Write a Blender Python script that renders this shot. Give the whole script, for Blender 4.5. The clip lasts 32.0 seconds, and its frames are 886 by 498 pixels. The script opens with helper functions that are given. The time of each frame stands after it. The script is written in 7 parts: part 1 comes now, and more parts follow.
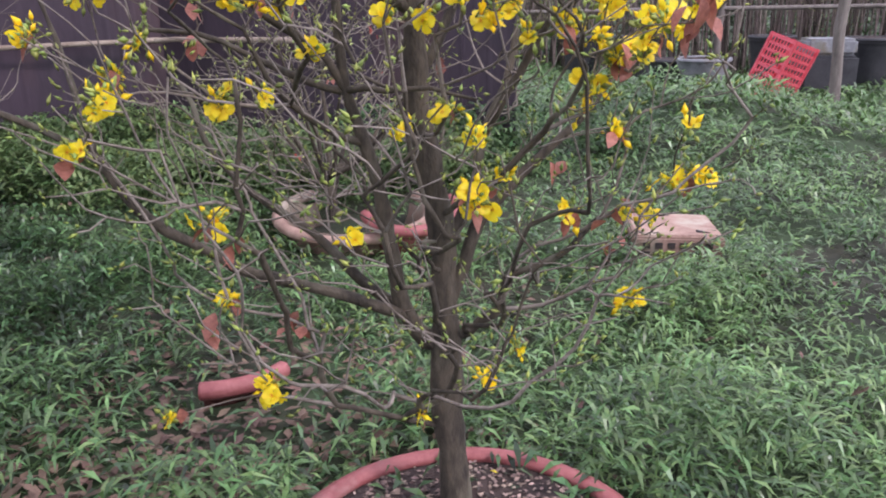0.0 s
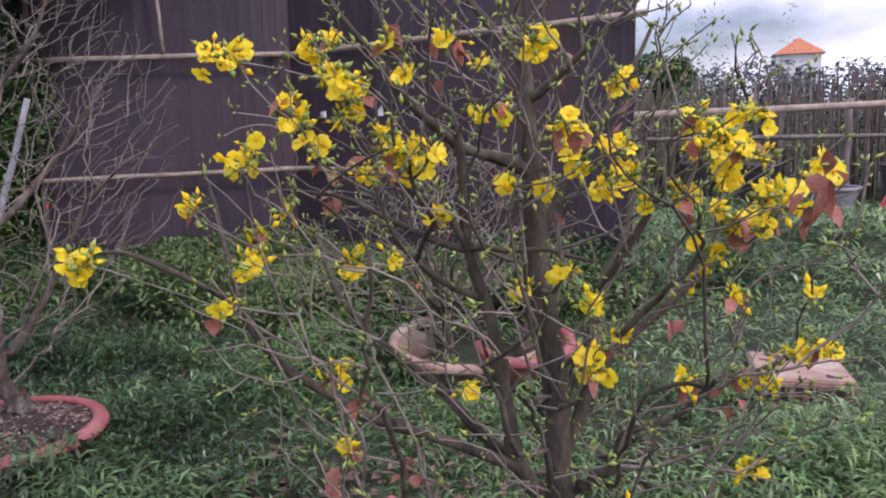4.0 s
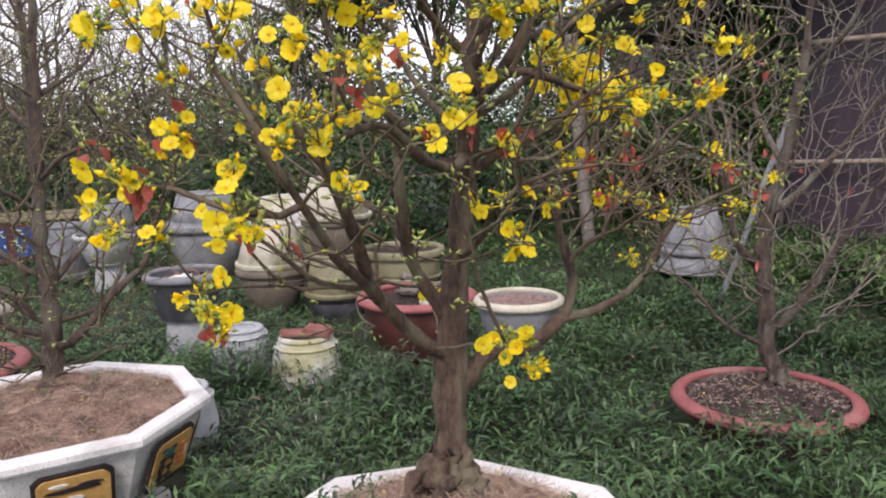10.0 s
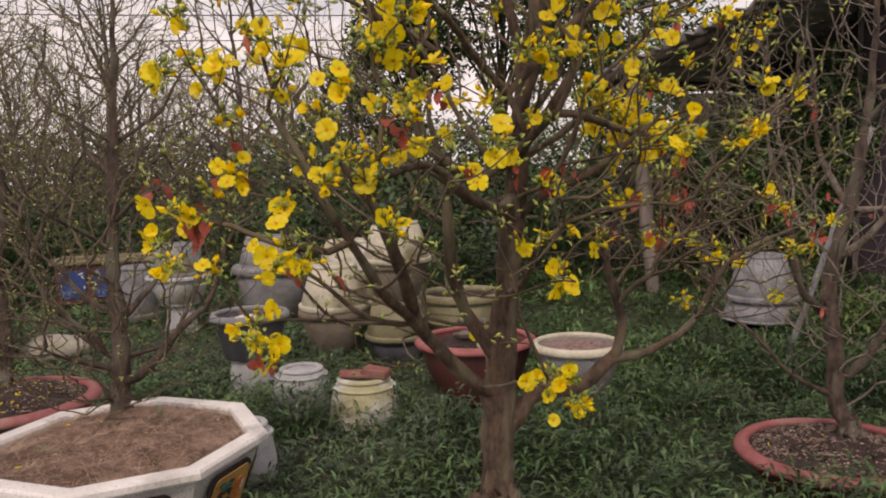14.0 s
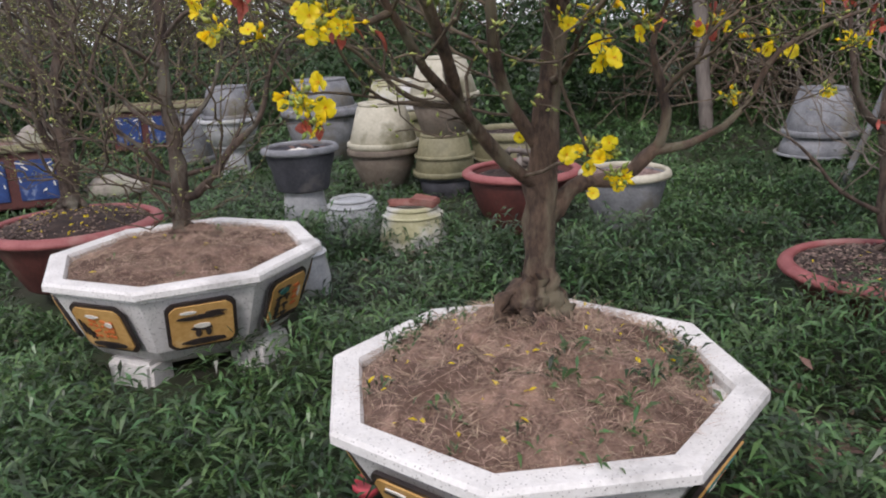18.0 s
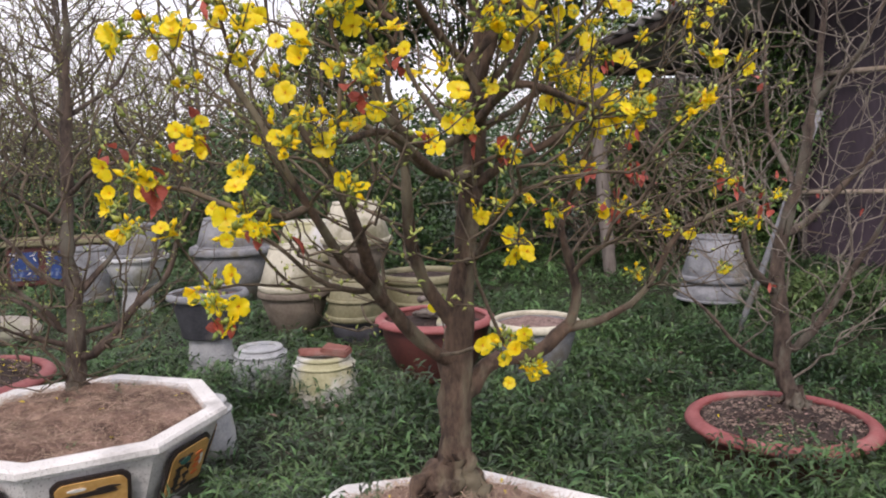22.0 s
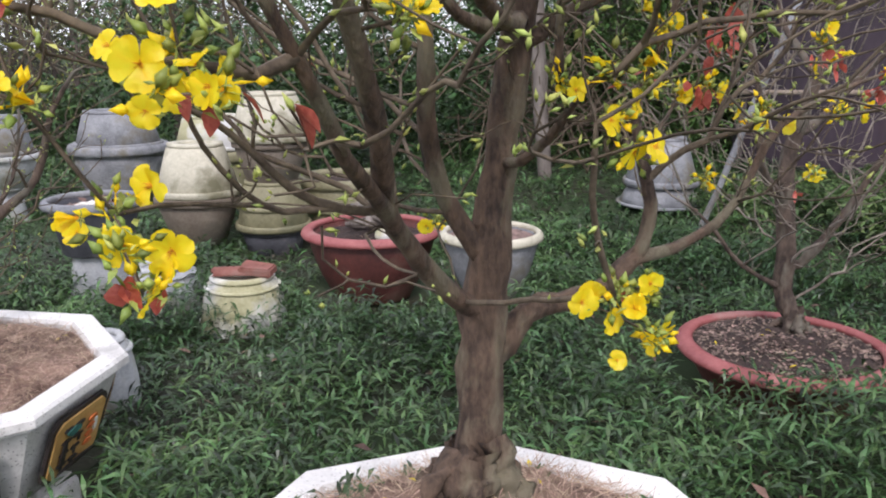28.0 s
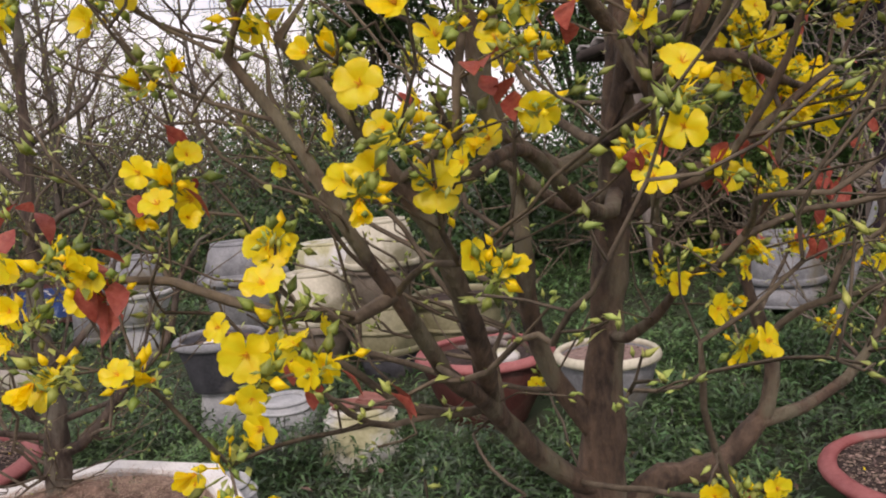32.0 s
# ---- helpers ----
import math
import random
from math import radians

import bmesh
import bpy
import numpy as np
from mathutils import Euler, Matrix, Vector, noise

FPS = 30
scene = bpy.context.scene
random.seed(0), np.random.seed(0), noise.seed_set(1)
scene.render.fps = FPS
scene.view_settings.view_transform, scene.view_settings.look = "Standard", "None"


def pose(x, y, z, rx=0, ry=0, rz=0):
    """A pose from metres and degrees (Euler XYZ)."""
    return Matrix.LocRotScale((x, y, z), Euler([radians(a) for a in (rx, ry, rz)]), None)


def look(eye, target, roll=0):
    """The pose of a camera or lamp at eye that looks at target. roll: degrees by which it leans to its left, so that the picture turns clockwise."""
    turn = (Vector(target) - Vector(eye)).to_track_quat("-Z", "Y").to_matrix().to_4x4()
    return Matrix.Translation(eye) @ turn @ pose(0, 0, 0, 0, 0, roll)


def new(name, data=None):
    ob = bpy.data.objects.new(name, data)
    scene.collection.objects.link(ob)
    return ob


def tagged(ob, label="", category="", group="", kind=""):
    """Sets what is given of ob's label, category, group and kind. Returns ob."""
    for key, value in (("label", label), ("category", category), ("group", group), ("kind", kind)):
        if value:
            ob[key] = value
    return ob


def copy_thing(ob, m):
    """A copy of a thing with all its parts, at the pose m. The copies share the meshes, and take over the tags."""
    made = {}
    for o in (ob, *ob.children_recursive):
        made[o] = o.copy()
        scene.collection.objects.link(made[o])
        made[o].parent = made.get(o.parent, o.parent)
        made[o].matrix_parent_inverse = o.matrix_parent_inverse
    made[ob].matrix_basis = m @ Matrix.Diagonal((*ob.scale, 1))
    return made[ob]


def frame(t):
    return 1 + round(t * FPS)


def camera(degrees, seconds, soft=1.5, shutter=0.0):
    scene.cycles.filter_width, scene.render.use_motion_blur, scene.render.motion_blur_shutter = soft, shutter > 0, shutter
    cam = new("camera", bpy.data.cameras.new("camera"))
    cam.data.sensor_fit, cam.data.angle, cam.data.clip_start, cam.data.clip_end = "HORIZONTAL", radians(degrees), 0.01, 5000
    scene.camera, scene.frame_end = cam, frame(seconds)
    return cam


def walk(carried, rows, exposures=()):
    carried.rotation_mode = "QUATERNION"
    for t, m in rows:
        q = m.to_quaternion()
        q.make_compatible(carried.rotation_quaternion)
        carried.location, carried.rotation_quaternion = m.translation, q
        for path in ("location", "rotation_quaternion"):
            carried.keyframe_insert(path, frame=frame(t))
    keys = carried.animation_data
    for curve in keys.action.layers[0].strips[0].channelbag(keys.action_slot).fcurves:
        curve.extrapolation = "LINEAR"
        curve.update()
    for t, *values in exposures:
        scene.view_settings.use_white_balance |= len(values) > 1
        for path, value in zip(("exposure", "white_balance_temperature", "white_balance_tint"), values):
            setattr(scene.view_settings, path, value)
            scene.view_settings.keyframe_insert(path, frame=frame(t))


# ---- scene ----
cam = camera(59.3, 32.0, soft=2.0)
PATH = [
    (0, (-0.069, -1.500, 1.215), (1.734, -0.890, 0.602), -1.1),
    (0.5, (-0.059, -1.500, 1.179), (1.679, -0.946, 0.359), 0.7),
    (1, (-0.068, -1.512, 1.168), (1.592, -0.937, 0.212), 1.7),
    (1.5, (-0.084, -1.510, 1.187), (1.626, -0.832, 0.403), 2.6),
    (2, (-0.092, -1.500, 1.220), (1.623, -0.704, 0.568), 0.2),
    (2.5, (-0.103, -1.506, 1.246), (1.637, -0.668, 0.727), -0.2),
    (3, (-0.107, -1.505, 1.260), (1.659, -0.648, 0.876), -0.8),
    (3.5, (-0.103, -1.505, 1.275), (1.659, -0.623, 0.932), -0.8),
    (5.5, (-0.089, -1.501, 1.301), (1.648, -0.545, 1.039), -3.9),
    (6, (-0.092, -1.505, 1.286), (1.616, -0.507, 0.992), -4.3),
    (6.5, (-0.092, -1.490, 1.276), (1.564, -0.423, 0.929), -4.3),
    (7, (-0.130, -1.484, 1.275), (1.412, -0.238, 1.013), -2.7),
    (7.5, (-0.175, -1.471, 1.278), (1.178, -0.020, 1.028), -2.5),
    (8, (-0.279, -1.451, 1.295), (0.804, 0.198, 0.965), -2.3),
    (8.5, (-0.364, -1.396, 1.296), (0.565, 0.334, 0.916), -1.5),
    (9, (-0.425, -1.379, 1.291), (0.406, 0.417, 1.004), -4.3),
    (9.5, (-0.384, -1.366, 1.288), (0.265, 0.504, 1.000), -3.0),
    (10, (-0.350, -1.346, 1.315), (0.151, 0.563, 0.992), -1.6),
    (10.5, (-0.343, -1.365, 1.322), (0.059, 0.574, 1.047), -1.4),
    (11, (-0.331, -1.380, 1.334), (0.073, 0.566, 1.114), -1.3),
    (11.5, (-0.329, -1.402, 1.349), (0.071, 0.555, 1.237), -2.2),
    (12, (-0.340, -1.414, 1.366), (0.053, 0.547, 1.314), -1.8),
    (12.5, (-0.344, -1.419, 1.370), (0.026, 0.547, 1.340), -2.1),
    (13, (-0.342, -1.420, 1.355), (-0.026, 0.554, 1.303), -3.1),
    (13.5, (-0.337, -1.401, 1.330), (0.003, 0.565, 1.193), -1.8),
    (14, (-0.324, -1.382, 1.302), (0.020, 0.578, 1.103), -1.7),
    (14.5, (-0.336, -1.370, 1.276), (-0.013, 0.588, 1.023), -1.8),
    (15, (-0.339, -1.371, 1.245), (-0.015, 0.579, 0.939), -1.8),
    (15.5, (-0.340, -1.378, 1.220), (-0.016, 0.562, 0.858), -1.6),
    (17.5, (-0.330, -1.444, 1.162), (-0.072, 0.451, 0.579), -2.3),
    (18, (-0.325, -1.440, 1.170), (-0.129, 0.473, 0.622), -2.8),
    (18.5, (-0.328, -1.435, 1.193), (-0.137, 0.510, 0.765), -2.8),
    (19, (-0.335, -1.426, 1.212), (-0.164, 0.532, 0.843), -2.9),
    (19.5, (-0.336, -1.415, 1.220), (-0.122, 0.541, 0.866), -2.0),
    (20, (-0.336, -1.397, 1.225), (-0.023, 0.541, 0.840), -1.6),
    (20.5, (-0.339, -1.399, 1.243), (0.058, 0.532, 0.908), -1.2),
    (21, (-0.342, -1.408, 1.263), (0.093, 0.528, 1.016), -1.2),
    (21.5, (-0.336, -1.415, 1.267), (0.079, 0.528, 1.033), -1.5),
    (22, (-0.325, -1.407, 1.273), (0.116, 0.529, 1.034), -1.3),
    (22.5, (-0.324, -1.389, 1.265), (0.123, 0.545, 1.020), -1.1),
    (23, (-0.318, -1.378, 1.284), (0.096, 0.560, 1.017), -3.3),
    (23.5, (-0.314, -1.381, 1.289), (0.150, 0.554, 1.092), -2.7),
    (24, (-0.318, -1.379, 1.296), (0.189, 0.550, 1.145), -2.2),
    (24.5, (-0.317, -1.366, 1.298), (0.212, 0.555, 1.128), -2.0),
    (25, (-0.305, -1.358, 1.298), (0.228, 0.560, 1.102), -2.5),
    (25.5, (-0.289, -1.355, 1.265), (0.243, 0.555, 1.010), -2.2),
    (26, (-0.320, -1.302, 1.219), (0.143, 0.604, 0.830), -1.0),
    (26.5, (-0.351, -1.126, 1.186), (0.426, 0.659, 0.723), 0.7),
    (28.5, (-0.375, -0.819, 1.212), (0.252, 1.017, 0.725), 0.9),
    (29, (-0.376, -0.850, 1.230), (0.213, 1.010, 0.789), 2.2),
    (29.5, (-0.388, -0.855, 1.262), (0.169, 1.038, 0.936), 1.9),
    (30, (-0.401, -0.841, 1.288), (0.074, 1.082, 1.005), 1.6),
    (30.5, (-0.399, -0.838, 1.288), (0.097, 1.081, 1.021), 0.5),
    (31, (-0.392, -0.836, 1.316), (0.107, 1.085, 1.072), -0.5),
    (31.5, (-0.372, -0.824, 1.336), (0.157, 1.093, 1.129), -2.1),
    (32, (-0.353, -0.820, 1.312), (0.068, 1.121, 1.076), -4.8),
]
walk(cam, [(t, look(eye, target, roll)) for t, eye, target, roll in PATH],
     exposures=[(0, 0.36, 6200, 27), (1.2, 0.28, 6100, 22), (2, 0.54, 6150, 28), (2.6, 0.3, 6100, 28), (3, 0.03, 6150, 33), (6, 0.04, 6200, 28), (7, -0.04, 6250, 27), (8, 0.0, 6250, 26), (9, 0.10, 6400, 23), (10, 0.07, 6700, 22), (11, 0.0, 7000, 22), (12, -0.30, 7400, 22), (13.2, -0.25, 7400, 22), (14, -0.54, 8000, 26), (15.5, -0.1, 6850, 22), (18, -0.26, 6600, 19), (19, -0.02, 6600, 20), (20, 0.05, 6650, 20), (21, 0, 6700, 21), (24, -0.10, 7150, 23), (26, -0.07, 6800, 21), (29, 0.30, 6400, 18), (30.5, 0.0, 6800, 20), (32, -0.24, 7300, 24)])

# ---- world and light ----
SUN_UP, SUN_TURN = radians(43), radians(200)
world = bpy.data.worlds.new("world")
scene.world = world
world.use_nodes = True


def build_world():
    nt = world.node_tree
    nt.nodes.clear()
    out = nt.nodes.new("ShaderNodeOutputWorld")
    bg = nt.nodes.new("ShaderNodeBackground")
    sky = nt.nodes.new("ShaderNodeTexSky")
    sky.sky_type, sky.sun_disc = "NISHITA", False
    sky.sun_elevation, sky.sun_rotation = SUN_UP, SUN_TURN
    sky.air_density, sky.dust_density = 1.0, 2.0
    coord = nt.nodes.new("ShaderNodeTexCoord")
    scale = nt.nodes.new("ShaderNodeVectorMath")
    scale.operation = "MULTIPLY_ADD"
    scale.inputs[2].default_value = (0.9, 0.4, 0.0)
    scale.inputs[1].default_value = (1.0, 1.0, 2.6)
    cloud = nt.nodes.new("ShaderNodeTexNoise")
    cloud.inputs["Scale"].default_value, cloud.inputs["Detail"].default_value = 2.2, 7.0
    ramp = nt.nodes.new("ShaderNodeValToRGB")
    ramp.color_ramp.elements[0].position, ramp.color_ramp.elements[1].position = 0.30, 0.50
    mix = nt.nodes.new("ShaderNodeMix")
    mix.data_type = "RGBA"
    mix.inputs[7].default_value = (10.8, 11.4, 12.4, 1)
    nt.links.new(coord.outputs["Generated"], scale.inputs[0])
    nt.links.new(scale.outputs[0], cloud.inputs["Vector"])
    nt.links.new(cloud.outputs["Fac"], ramp.inputs["Fac"])
    nt.links.new(ramp.outputs["Color"], mix.inputs[0])
    nt.links.new(sky.outputs["Color"], mix.inputs[6])
    nt.links.new(mix.outputs[2], bg.inputs["Color"])
    bg.inputs["Strength"].default_value = 0.125
    nt.links.new(bg.outputs["Background"], out.inputs["Surface"])


build_world()
sun = new("sun", bpy.data.lights.new("sun", "SUN"))
sun.data.energy, sun.data.angle, sun.data.color = 1.95, radians(9), (1.0, 0.965, 0.93)
sun.matrix_world = look((0, 0, 0), (-math.sin(SUN_TURN) * math.cos(SUN_UP), -math.cos(SUN_TURN) * math.cos(SUN_UP), -math.sin(SUN_UP)))


# ---- materials ----
def material(name, low, high, scale=8.0, rough=0.8, bump=0.3, fine=60.0, spots=None, spot_at=0.62, island=0.0, obj=0.0,
             metal=0.0, stretch=(1, 1, 1), bump_scale=None, coat=0.0, through_light=0.0, world_size=True, tip=None):
    """A procedural surface: two colours mixed by noise at two scales, optional stains, relief and per-piece variation."""
    m = bpy.data.materials.new(name)
    m.use_nodes = True
    nt = m.node_tree
    n, link = nt.nodes, nt.links.new
    bsdf = n["Principled BSDF"]
    coord = n.new("ShaderNodeTexCoord")
    mapping = n.new("ShaderNodeMapping")
    mapping.inputs["Scale"].default_value = stretch
    link(coord.outputs["Object"], mapping.inputs["Vector"])

    def noise_at(s, detail=5.0):
        t = n.new("ShaderNodeTexNoise")
        t.inputs["Scale"].default_value, t.inputs["Detail"].default_value, t.inputs["Roughness"].default_value = s, detail, 0.62
        link(mapping.outputs[0], t.inputs["Vector"])
        return t

    big, small = noise_at(scale), noise_at(fine, 3.0)
    blend = n.new("ShaderNodeMath")
    blend.operation = "MULTIPLY_ADD"
    link(small.outputs["Fac"], blend.inputs[0])
    blend.inputs[1].default_value = 0.5
    link(big.outputs["Fac"], blend.inputs[2])
    ramp = n.new("ShaderNodeValToRGB")
    ramp.color_ramp.elements[0].position, ramp.color_ramp.elements[1].position = 0.55, 0.98
    ramp.color_ramp.elements[0].color, ramp.color_ramp.elements[1].color = (*low, 1), (*high, 1)
    link(blend.outputs[0], ramp.inputs["Fac"])
    colour = ramp.outputs["Color"]
    if spots:
        patch = noise_at(scale * 0.45, 6.0)
        edge = n.new("ShaderNodeValToRGB")
        edge.color_ramp.elements[0].position, edge.color_ramp.elements[1].position = spot_at - 0.06, spot_at + 0.06
        link(patch.outputs["Fac"], edge.inputs["Fac"])
        over = n.new("ShaderNodeMix")
        over.data_type = "RGBA"
        link(edge.outputs["Color"], over.inputs[0])
        link(colour, over.inputs[6])
        over.inputs[7].default_value = (*spots, 1)
        colour = over.outputs[2]
    if island or obj:
        source = n.new("ShaderNodeNewGeometry").outputs["Random Per Island"] if island else n.new("ShaderNodeObjectInfo").outputs["Random"]
        amount = island or obj
        span = n.new("ShaderNodeMapRange")
        span.inputs["To Min"].default_value, span.inputs["To Max"].default_value = 1 - amount, 1 + amount
        link(source, span.inputs["Value"])
        vary = n.new("ShaderNodeHueSaturation")
        link(span.outputs[0], vary.inputs["Value"])
        if island:
            tilt = n.new("ShaderNodeMapRange")
            tilt.inputs["To Min"].default_value, tilt.inputs["To Max"].default_value = 0.475, 0.52
            wave = n.new("ShaderNodeMath")
            wave.operation = "FRACT"
            many = n.new("ShaderNodeMath")
            many.operation = "MULTIPLY"
            many.inputs[1].default_value = 17.31
            link(source, many.inputs[0])
            link(many.outputs[0], wave.inputs[0])
            link(wave.outputs[0], tilt.inputs["Value"])
            link(tilt.outputs[0], vary.inputs["Hue"])
        link(colour, vary.inputs["Color"])
        colour = vary.outputs["Color"]
    link(colour, bsdf.inputs["Base Color"])
    bsdf.inputs["Roughness"].default_value, bsdf.inputs["Metallic"].default_value = rough, metal
    bsdf.inputs["Coat Weight"].default_value = coat
    if bump:
        relief = n.new("ShaderNodeBump")
        relief.inputs["Strength"].default_value, relief.inputs["Distance"].default_value = bump, 0.01
        if bump_scale:
            link(noise_at(bump_scale, 4.0).outputs["Fac"], relief.inputs["Height"])
        else:
            link(blend.outputs[0], relief.inputs["Height"])
        link(relief.outputs[0], bsdf.inputs["Normal"])
    if through_light:
        thin = n.new("ShaderNodeBsdfTranslucent")
        link(colour, thin.inputs["Color"])
        both = n.new("ShaderNodeMixShader")
        both.inputs[0].default_value = through_light
        link(bsdf.outputs[0], both.inputs[1])
        link(thin.outputs[0], both.inputs[2])
        link(both.outputs[0], n["Material Output"].inputs["Surface"])
    return m



def speckled(name, low, high, dark):
    """White terrazzo cement: dark grit specks in a pale ground with faint grey stains."""
    m = material(name, low, high, 5, 0.8, 0.35, 120, spots=tuple(0.62 * c for c in low), spot_at=0.60)
    nt = m.node_tree
    bsdf = nt.nodes["Principled BSDF"]
    ground = bsdf.inputs["Base Color"].links[0].from_socket
    coord = nt.nodes.new("ShaderNodeTexCoord")
    cells = nt.nodes.new("ShaderNodeTexVoronoi")
    cells.inputs["Scale"].default_value = 140.0
    edge = nt.nodes.new("ShaderNodeValToRGB")
    edge.color_ramp.elements[0].position, edge.color_ramp.elements[1].position = 0.13, 0.28
    edge.color_ramp.elements[0].color, edge.color_ramp.elements[1].color = (1, 1, 1, 1), (0, 0, 0, 1)
    some = nt.nodes.new("ShaderNodeMath")
    some.operation = "GREATER_THAN"
    some.inputs[1].default_value = 0.42
    both = nt.nodes.new("ShaderNodeMath")
    both.operation = "MULTIPLY"
    mix = nt.nodes.new("ShaderNodeMix")
    mix.data_type = "RGBA"
    link = nt.links.new
    link(coord.outputs["Object"], cells.inputs["Vector"])
    link(cells.outputs["Distance"], edge.inputs["Fac"])
    link(cells.outputs["Color"], some.inputs[0])
    link(edge.outputs["Color"], both.inputs[0])
    link(some.outputs[0], both.inputs[1])
    link(both.outputs[0], mix.inputs[0])
    link(ground, mix.inputs[6])
    mix.inputs[7].default_value = (*dark, 1)
    link(mix.outputs[2], bsdf.inputs["Base Color"])
    return m


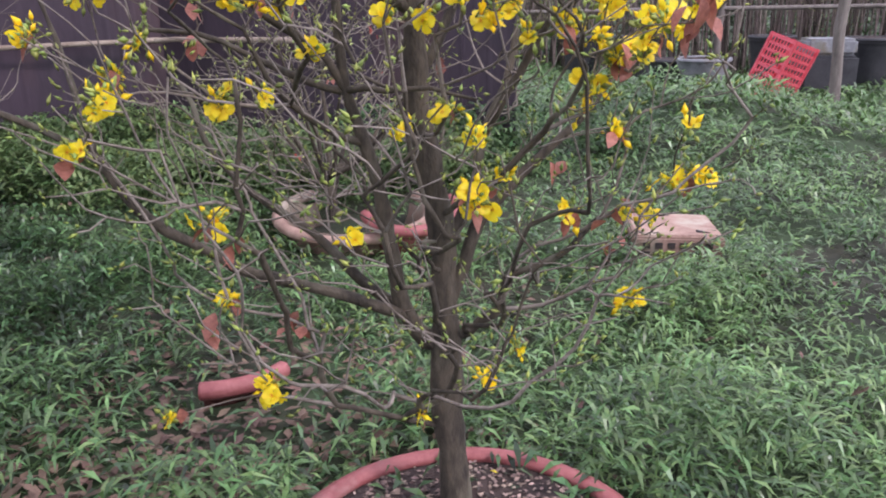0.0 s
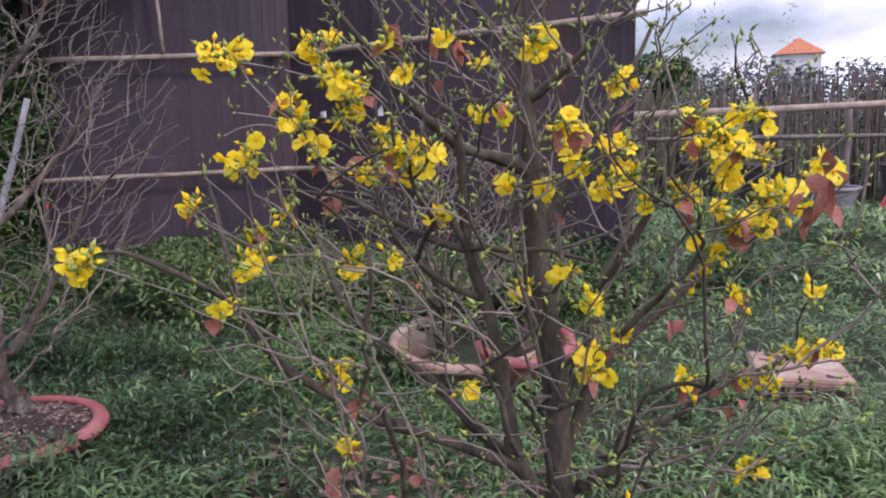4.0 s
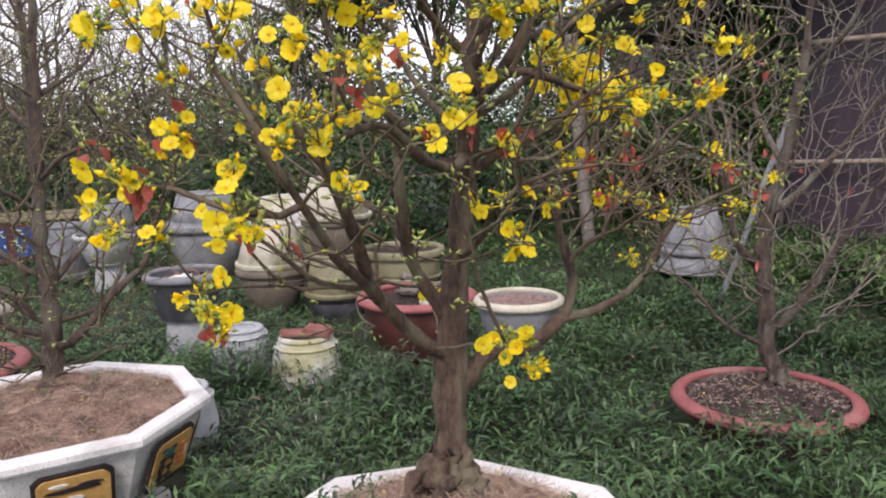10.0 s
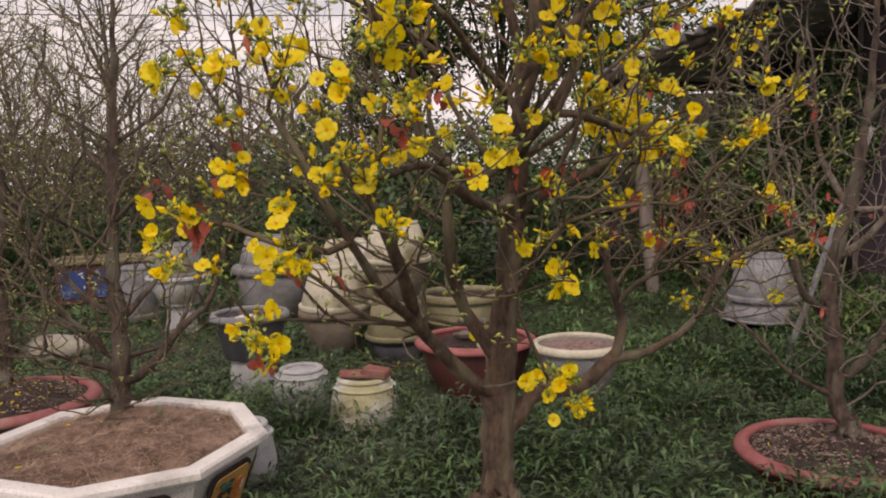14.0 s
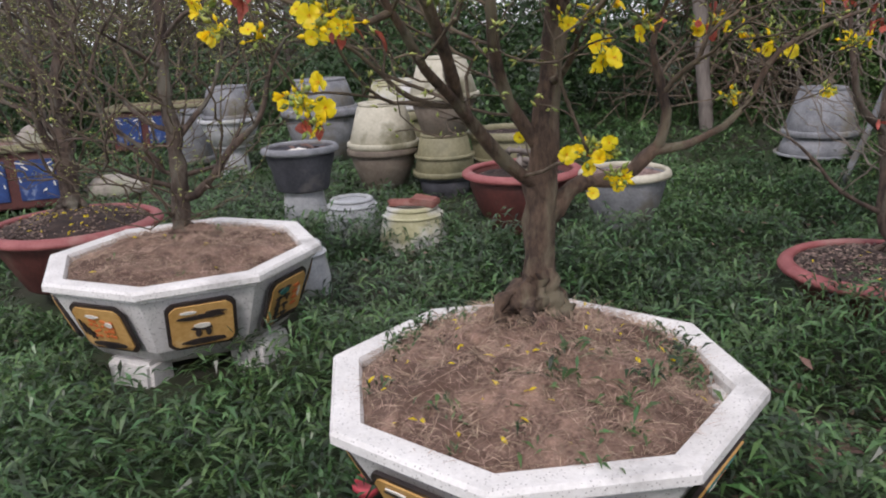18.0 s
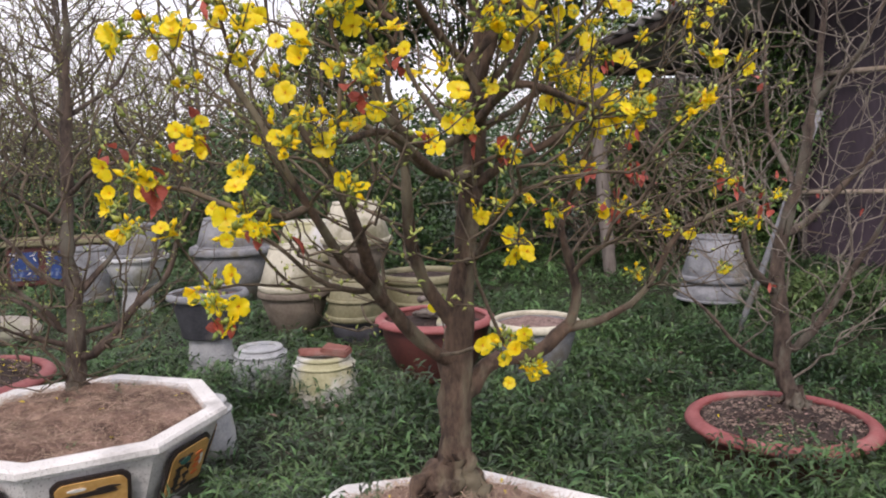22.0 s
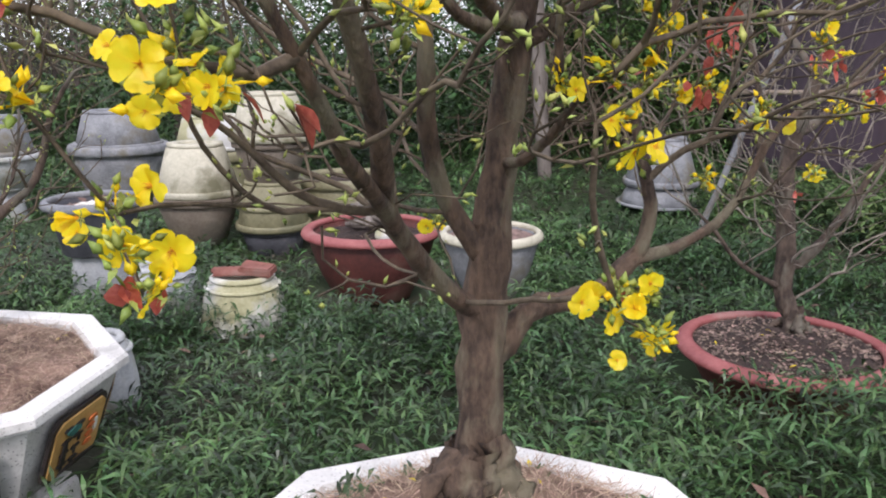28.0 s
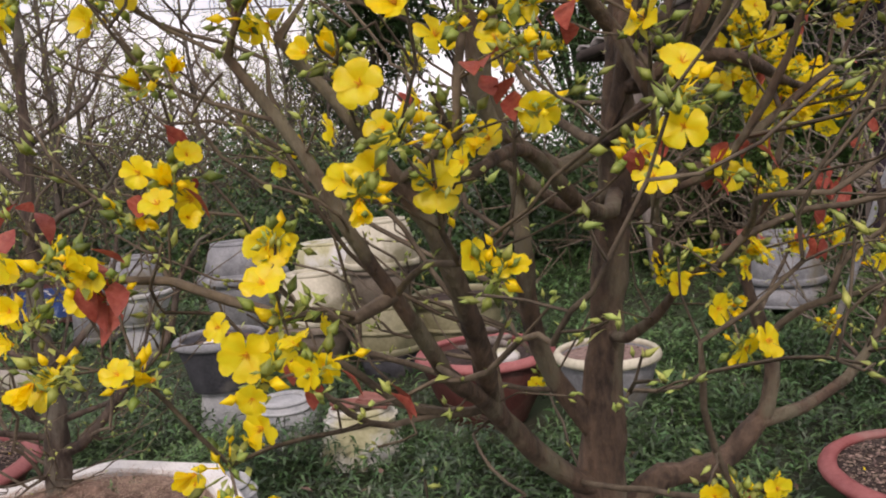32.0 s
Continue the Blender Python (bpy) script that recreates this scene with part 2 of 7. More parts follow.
M = {
    "earth": material("earth", (0.014, 0.017, 0.009), (0.042, 0.040, 0.022), 3.0, 0.95, 0.6, 40, spots=(0.028, 0.05, 0.017), spot_at=0.5),
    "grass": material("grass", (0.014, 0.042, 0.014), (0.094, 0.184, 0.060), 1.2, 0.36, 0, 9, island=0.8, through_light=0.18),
    # lighter copy of the grass, with the open side's sunlight in its colour
    "grass_sunlit": material("grass_sunlit", (0.052, 0.112, 0.036), (0.165, 0.285, 0.098), 1.2, 0.34, 0, 9, island=0.65, through_light=0.22),
    "dry_leaf": material("dry_leaf", (0.07, 0.043, 0.03), (0.20, 0.13, 0.092), 9, 0.8, 0, 60, island=0.4),
    "bark": material("bark", (0.026, 0.018, 0.015), (0.138, 0.100, 0.076), 24, 0.9, 1.0, 85, spots=(0.130, 0.120, 0.094), spot_at=0.55, stretch=(1, 1, 0.45)),
    "bark_warm": material("bark_warm", (0.022, 0.014, 0.010), (0.150, 0.099, 0.068), 24, 0.9, 1.0, 85, spots=(0.140, 0.122, 0.082), spot_at=0.55, stretch=(1, 1, 0.45)),
    "bark_grey": material("bark_grey", (0.021, 0.017, 0.012), (0.108, 0.088, 0.062), 16, 0.9, 0.9, 80, spots=(0.13, 0.12, 0.085), spot_at=0.58, stretch=(1, 1, 0.45)),
    "bark_far": material("bark_far", (0.042, 0.035, 0.030), (0.14, 0.115, 0.095), 16, 0.9, 0.5, 80, spots=(0.14, 0.13, 0.09), spot_at=0.58, stretch=(1, 1, 0.45)),
    "twig_far": material("twig_far", (0.062, 0.052, 0.040), (0.18, 0.150, 0.112), 22, 0.85, 0.2, 120),
    "twig": material("twig", (0.055, 0.040, 0.028), (0.185, 0.145, 0.10), 22, 0.85, 0.2, 120),
    "twig_pale": material("twig_pale", (0.10, 0.082, 0.066), (0.30, 0.26, 0.22), 22, 0.85, 0.2, 120),
    "petal": material("petal", (1.0, 0.74, 0.014), (1.0, 0.88, 0.036), 40, 0.42, 0.1, 200, obj=0.06, through_light=0.5),
    "stamen": material("stamen", (0.70, 0.28, 0.008), (0.86, 0.46, 0.015), 200, 0.7, 0.3, 400),
    "bud": material("bud", (0.22, 0.29, 0.06), (0.46, 0.52, 0.14), 30, 0.5, 0, 90, island=0.3, through_light=0.15),
    "bud_green": material("bud_green", (0.13, 0.20, 0.035), (0.34, 0.40, 0.09), 30, 0.5, 0, 90, island=0.4, through_light=0.15),
    "russet_leaf": material("russet_leaf", (0.22, 0.075, 0.055), (0.44, 0.17, 0.12), 30, 0.5, 0.2, 120, obj=0.35, through_light=0.3),
    "red_leaf": material("red_leaf", (0.33, 0.05, 0.038), (0.54, 0.14, 0.10), 30, 0.5, 0.2, 120, obj=0.35, through_light=0.3),
    "weed_leaf": material("weed_leaf", (0.055, 0.110, 0.038), (0.175, 0.250, 0.090), 2, 0.42, 0, 10, island=0.6, through_light=0.25),
    "bush_leaf": material("bush_leaf", (0.028, 0.068, 0.024), (0.075, 0.15, 0.048), 2, 0.5, 0, 10, island=0.5, through_light=0.2),
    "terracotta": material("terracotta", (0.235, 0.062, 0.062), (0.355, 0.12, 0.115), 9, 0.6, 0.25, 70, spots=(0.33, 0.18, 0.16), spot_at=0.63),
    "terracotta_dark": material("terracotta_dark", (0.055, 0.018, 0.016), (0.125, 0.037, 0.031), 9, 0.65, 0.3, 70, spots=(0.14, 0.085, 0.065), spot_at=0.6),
    "tub_cement": speckled("tub_cement", (0.54, 0.53, 0.515), (0.76, 0.75, 0.73), (0.05, 0.045, 0.045)),
    "white_cement": speckled("white_cement", (0.60, 0.59, 0.57), (0.82, 0.81, 0.79), (0.30, 0.29, 0.28)),
    "grey_cement": material("grey_cement", (0.135, 0.142, 0.155), (0.31, 0.32, 0.335), 8, 0.85, 0.4, 90, spots=(0.17, 0.155, 0.12), spot_at=0.58),
    "pale_cement": material("pale_cement", (0.30, 0.315, 0.33), (0.55, 0.565, 0.57), 8, 0.85, 0.4, 90, spots=(0.26, 0.26, 0.20), spot_at=0.58),
    "brown_cement": material("brown_cement", (0.11, 0.088, 0.068), (0.22, 0.185, 0.145), 7, 0.75, 0.4, 70, spots=(0.11, 0.10, 0.08), spot_at=0.58),
    "dark_cement": material("dark_cement", (0.032, 0.034, 0.043), (0.085, 0.087, 0.10), 7, 0.8, 0.3, 70, spots=(0.17, 0.16, 0.15), spot_at=0.64),
    "cream_glaze": material("cream_glaze", (0.40, 0.38, 0.29), (0.62, 0.59, 0.48), 6, 0.6, 0.25, 60, spots=(0.20, 0.19, 0.12), spot_at=0.57),
    "olive_glaze": material("olive_glaze", (0.16, 0.15, 0.085), (0.30, 0.28, 0.17), 6, 0.6, 0.3, 60, spots=(0.12, 0.12, 0.07), spot_at=0.6),
    "yellow_cement": material("yellow_cement", (0.30, 0.29, 0.16), (0.50, 0.48, 0.31), 7, 0.8, 0.3, 70, spots=(0.56, 0.56, 0.54), spot_at=0.50),
    "blue_glaze": material("blue_glaze", (0.016, 0.035, 0.13), (0.04, 0.09, 0.27), 12, 0.35, 0.1, 60, spots=(0.40, 0.46, 0.55), spot_at=0.66),
    "soil": material("soil", (0.014, 0.009, 0.008), (0.056, 0.035, 0.028), 18, 0.95, 0.9, 110),
    "soil_straw": material("soil_straw", (0.050, 0.028, 0.020), (0.36, 0.235, 0.178), 15, 0.95, 1.0, 150, spots=(0.105, 0.062, 0.045), spot_at=0.53),
    "husk": material("husk", (0.10, 0.066, 0.052), (0.27, 0.20, 0.16), 40, 0.8, 0, 90, island=0.85),
    "straw": material("straw", (0.27, 0.19, 0.135), (0.50, 0.37, 0.275), 30, 0.9, 0, 90, island=0.4),
    "brick_red": material("brick_red", (0.16, 0.055, 0.042), (0.29, 0.115, 0.09), 14, 0.85, 0.5, 80, spots=(0.22, 0.12, 0.10), spot_at=0.58),
    "wall_sheet": material("wall_sheet", (0.022, 0.015, 0.023), (0.055, 0.036, 0.051), 1.6, 0.55, 0.12, 30, spots=(0.062, 0.032, 0.034), spot_at=0.62, stretch=(1, 1, 0.25)),
    "bamboo": material("bamboo", (0.22, 0.17, 0.13), (0.42, 0.35, 0.28), 10, 0.75, 0.3, 60),
    "grey_wood": material("grey_wood", (0.10, 0.085, 0.075), (0.24, 0.21, 0.185), 12, 0.85, 0.4, 70, stretch=(1, 1, 0.2)),
    "shed_board": material("shed_board", (0.045, 0.038, 0.034), (0.115, 0.098, 0.088), 5, 0.85, 0.3, 40, stretch=(1, 1, 0.2)),
    "dry_stick": material("dry_stick", (0.09, 0.07, 0.058), (0.21, 0.175, 0.15), 12, 0.85, 0.3, 70, island=0.4),
    "roof_sheet": material("roof_sheet", (0.15, 0.14, 0.14), (0.31, 0.30, 0.295), 3, 0.8, 0.2, 30),
    "dark_plastic": material("dark_plastic", (0.016, 0.016, 0.02), (0.045, 0.045, 0.05), 6, 0.55, 0.1, 40),
    "crate_red": material("crate_red", (0.58, 0.06, 0.085), (0.74, 0.13, 0.16), 6, 0.45, 0.1, 40),
    "panel_orange": material("panel_orange", (0.46, 0.25, 0.065), (0.64, 0.40, 0.15), 14, 0.6, 0.2, 80, spots=(0.70, 0.55, 0.30), spot_at=0.66),
    "panel_ink": material("panel_ink", (0.012, 0.010, 0.012), (0.05, 0.035, 0.03), 20, 0.6, 0.2, 90),
    "panel_teal": material("panel_teal", (0.02, 0.10, 0.09), (0.05, 0.20, 0.17), 20, 0.6, 0.2, 90),
    "panel_red": material("panel_red", (0.55, 0.12, 0.03), (0.70, 0.22, 0.06), 20, 0.6, 0.2, 90),
    "panel_white": material("panel_white", (0.65, 0.62, 0.55), (0.8, 0.78, 0.72), 20, 0.6, 0.2, 90),
    "roof_tile": material("roof_tile", (0.42, 0.14, 0.07), (0.58, 0.24, 0.13), 3, 0.8, 0.2, 20),
    "house_wall": material("house_wall", (0.55, 0.56, 0.58), (0.72, 0.73, 0.75), 2, 0.8, 0.1, 20),
    "dark_wood": material("dark_wood", (0.018, 0.013, 0.011), (0.05, 0.036, 0.03), 4, 0.85, 0.3, 40, stretch=(1, 1, 0.2)),
    "brown_clay": material("brown_clay", (0.17, 0.105, 0.08), (0.33, 0.21, 0.165), 9, 0.85, 0.4, 70, spots=(0.22, 0.19, 0.14), spot_at=0.58),
    "worn_clay": material("worn_clay", (0.26, 0.16, 0.125), (0.42, 0.28, 0.22), 9, 0.85, 0.4, 70, spots=(0.40, 0.34, 0.27), spot_at=0.58),
    "wire": material("wire", (0.03, 0.03, 0.035), (0.06, 0.06, 0.07), 5, 0.6, 0, 20),
    "rock": material("rock", (0.22, 0.20, 0.17), (0.42, 0.39, 0.34), 9, 0.9, 0.6, 60, spots=(0.25, 0.27, 0.18), spot_at=0.6),
    "vine_leaf": material("vine_leaf", (0.07, 0.15, 0.045), (0.17, 0.30, 0.10), 2, 0.45, 0, 10, island=0.5, through_light=0.25),
    # distance haze painted into the leaf colour as a pale blue-grey
    "haze_tinted_leaf": material("haze_tinted_leaf", (0.10, 0.125, 0.13), (0.17, 0.20, 0.20), 2, 0.8, 0, 10, island=0.3, through_light=0.2),
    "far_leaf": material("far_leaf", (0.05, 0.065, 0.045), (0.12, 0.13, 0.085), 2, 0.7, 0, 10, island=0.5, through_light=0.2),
}


# ---- building helpers ----
def mesh_of(name, verts, faces, mats, smooth=True, index=None):
    me = bpy.data.meshes.new(name)
    me.from_pydata([tuple(v) for v in verts], [], [tuple(f) for f in faces])
    for m in mats if isinstance(mats, (list, tuple)) else [mats]:
        me.materials.append(M[m])
    if index is not None:
        me.polygons.foreach_set("material_index", index)
    if smooth:
        me.polygons.foreach_set("use_smooth", [True] * len(me.polygons))
    me.update()
    return me


def quick_mesh(name, verts, faces, mat, smooth=False):
    """A large mesh from arrays: verts n x 3, faces m x k, all of one size."""
    me = bpy.data.meshes.new(name)
    verts, faces = np.asarray(verts, np.float32), np.asarray(faces, np.int32)
    k = faces.shape[1]
    me.vertices.add(len(verts))
    me.vertices.foreach_set("co", verts.ravel())
    me.loops.add(faces.size)
    me.loops.foreach_set("vertex_index", faces.ravel())
    me.polygons.add(len(faces))
    me.polygons.foreach_set("loop_start", np.arange(0, faces.size, k, dtype=np.int32))
    me.polygons.foreach_set("loop_total", np.full(len(faces), k, np.int32))
    me.polygons.foreach_set("use_smooth", np.full(len(faces), smooth))
    me.materials.append(M[mat])
    me.update(calc_edges=True)
    return me


def part(name, bm, mat, parent, label="", smooth=True):
    """One mesh object under a thing or a part. bm: a bmesh or a mesh."""
    if isinstance(bm, bmesh.types.BMesh):
        me = bpy.data.meshes.new(name)
        bm.to_mesh(me)
        bm.free()
        me.materials.append(M[mat])
        if smooth:
            me.polygons.foreach_set("use_smooth", [True] * len(me.polygons))
    else:
        me = bm
    ob = new(name, me)
    ob.parent = parent
    return tagged(ob, label)


def thing(name, x, y, z, turn=0.0, label="", category="", group="", kind=""):
    ob = new(name)
    ob.empty_display_size = 0.05
    ob.matrix_world = pose(x, y, z, 0, 0, turn)
    return tagged(ob, label, category, group, kind)


def lathe(profile, seg=40, wobble=0.0, seed=0, closed=False):
    """Verts and faces of a turned shape; profile: radius, height from the outside foot round to the inside."""
    rng = random.Random(seed)
    verts, faces = [], []
    shift = [1 + wobble * math.sin(2 * math.pi * k / seg * 2 + rng.random()) for k in range(seg)]
    for r, z in profile:
        for k in range(seg):
            a = 2 * math.pi * (k + 0.5) / seg
            verts.append((r * shift[k] * math.cos(a), r * shift[k] * math.sin(a), z))
    rows = len(profile)
    for i in range(rows if closed else rows - 1):
        j = (i + 1) % rows
        for k in range(seg):
            l = (k + 1) % seg
            faces.append((i * seg + k, i * seg + l, j * seg + l, j * seg + k))
    if not closed:
        for i, flip in ((0, True), (rows - 1, False)):
            if profile[i][0] > 1e-4:
                loop = [i * seg + k for k in range(seg)]
                faces.append(tuple(reversed(loop)) if flip else tuple(loop))
    return verts, faces


def turned(name, profile, mat, parent, label="", seg=40, smooth=True, wobble=0.0, closed=False):
    v, f = lathe(profile, seg, wobble, closed=closed)
    return part(name, mesh_of(name, v, f, mat, smooth), mat, parent, label)


def box_mesh(name, size, mat, bevel=0.01, jitter=0.0, seed=0):
    bm = bmesh.new()
    bmesh.ops.create_cube(bm, size=1.0)
    rng = random.Random(seed)
    for v in bm.verts:
        v.co = Vector(c * s for c, s in zip(v.co, size)) + Vector(rng.uniform(-1, 1) * jitter for _ in range(3))
    if bevel:
        bmesh.ops.bevel(bm, geom=bm.edges[:], offset=bevel, segments=2, affect="EDGES")
    me = bpy.data.meshes.new(name)
    bm.to_mesh(me)
    bm.free()
    me.materials.append(M[mat])
    return me


def tube_arrays(points, radii, sides):
    pts = np.asarray(points, float)
    rad = np.asarray(radii, float)
    tang = np.gradient(pts, axis=0)
    tang /= np.linalg.norm(tang, axis=1, keepdims=True) + 1e-9
    ref = np.array([0.3, 0.2, 1.0]) if abs(tang[0] @ np.array([0, 0, 1.0])) < 0.9 else np.array([1.0, 0.1, 0])
    verts, u = [], np.cross(tang[0], ref)
    for p, r, t in zip(pts, rad, tang):
        u = u - t * (u @ t)
        u /= np.linalg.norm(u) + 1e-9
        w = np.cross(t, u)
        for k in range(sides):
            a = 2 * math.pi * k / sides
            verts.append(p + r * (math.cos(a) * u + math.sin(a) * w))
    faces = []
    n = len(pts)
    for i in range(n - 1):
        for k in range(sides):
            l = (k + 1) % sides
            faces.append((i * sides + k, i * sides + l, (i + 1) * sides + l, (i + 1) * sides + k))
    return verts, faces


def rod(name, a, b, r, mat, parent=None, label="", sides=8, bend=0.0, seed=0, taper=1.0):
    rng = random.Random(seed)
    a, b = np.array(a, float), np.array(b, float)
    pts, rad = [], []
    for i in range(9):
        f = i / 8
        pts.append(a + (b - a) * f + np.array([0, 0, 1]) * bend * math.sin(math.pi * f) + np.array([rng.uniform(-1, 1) for _ in range(3)]) * r * 0.25)
        rad.append(r * (1 + (taper - 1) * f) * rng.uniform(0.92, 1.08))
    v, f = tube_arrays(pts, rad, sides)
    f += [tuple(reversed(range(sides))), tuple(range(len(v) - sides, len(v)))]
    return part(name, mesh_of(name, v, f, mat), mat, parent, label)


def leaves_arrays(base, way, side, length, width, droop):
    """Many small leaves: arrays of their feet, directions, side directions, lengths, widths and how far the tips hang."""
    n = len(base)
    mid = base + way * (length * 0.45)[:, None]
    tip = base + way * length[:, None]
    tip[:, 2] -= droop
    v = np.stack([base, mid + side * (width / 2)[:, None], tip, mid - side * (width / 2)[:, None]], 1).reshape(-1, 3)
    i = np.arange(n)[:, None] * 4
    f = np.concatenate([i + [0, 1, 3], i + [1, 2, 3]], 1).reshape(-1, 3)
    return v, f


def scatter_leaves(name, base, rng, low, high, length, width, mat, droop=0.25):
    n = len(base)
    az, el = rng.uniform(0, 2 * np.pi, n), np.radians(rng.uniform(low, high, n))
    way = np.stack([np.cos(az) * np.cos(el), np.sin(az) * np.cos(el), np.sin(el)], 1)
    roll = rng.normal(0, 0.35, n)
    side = np.stack([-np.sin(az), np.cos(az), 0 * az], 1) * np.cos(roll)[:, None]
    side[:, 2] += np.sin(roll)
    size = rng.uniform(0.55, 1.15, n)
    v, f = leaves_arrays(base, way, side, length * size, width * size, droop * length * size)
    return quick_mesh(name, v, f, mat)


# ---- trees ----
def smooth_line(points, step=0.035):
    """A Catmull-Rom line through control points x, y, z, radius, cut in even steps."""
    p = [np.array(q, float) for q in points]
    p = [2 * p[0] - p[1], *p, 2 * p[-1] - p[-2]]
    out = []
    for i in range(1, len(p) - 2):
        n = max(2, int(np.linalg.norm(p[i + 1][:3] - p[i][:3]) / step))
        for k in range(n):
            t = k / n
            out.append(0.5 * (2 * p[i] + (p[i + 1] - p[i - 1]) * t + (2 * p[i - 1] - 5 * p[i] + 4 * p[i + 1] - p[i + 2]) * t * t
                              + (3 * p[i] - p[i - 1] - 3 * p[i + 1] + p[i + 2]) * t ** 3))
    out.append(p[-2])
    return out


class Growth:
    """The skeleton of a tree: nodes with a place, a parent and a least radius."""

    def __init__(self, seed):
        self.pos, self.up, self.least, self.rng = np.zeros((34000, 3)), [], [], np.random.default_rng(seed)
        self.far = np.zeros(34000)

    def add(self, p, parent, r=0.0):
        self.pos[len(self.up)] = p
        self.far[len(self.up)] = 0 if parent < 0 else self.far[parent] + np.linalg.norm(self.pos[parent] - p)
        self.up.append(parent)
        self.least.append(r)
        return len(self.up) - 1

    def limb(self, points):
        line = smooth_line(points)
        at = -1
        if self.up:
            at = int(np.argmin(np.linalg.norm(self.pos[: len(self.up)] - line[0][:3], axis=1)))
            line = line[1:]
        for i, q in enumerate(line):
            sway = np.array(noise.noise_vector(Vector(q[:3]) * 7)) * 0.016 * min(1.0, i / 4)
            at = self.add(q[:3] + sway * (0.4 if q[3] > 0.02 else 1.0), at, q[3])

    def reach(self, target, wild=0.075, sag=0.0, step=0.035, skip=0):
        """A twig from the best near node to the target."""
        target = np.asarray(target, float)
        have = self.pos[skip: len(self.up)]
        d = np.linalg.norm(have - target, axis=1) + 0.9 * np.maximum(0, have[:, 2] - target[2] + 0.02)
        d += 0.38 * self.far[skip: len(self.up)]
        at = int(np.argmin(d)) + skip
        a = self.pos[at].copy()
        span = np.linalg.norm(target - a)
        if span < 0.012:
            return at
        n = max(2, int(span / step))
        bow = self.rng.normal(0, wild * span, 3)
        bow[2] -= sag * span
        kink = np.zeros(3)
        for k in range(1, n + 1):
            f = k / n
            kink += self.rng.normal(0, 0.0022, 3)
            at = self.add(a + (target - a) * f + bow * math.sin(math.pi * f) + kink * math.sin(math.pi * f), at)
        return at


def flower_mesh(name, size, rng, open_=1.0):
    """A flower that faces +z: five or more broad, ruffled, overlapping petals, a tuft of stamens and green sepals behind."""
    verts, faces, index = [], [], []
    petals = rng.choice((5, 5, 5, 5, 6))
    half = size * 0.5
    for k in range(petals):
        a0 = 2 * math.pi * (k + rng.uniform(-0.10, 0.10)) / petals
        lift = rng.uniform(0.02, 0.36) + (1.0 - open_) * 1.5
        wide = rng.uniform(0.94, 1.1) * (1.0 if petals == 5 else 0.84)
        long = rng.uniform(0.9, 1.08)
        twist, wave, curl = rng.uniform(-0.16, 0.16), rng.uniform(0, 6.28), rng.uniform(-0.1, 0.16)
        o = len(verts)
        for i, (r, w) in enumerate(((0.05, 0.07), (0.30, 0.22), (0.54, 0.38), (0.76, 0.445), (0.92, 0.37), (1.0, 0.20))):
            for s in (-1, -0.5, 0, 0.5, 1):
                notch = 1 - (0.05 if i == 5 and s == 0 else 0) - 0.04 * abs(s) * (i > 2)
                q = half * r * long * notch
                ruffle = half * 0.09 * r * math.sin(2.4 * s + wave + 3 * r)
                x = q * math.cos(lift)
                h = q * math.sin(lift) + half * (0.10 * math.sin(r * 3) - curl * r * r + 0.09 * abs(s) * w + twist * s * w) + ruffle
                y = s * half * w * wide
                verts.append((x * math.cos(a0) - y * math.sin(a0), x * math.sin(a0) + y * math.cos(a0), h + 0.012 * size * (k % 2)))
        for i in range(5):
            for s in range(4):
                faces.append((o + i * 5 + s, o + (i + 1) * 5 + s, o + (i + 1) * 5 + s + 1, o + i * 5 + s + 1))
                index.append(0)
    for k in range(14):
        a, r = rng.uniform(0, 6.28), size * rng.uniform(0.02, 0.09)
        top = (1.5 * r * math.cos(a), 1.5 * r * math.sin(a), size * rng.uniform(0.12, 0.2))
        o, e = len(verts), size * 0.018
        verts += [(0.4 * r * math.cos(a) + e, 0.4 * r * math.sin(a), 0), (0.4 * r * math.cos(a) - e, 0.4 * r * math.sin(a) + e, 0),
                  (0.4 * r * math.cos(a), 0.4 * r * math.sin(a) - e, 0), top]
        faces += [(o, o + 1, o + 3), (o + 1, o + 2, o + 3), (o + 2, o, o + 3)]
        index += [1, 1, 1]
    for k in range(5):
        a = 2 * math.pi * (k + 0.5) / 5
        c, t = math.cos(a), math.sin(a)
        o, q = len(verts), size * 0.25
        verts += [(0, 0, -0.05 * size), (0.5 * q * c - 0.25 * q * t, 0.5 * q * t + 0.25 * q * c, -0.04 * size), (q * c, q * t, -0.02 * size - 0.05 * size * rng.random()), (0.5 * q * c + 0.25 * q * t, 0.5 * q * t - 0.25 * q * c, -0.04 * size)]
        faces.append((o, o + 1, o + 2, o + 3))
        index.append(2)
    return mesh_of(name, verts, faces, ["petal", "stamen", "bud"], True, index)


def leaf_mesh(name, mat, size=1.0, curl=0.3, broad=0.2):
    """A pointed leaf along +x, folded along its rib and curled."""
    verts, faces = [], []
    rows = ((0.0, 0.05), (0.2, 0.55), (0.45, 1.0), (0.7, 0.8), (0.9, 0.35), (1.0, 0.03))
    for x, w in rows:
        z = -curl * x * x * size
        for s in (-1, 0, 1):
            verts.append((x * size, s * w * broad * size, z + 0.07 * abs(s) * w * size))
    for i in range(len(rows) - 1):
        for s in range(2):
            faces.append((i * 3 + s, (i + 1) * 3 + s, (i + 1) * 3 + s + 1, i * 3 + s + 1))
    return mesh_of(name, verts, faces, mat)


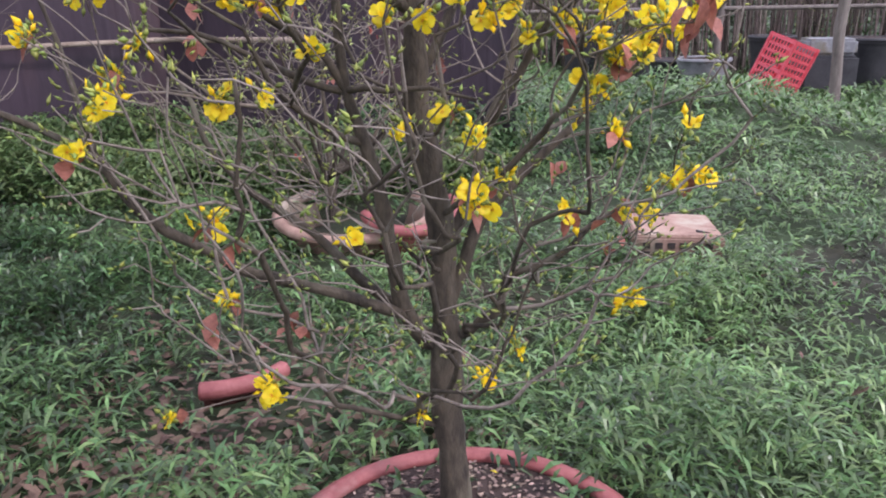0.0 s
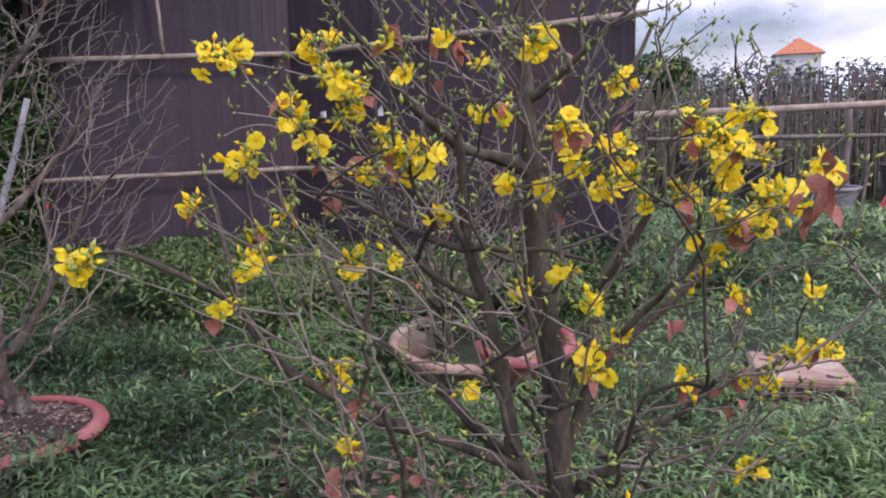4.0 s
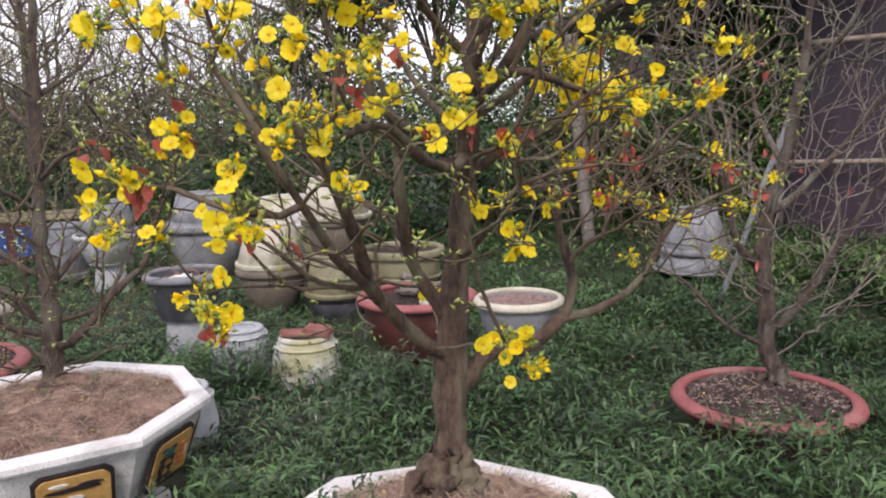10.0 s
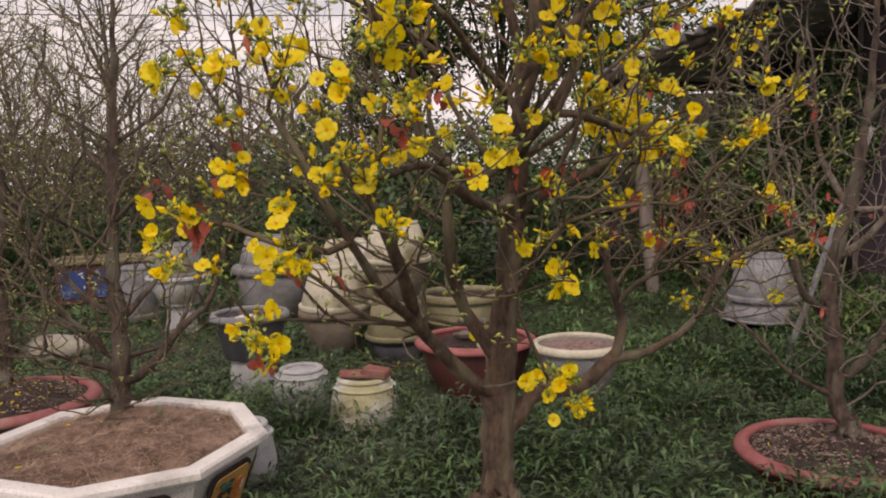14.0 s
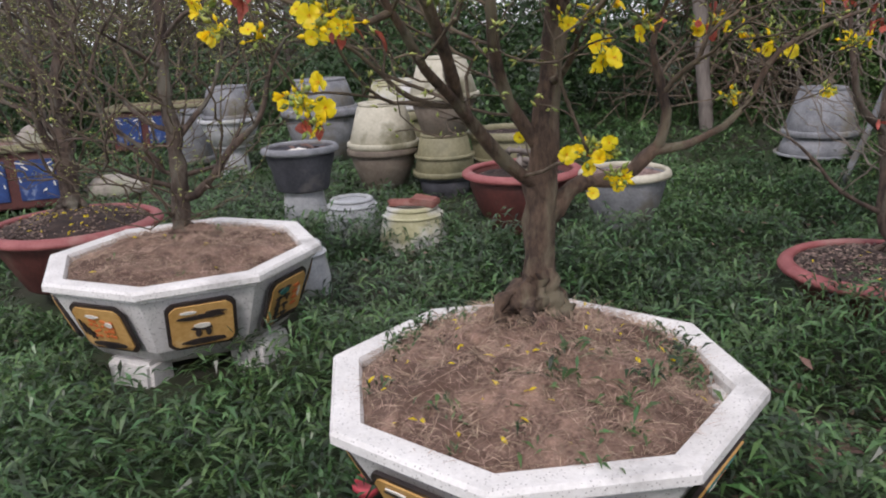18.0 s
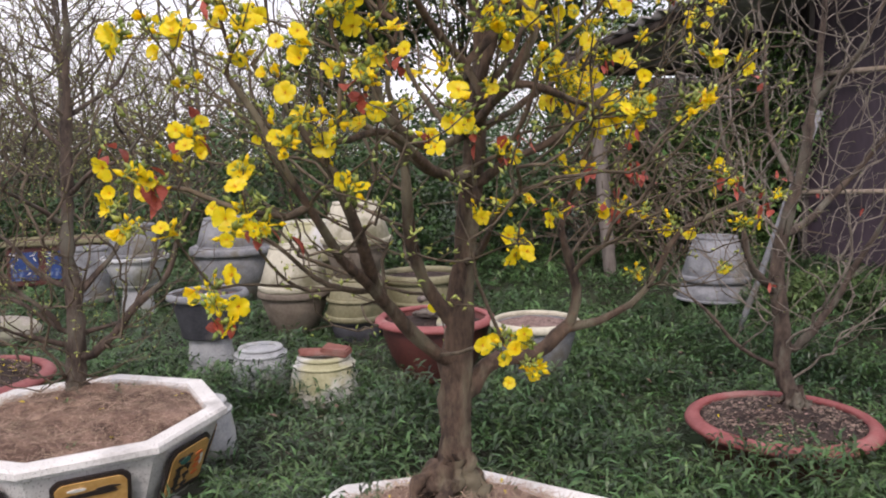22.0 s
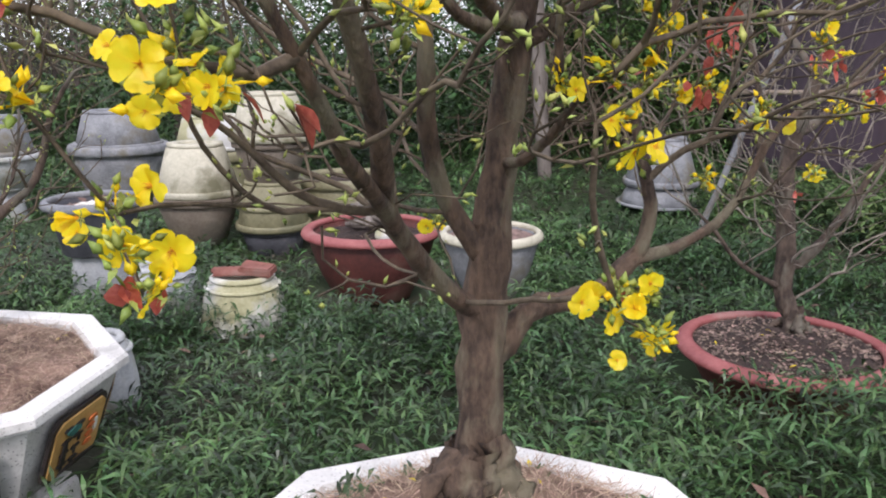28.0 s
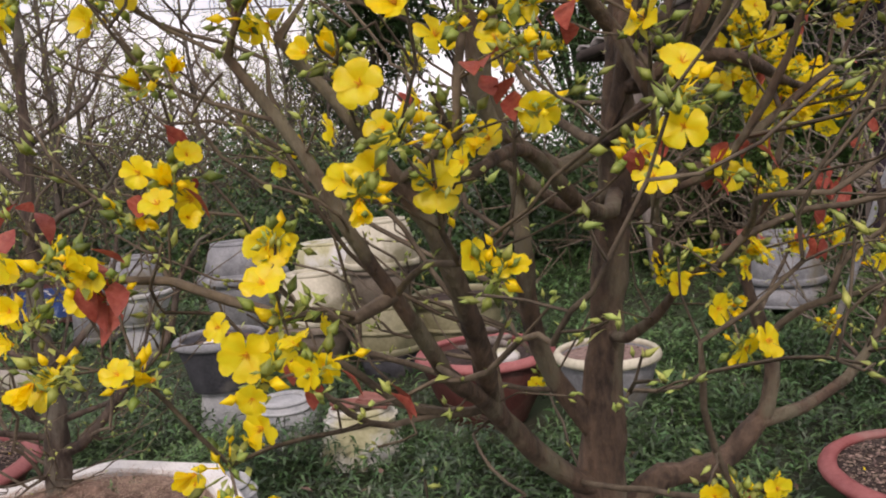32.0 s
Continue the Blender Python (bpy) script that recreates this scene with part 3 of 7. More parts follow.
FLOWERS = [flower_mesh("flower", 0.037, random.Random(k), (1.0, 0.95, 0.85, 0.6, 1.0, 0.9, 0.15)[k % 7]) for k in range(21)]
RUSSET_LEAVES = [leaf_mesh("leaf", "russet_leaf", 0.05, c, 0.33) for c in (0.2, 0.4, 0.6)]
RED_LEAVES = [leaf_mesh("leaf", "red_leaf", 0.05, c, 0.29) for c in (0.15, 0.35, 0.6)]


def bud_arrays(centres, ways, lengths, fat=0.17):
    n = len(centres)
    ref = np.where(np.abs(ways[:, 2:3]) < 0.9, np.array([[0, 0, 1.0]]), np.array([[1.0, 0, 0]]))
    u = np.cross(ways, ref)
    u /= np.linalg.norm(u, axis=1, keepdims=True)
    w = np.cross(ways, u)
    r = (lengths * fat)[:, None]
    mid = centres + ways * (lengths * 0.4)[:, None]
    v = np.stack([centres, mid + u * r, mid + w * r, mid - u * r, mid - w * r, centres + ways * lengths[:, None]], 1).reshape(-1, 3)
    i = np.arange(n)[:, None] * 6
    tri = [[0, 2, 1], [0, 3, 2], [0, 4, 3], [0, 1, 4], [5, 1, 2], [5, 2, 3], [5, 3, 4], [5, 4, 1]]
    f = np.stack([i + t for t in tri], 1).reshape(-1, 3)
    return v, f


def tree(name, base, limbs, tips, clusters=(), seed=1, label="", bark="bark", tip_r=0.0011, power=2.35, buds=3.0, bud_size=0.011,
         red=0, sides=7, leaf_tuft=0.0, sag=0.0, flare=1.0, group="", branch_r=0.0075, wild=0.055, roots=0, extra=0, twig="twig", knuckle=1.0, face_to=(-0.25, -0.9, 0.15), reds=(), bloom=1.0, leaf_long=0.015, fuller=1.0, bud_mat="bud", loose=1.0, leaf_size=1.0, leaf_mat="red_leaf"):
    """A potted tree. limbs: control lines x, y, z, radius; the first is the trunk. tips: places that bare twigs reach;
    clusters: (x, y, z, count) of blossoms. All in world metres."""
    rng, pyr = np.random.default_rng(seed), random.Random(seed)
    g = Growth(seed)
    limbs = [[(*limbs[0][0][:2], base[2] - 0.05, limbs[0][0][3] * 1.06), *limbs[0]] if limbs[0][0][2] > base[2] - 0.02 else limbs[0], *limbs[1:]]
    for line in limbs:
        g.limb(line)
    low = 4
    ends = []
    crown = np.mean(tips, axis=0) if len(tips) else np.array(limbs[0][-1][:3])
    more = [(*tips[i], pyr.choice((1, 1, 2, 2))) for i in rng.choice([j for j in range(len(tips)) if tips[j][2] > 1.32], extra, replace=False)] if extra else []
    for c in sorted([*clusters, *more], key=lambda c: math.dist(c[:3], (base[0], base[1], c[2]))):
        ends.append((g.reach(c[:3], wild, sag, skip=low), c[3]))
    order = sorted(range(len(tips)), key=lambda i: math.dist(tips[i], (base[0], base[1], tips[i][2])))
    bare = [g.reach(tips[i], wild, 0, skip=low) for i in order if len(g.up) < 33800]
    n = len(g.up)
    pos = g.pos[:n] - np.array(base)
    load = np.zeros(n)
    kids = [[] for _ in range(n)]
    for i in range(n - 1, 0, -1):
        kids[g.up[i]].append(i)
    rad = np.zeros(n)
    for i in range(n - 1, -1, -1):
        mine = sum(rad[k] ** power for k in kids[i]) ** (1 / power) if kids[i] else tip_r
        rad[i] = max(mine if not kids[i] or len(kids[i]) > 1 else mine + 0.00004, tip_r)
        if g.least[i]:
            rad[i] = g.least[i]
    root = thing(name, *base, 0, label, "tree", group)
    starts, chains = [(0, None)], []
    while starts:
        i, parent = starts.pop()
        chain = [parent] if parent is not None else []
        chain.append(i)
        while kids[i]:
            on = max(kids[i], key=lambda k: (rad[k], -k))
            starts += [(k, i) for k in kids[i] if k != on]
            i = on
            chain.append(i)
        chains.append(chain)
    tw_v, tw_f, count = [], [], 0
    for c, chain in enumerate(chains):
        p, r = pos[chain], rad[chain].copy()
        if c and len(chain) > 1:
            r[0] = min(r[0], r[1] * 1.15)
        thick = r[min(1, len(r) - 1)]
        if c == 0:
            k = min(4, len(r))
            r[:k] *= np.linspace(flare, 1.0, k)
        if len(p) < 2:
            continue
        if c == 0 or thick > branch_r:
            v, f = tube_arrays(p, r * (1 + 0.07 * rng.standard_normal(len(r))), 14 if c == 0 else sides)
            if sides > 5:
                mid = np.repeat(p, 14 if c == 0 else sides, axis=0)
                v = [m + (q - m) * (1 + 0.30 * noise.noise(Vector(q) * 32) + 0.16 * noise.noise(Vector(q) * 85)) for q, m in zip(v, mid)]
            part("trunk" if c == 0 else "branch", mesh_of("branch", v, f, bark), bark, root)
        else:
            v, f = tube_arrays(p, r, 5 if thick > 0.003 else 3)
            tw_v += v
            tw_f += [tuple(a + count for a in q) for q in f]
            count += len(v)
    if tw_f:
        tagged(part("twig_growth", quick_mesh("twig_growth", tw_v, tw_f, twig, True), twig, root), kind="stuff")
    for k in range(roots):
        # gnarled surface roots: bulging knuckles that arch out of the foot and dive into the soil
        a, r0 = 2 * math.pi * (k + pyr.uniform(-0.35, 0.35)) / roots, rad[0] * knuckle
        long, high, fat = pyr.uniform(1.3, 2.3) * r0, r0 * pyr.uniform(0.7, 1.4), pyr.uniform(0.28, 0.46) * r0
        turn = pyr.uniform(-0.6, 0.6)
        line = [(0.55 * r0 * math.cos(a), 0.55 * r0 * math.sin(a), 1.5 * high), (0.95 * r0 * math.cos(a), 0.95 * r0 * math.sin(a), high * pyr.uniform(0.6, 0.95)),
                (0.72 * long * math.cos(a + turn * 0.5), 0.72 * long * math.sin(a + turn * 0.5), r0 * pyr.uniform(0.25, 0.75)),
                (long * math.cos(a + turn), long * math.sin(a + turn), -r0 * 0.2), (1.1 * long * math.cos(a + turn), 1.1 * long * math.sin(a + turn), -r0 * 2.6)]
        pts = [p[:3] + np.array([pos[0, 0], pos[0, 1], 0]) for p in smooth_line([(*p, 0) for p in line], 0.006)]
        wob = pyr.uniform(0, 6)
        fats = [fat * (1 - 0.35 * i / len(pts)) * (1 + 0.12 * math.sin(i * 0.8 + wob)) for i in range(len(pts))]
        v, f = tube_arrays(pts, fats, 8)
        v = [q + noise.noise_vector(q * 30) * float(0.36 * r0) + noise.noise_vector(q * 75) * float(0.16 * r0) for q in (Vector(w) for w in v)]
        part("root", mesh_of("root", v, f, bark), bark, root)
    if roots > 10:
        # an arched root that leaves a dark hollow beside the foot
        foot = pos[0] * [1, 1, 0]
        line = [(-0.020, -0.010, 0.058, 0), (-0.060, -0.022, 0.054, 0), (-0.084, -0.034, 0.030, 0), (-0.078, -0.044, 0.000, 0), (-0.055, -0.050, -0.05, 0)]
        pts = [p[:3] + foot for p in smooth_line(line, 0.006)]
        v, f = tube_arrays(pts, [0.013 + 0.003 * math.sin(i * 0.9) for i in range(len(pts))], 10)
        v = [q + noise.noise_vector(q * 45) * 0.007 for q in (Vector(w) for w in v)]
        part("root", mesh_of("root", v, f, bark), bark, root, "arched root over a dark hollow")
    # buds along the thin ends
    thin = np.array([i for i in range(n) if rad[i] < 0.0042 and i > low and pos[i, 2] > 0.15])
    if buds and len(thin):
        pick = rng.choice(thin, int(len(thin) * buds * 0.16))
        tip_nodes = np.array([i for i in range(n) if not kids[i]])
        pick = np.concatenate([pick, np.repeat(tip_nodes, 6 if buds > 2 else 3 if buds > 1 else 1)])
        along = pos[pick] - pos[np.array(g.up)[pick]]
        along /= np.linalg.norm(along, axis=1, keepdims=True) + 1e-9
        ways = along * 0.7 + rng.normal(0, 0.55, (len(pick), 3)) + np.array([0, 0, 0.35])
        ways /= np.linalg.norm(ways, axis=1, keepdims=True)
        v, f = bud_arrays(pos[pick] + rng.normal(0, 0.005, (len(pick), 3)), ways, rng.uniform(0.5, 1.35, len(pick)) * bud_size)
        tagged(part("bud_growth", quick_mesh("bud_growth", v, f, bud_mat, True), bud_mat, root, "pale green swelling buds"), kind="stuff")
    if leaf_tuft and len(thin):
        high = thin if not ends else np.array([i for i in thin if pos[i, 2] > 0.52])
        pick = rng.choice(high, int(len(high) * leaf_tuft))
        spots = pos[pick] + rng.normal(0, 0.002, (len(pick), 3))
        if ends:
            near = np.repeat(np.array([pos[node] for node, _ in ends]), 12, axis=0)
            spots = np.concatenate([spots, near + rng.normal(0, 0.007, near.shape)])
        me = scatter_leaves("young_leaves", spots, rng, -20, 70, leaf_long, leaf_long * 0.42, "bud")
        tagged(part("young_leaves", me, "bud", root, "tiny yellow-green young leaves"), kind="stuff")
    # blossoms and the last red leaves
    for node, many in ends:
        at = pos[node]
        out = at - np.array([0, 0, at[2] * 0.8])
        out /= np.linalg.norm(out) + 1e-9
        many = max(1, round((many + (pyr.random() < 0.75) + (many > 2)) * fuller))
        for k in range(many):
            spread = 0.0135 * loose * (many - 1) ** 0.5
            off = rng.normal(0, 1, 3) * spread * np.array([1, 1, 0.8])
            off *= min(1.0, 0.046 * loose / (np.linalg.norm(off) + 1e-9))
            face = out * 0.5 + np.array(face_to) * 0.8 + rng.normal(0, 0.68, 3)
            q = Vector(face).to_track_quat("Z", "Y")
            ob = part("flower", FLOWERS[pyr.randrange(len(FLOWERS))], "petal", root)
            ob.matrix_basis = Matrix.LocRotScale(Vector(at + off), q @ Euler((0, 0, pyr.uniform(0, 6))).to_quaternion(), Vector([pyr.uniform(0.62, 1.08) * bloom] * 3))
    if ends:
        for name_, mat, each, size in (("flower_bud", "bud_green", 7, 0.016), ("opening_bud", "petal", 2, 0.017)):
            counts = [each + (2 if mat != "petal" else 1) * m for _, m in ends]
            total = sum(counts)
            ways = rng.normal(0, 1, (total, 3)) + [0, 0, 0.5]
            ways /= np.linalg.norm(ways, axis=1, keepdims=True)
            foot = np.repeat(np.array([pos[node] for node, _ in ends]), counts, axis=0) + rng.normal(0, 0.004, (total, 3))
            stalk = rng.uniform(0.004, 0.020, total)
            v, f = bud_arrays(foot + ways * stalk[:, None], ways, rng.uniform(0.6, 1.2, total) * size, 0.27)
            v2, f2 = bud_arrays(foot, ways, stalk + 0.004, 0.06)
            v, f = np.concatenate([v, v2]), np.concatenate([f, f2 + len(v)])
            tagged(part(name_, quick_mesh(name_, v, f, mat, True), mat, root, "green unopened flower buds" if mat != "petal" else "yellow buds about to open"), kind="stuff")
    pool = [node for node, _ in ends] + bare[:: max(1, len(bare) // 60)]
    tufts = [(pool[pyr.randrange(len(pool))], pyr.choice((1, 2, 2, 3))) for k in range(red)]
    tufts += [(int(np.argmin(np.linalg.norm(pos - (np.array(c[:3]) - base), axis=1))), c[3]) for c in reds]
    for node, many in tufts:
        for j in range(many):
            ob = part("leaf", (RED_LEAVES if leaf_mat == "red_leaf" else RUSSET_LEAVES)[pyr.randrange(3)], leaf_mat, root)
            q = Euler((pyr.uniform(-0.6, 0.6), pyr.uniform(0.1, 1.5), pyr.uniform(0, 6.28)))
            ob.matrix_basis = Matrix.LocRotScale(Vector(pos[node] + rng.normal(0, 0.01, 3)), q, Vector([pyr.uniform(0.32, 0.64), pyr.uniform(0.4, 0.72), pyr.uniform(0.4, 0.8)]) * leaf_size)
    return root


def crown_tips(centre, size, count, seed, hollow=0.35, floor=0.0):
    """Places for twig ends in an egg-shaped crown, thinner towards its middle."""
    rng = np.random.default_rng(seed)
    out = []
    while len(out) < count:
        p = rng.uniform(-1, 1, 3)
        d = np.linalg.norm(p)
        if hollow < d < 1 and rng.random() < 0.35 + 0.65 * d:
            p[:2] *= 1 - 0.35 * max(0, p[2])
            q = np.array(centre) + p * np.array(size)
            if q[2] > floor + 0.12 * math.sin(q[0] * 9):
                out.append(q)
    return out
# blossom clusters: place and number
BLOOM_a = [(-0.515, -0.205, 1.447, 2), (-0.451, -0.17, 1.456, 3), (-0.381, -0.188, 1.502, 3), (-0.362, -0.194, 1.427, 1), (-0.344, -0.233, 1.456, 1), (-0.295, -0.247, 1.385, 1), (-0.426, -0.223, 1.383, 1), (-0.426, -0.187, 1.308, 3), (-0.46, -0.155, 1.28, 1), (-0.508, -0.203, 1.253, 4), (-0.539, -0.184, 1.209, 1), (-0.508, -0.239, 1.181, 1), (-0.476, -0.2, 1.234, 1), (-0.46, -0.22, 1.168, 1), (-0.352, -0.252, 1.26, 1), (-0.352, -0.244, 1.202, 3), (-0.372, -0.299, 1.172, 2), (-0.333, -0.294, 1.174, 1), (-0.268, -0.323, 1.327, 3), (-0.212, -0.254, 1.327, 2), (-0.24, -0.292, 1.29, 1), (-0.296, -0.316, 1.289, 1)]
BLOOM_b = [(-0.203, -0.263, 1.41, 1), (-0.176, -0.297, 1.383, 1), (-0.156, -0.259, 1.421, 1), (-0.202, -0.297, 1.225, 2), (-0.166, -0.304, 1.337, 1), (-0.05, -0.242, 1.405, 1), (-0.05, -0.286, 1.339, 2), (-0.089, -0.293, 1.3, 1), (0.022, -0.112, 1.312, 1), (0.072, -0.066, 1.39, 1), (0.074, -0.135, 1.274, 1), (0.043, -0.07, 1.17, 1), (0.085, -0.113, 1.179, 2), (0.234, 0.042, 1.162, 1), (0.086, -0.148, 1.101, 1), (0.106, -0.09, 1.13, 1), (0.246, 0.057, 1.423, 2), (0.358, 0.197, 1.399, 4), (0.432, 0.239, 1.37, 5), (0.483, 0.23, 1.373, 3), (0.605, 0.22, 1.338, 1), (0.509, 0.21, 1.35, 1)]
BLOOM_c = [(0.508, 0.209, 1.518, 1), (0.29, 0.092, 1.233, 3), (0.27, 0.072, 1.298, 1), (0.403, 0.204, 1.14, 1), (0.435, 0.181, 1.148, 1), (0.536, 0.26, 1.134, 1), (0.583, 0.211, 1.11, 3), (0.702, 0.219, 1.219, 2), (0.775, 0.266, 1.196, 1), (0.788, 0.243, 1.088, 3), (0.871, 0.216, 1.16, 2), (0.74, 0.244, 0.991, 1), (0.525, 0.273, 0.99, 2), (0.087, -0.181, 0.964, 2), (0.099, -0.186, 0.915, 2), (0.056, -0.18, 0.957, 2), (0.091, 0.464, 0.903, 1), (-0.39, -0.274, 1.037, 1), (-0.407, -0.185, 1.078, 2), (-0.399, -0.27, 1.067, 1), (0.395, 0.211, 1.55, 1), (0.151, -0.077, 1.511, 2)]
BLOOM_d = [(0.072, -0.156, 1.495, 2), (-0.213, -0.283, 1.474, 2), (0.269, 0.069, 1.405, 3), (0.331, 0.153, 1.398, 3), (0.358, 0.139, 1.378, 4), (0.396, 0.16, 1.358, 3), (0.447, 0.205, 1.348, 3), (0.259, 0.084, 1.392, 2), (0.497, 0.222, 1.35, 2), (0.509, 0.279, 1.374, 2), (0.341, 0.183, 1.442, 1), (0.227, 0.037, 1.452, 1), (0.389, 0.177, 1.357, 2), (0.335, 0.142, 1.377, 2), (-0.41, -0.267, 1.656, 2), (-0.364, -0.225, 1.667, 1), (-0.476, -0.335, 1.501, 1), (-0.297, -0.249, 1.673, 2), (-0.26, -0.255, 1.665, 2), (-0.177, -0.228, 1.688, 2), (-0.122, -0.384, 1.617, 1), (-0.09, -0.216, 1.619, 1)]
BLOOM_e = [(-0.225, -0.359, 1.593, 3), (-0.234, -0.322, 1.603, 2), (-0.419, -0.253, 1.626, 1), (-0.426, -0.195, 1.571, 1), (-0.317, -0.316, 1.53, 2), (-0.46, -0.179, 1.591, 2), (0.05, -0.136, 1.637, 1), (0.325, 0.096, 1.734, 2), (0.188, -0.049, 1.633, 2), (0.103, -0.175, 1.565, 1), (0.246, 0.007, 1.576, 3), (0.406, 0.128, 1.758, 2), (0.555, 0.241, 1.806, 2), (0.545, 0.326, 1.747, 1), (0.314, 0.075, 1.51, 1), (0.529, 0.112, 1.589, 3), (0.69, 0.312, 1.58, 2), (0.712, 0.227, 1.615, 1), (0.061, -0.167, 1.485, 2), (-0.177, -0.335, 1.512, 2), (-0.222, -0.266, 1.484, 1), (0.158, -0.049, 1.637, 1)]
BLOOM_f = [(-0.327, -0.286, 1.729, 2), (-0.216, -0.305, 1.732, 2), (-0.053, -0.292, 1.734, 2), (0.184, -0.009, 1.812, 2)]
BLOOM = [(x, y, z, n + 1 if 0.2 < x < 0.6 and 1.33 < z < 1.5 else n) for x, y, z, n in BLOOM_a + BLOOM_b + BLOOM_c + BLOOM_d + BLOOM_e + BLOOM_f]
NEAR_BLOOM_a = [(0.53, -0.7, 1.13, 4), (0.7, -0.72, 1.18, 1), (0.78, -0.69, 1.39, 4), (0.69, -0.81, 1.38, 2), (0.85, -0.81, 1.4, 3), (0.91, -0.81, 1.41, 1), (0.85, -0.85, 1.36, 3), (0.9, -0.85, 1.34, 2), (0.76, -0.92, 1.35, 2), (0.78, -0.82, 1.32, 1), (0.74, -0.87, 1.29, 3), (0.9, -0.83, 1.3, 2), (0.78, -0.87, 1.25, 1), (0.78, -0.81, 1.17, 1), (0.84, -0.7, 1.25, 3), (0.81, -0.71, 1.23, 2), (0.84, -0.71, 1.12, 1), (0.74, -0.77, 1.1, 2), (0.76, -0.77, 1.1, 1), (0.88, -0.85, 1.08, 2), (0.86, -0.93, 1.27, 2), (0.83, -0.96, 1.25, 2)]
NEAR_BLOOM_b = [(0.87, -0.96, 1.24, 3), (0.83, -1.02, 1.25, 3), (0.83, -0.91, 1.22, 2), (0.96, -0.87, 1.22, 1), (0.97, -0.91, 1.21, 2), (0.93, -0.97, 1.14, 1), (0.87, -0.93, 1.09, 1), (0.88, -1.02, 1.4, 1), (0.79, -0.98, 1.39, 1), (0.91, -1.13, 1.39, 3), (0.87, -0.82, 0.91, 3), (0.99, -0.99, 0.86, 1), (0.7, -0.76, 1.04, 1), (0.88, -0.83, 0.78, 2), (0.99, -1.02, 1.3, 1), (0.98, -1.06, 1.3, 1), (0.99, -1.09, 1.03, 1), (1.03, -1.14, 1.27, 4), (0.94, -1.17, 1.28, 2), (1.03, -1.2, 1.24, 2), (0.95, -1.25, 1.25, 1), (0.97, -1.18, 1.22, 2)]
NEAR_BLOOM_c = [(1.02, -1.12, 1.19, 1), (1.03, -1.21, 1.2, 3), (0.95, -1.26, 1.21, 2), (1.09, -1.2, 1.34, 2), (1.03, -1.26, 1.16, 1), (1.03, -1.31, 1.18, 2), (0.91, -1.34, 1.28, 2), (1.02, -1.34, 1.25, 3), (0.96, -1.37, 1.26, 3), (1.06, -1.38, 1.25, 2), (1.01, -1.4, 1.29, 3), (1.09, -1.36, 1.21, 3), (1.05, -1.41, 1.23, 1), (1.09, -1.41, 1.17, 3), (0.99, -1.44, 1.18, 3), (1.05, -1.35, 1.16, 2), (1.07, -1.38, 1.13, 3), (1.09, -1.38, 1.11, 2), (0.99, -1.42, 1.14, 1), (1.09, -1.34, 1.09, 2), (1.09, -1.33, 1.05, 1), (1.07, -1.49, 1.21, 3)]
NEAR_BLOOM_d = [(1.12, -1.37, 1.02, 1), (1.13, -1.48, 1.03, 1), (1.03, -1.49, 0.98, 2), (1.03, -1.46, 0.97, 1), (0.91, -1.22, 0.96, 3), (1.06, -1.21, 0.95, 1), (1.06, -1.13, 1.05, 1), (1.01, -1.33, 0.92, 2), (1.06, -1.4, 0.91, 1), (1.07, -1.43, 0.91, 1), (1.07, -1.41, 0.77, 3), (0.91, -1.22, 1.04, 1), (1, -1.06, 1.19, 1), (0.98, -1.1, 0.58, 1), (1.02, -1.25, 0.69, 1), (1.01, -1.2, 0.64, 2), (0.87, -0.9, 0.65, 3), (0.78, -0.77, 0.62, 1)]
NEAR_BLOOM = NEAR_BLOOM_a + NEAR_BLOOM_b + NEAR_BLOOM_c + NEAR_BLOOM_d
REDS_a = [(0.455, 0.241, 1.301, 4), (0.523, 0.295, 1.278, 3), (0.455, 0.241, 1.254, 4), (0.174, -0.055, 1.295, 2), (0.074, -0.134, 1.246, 4), (0.127, -0.119, 1.314, 4), (0.39, 0.17, 1.426, 4), (0.546, 0.211, 1.182, 4), (0.558, 0.199, 1.182, 3), (0.788, 0.278, 1.16, 2), (0.762, 0.206, 1.183, 2), (0.392, 0.173, 1.208, 2), (0.42, 0.216, 1.174, 4), (-0.484, -0.231, 1.27, 3), (-0.468, -0.203, 1.252, 4), (-0.39, -0.205, 1.309, 4), (0.32, 0.132, 1.167, 4), (0.752, 0.279, 1.148, 2), (0.481, 0.237, 1.266, 3), (0.788, 0.278, 1.16, 2), (-0.583, -0.175, 1.253, 4), (0.131, -0.103, 0.972, 2)]
REDS_b = [(-0.389, -0.243, 1.037, 3), (0.859, 0.205, 1.112, 4), (-0.213, -0.291, 1.373, 4), (-0.119, -0.282, 1.44, 3)]
REDS = REDS_a + REDS_b
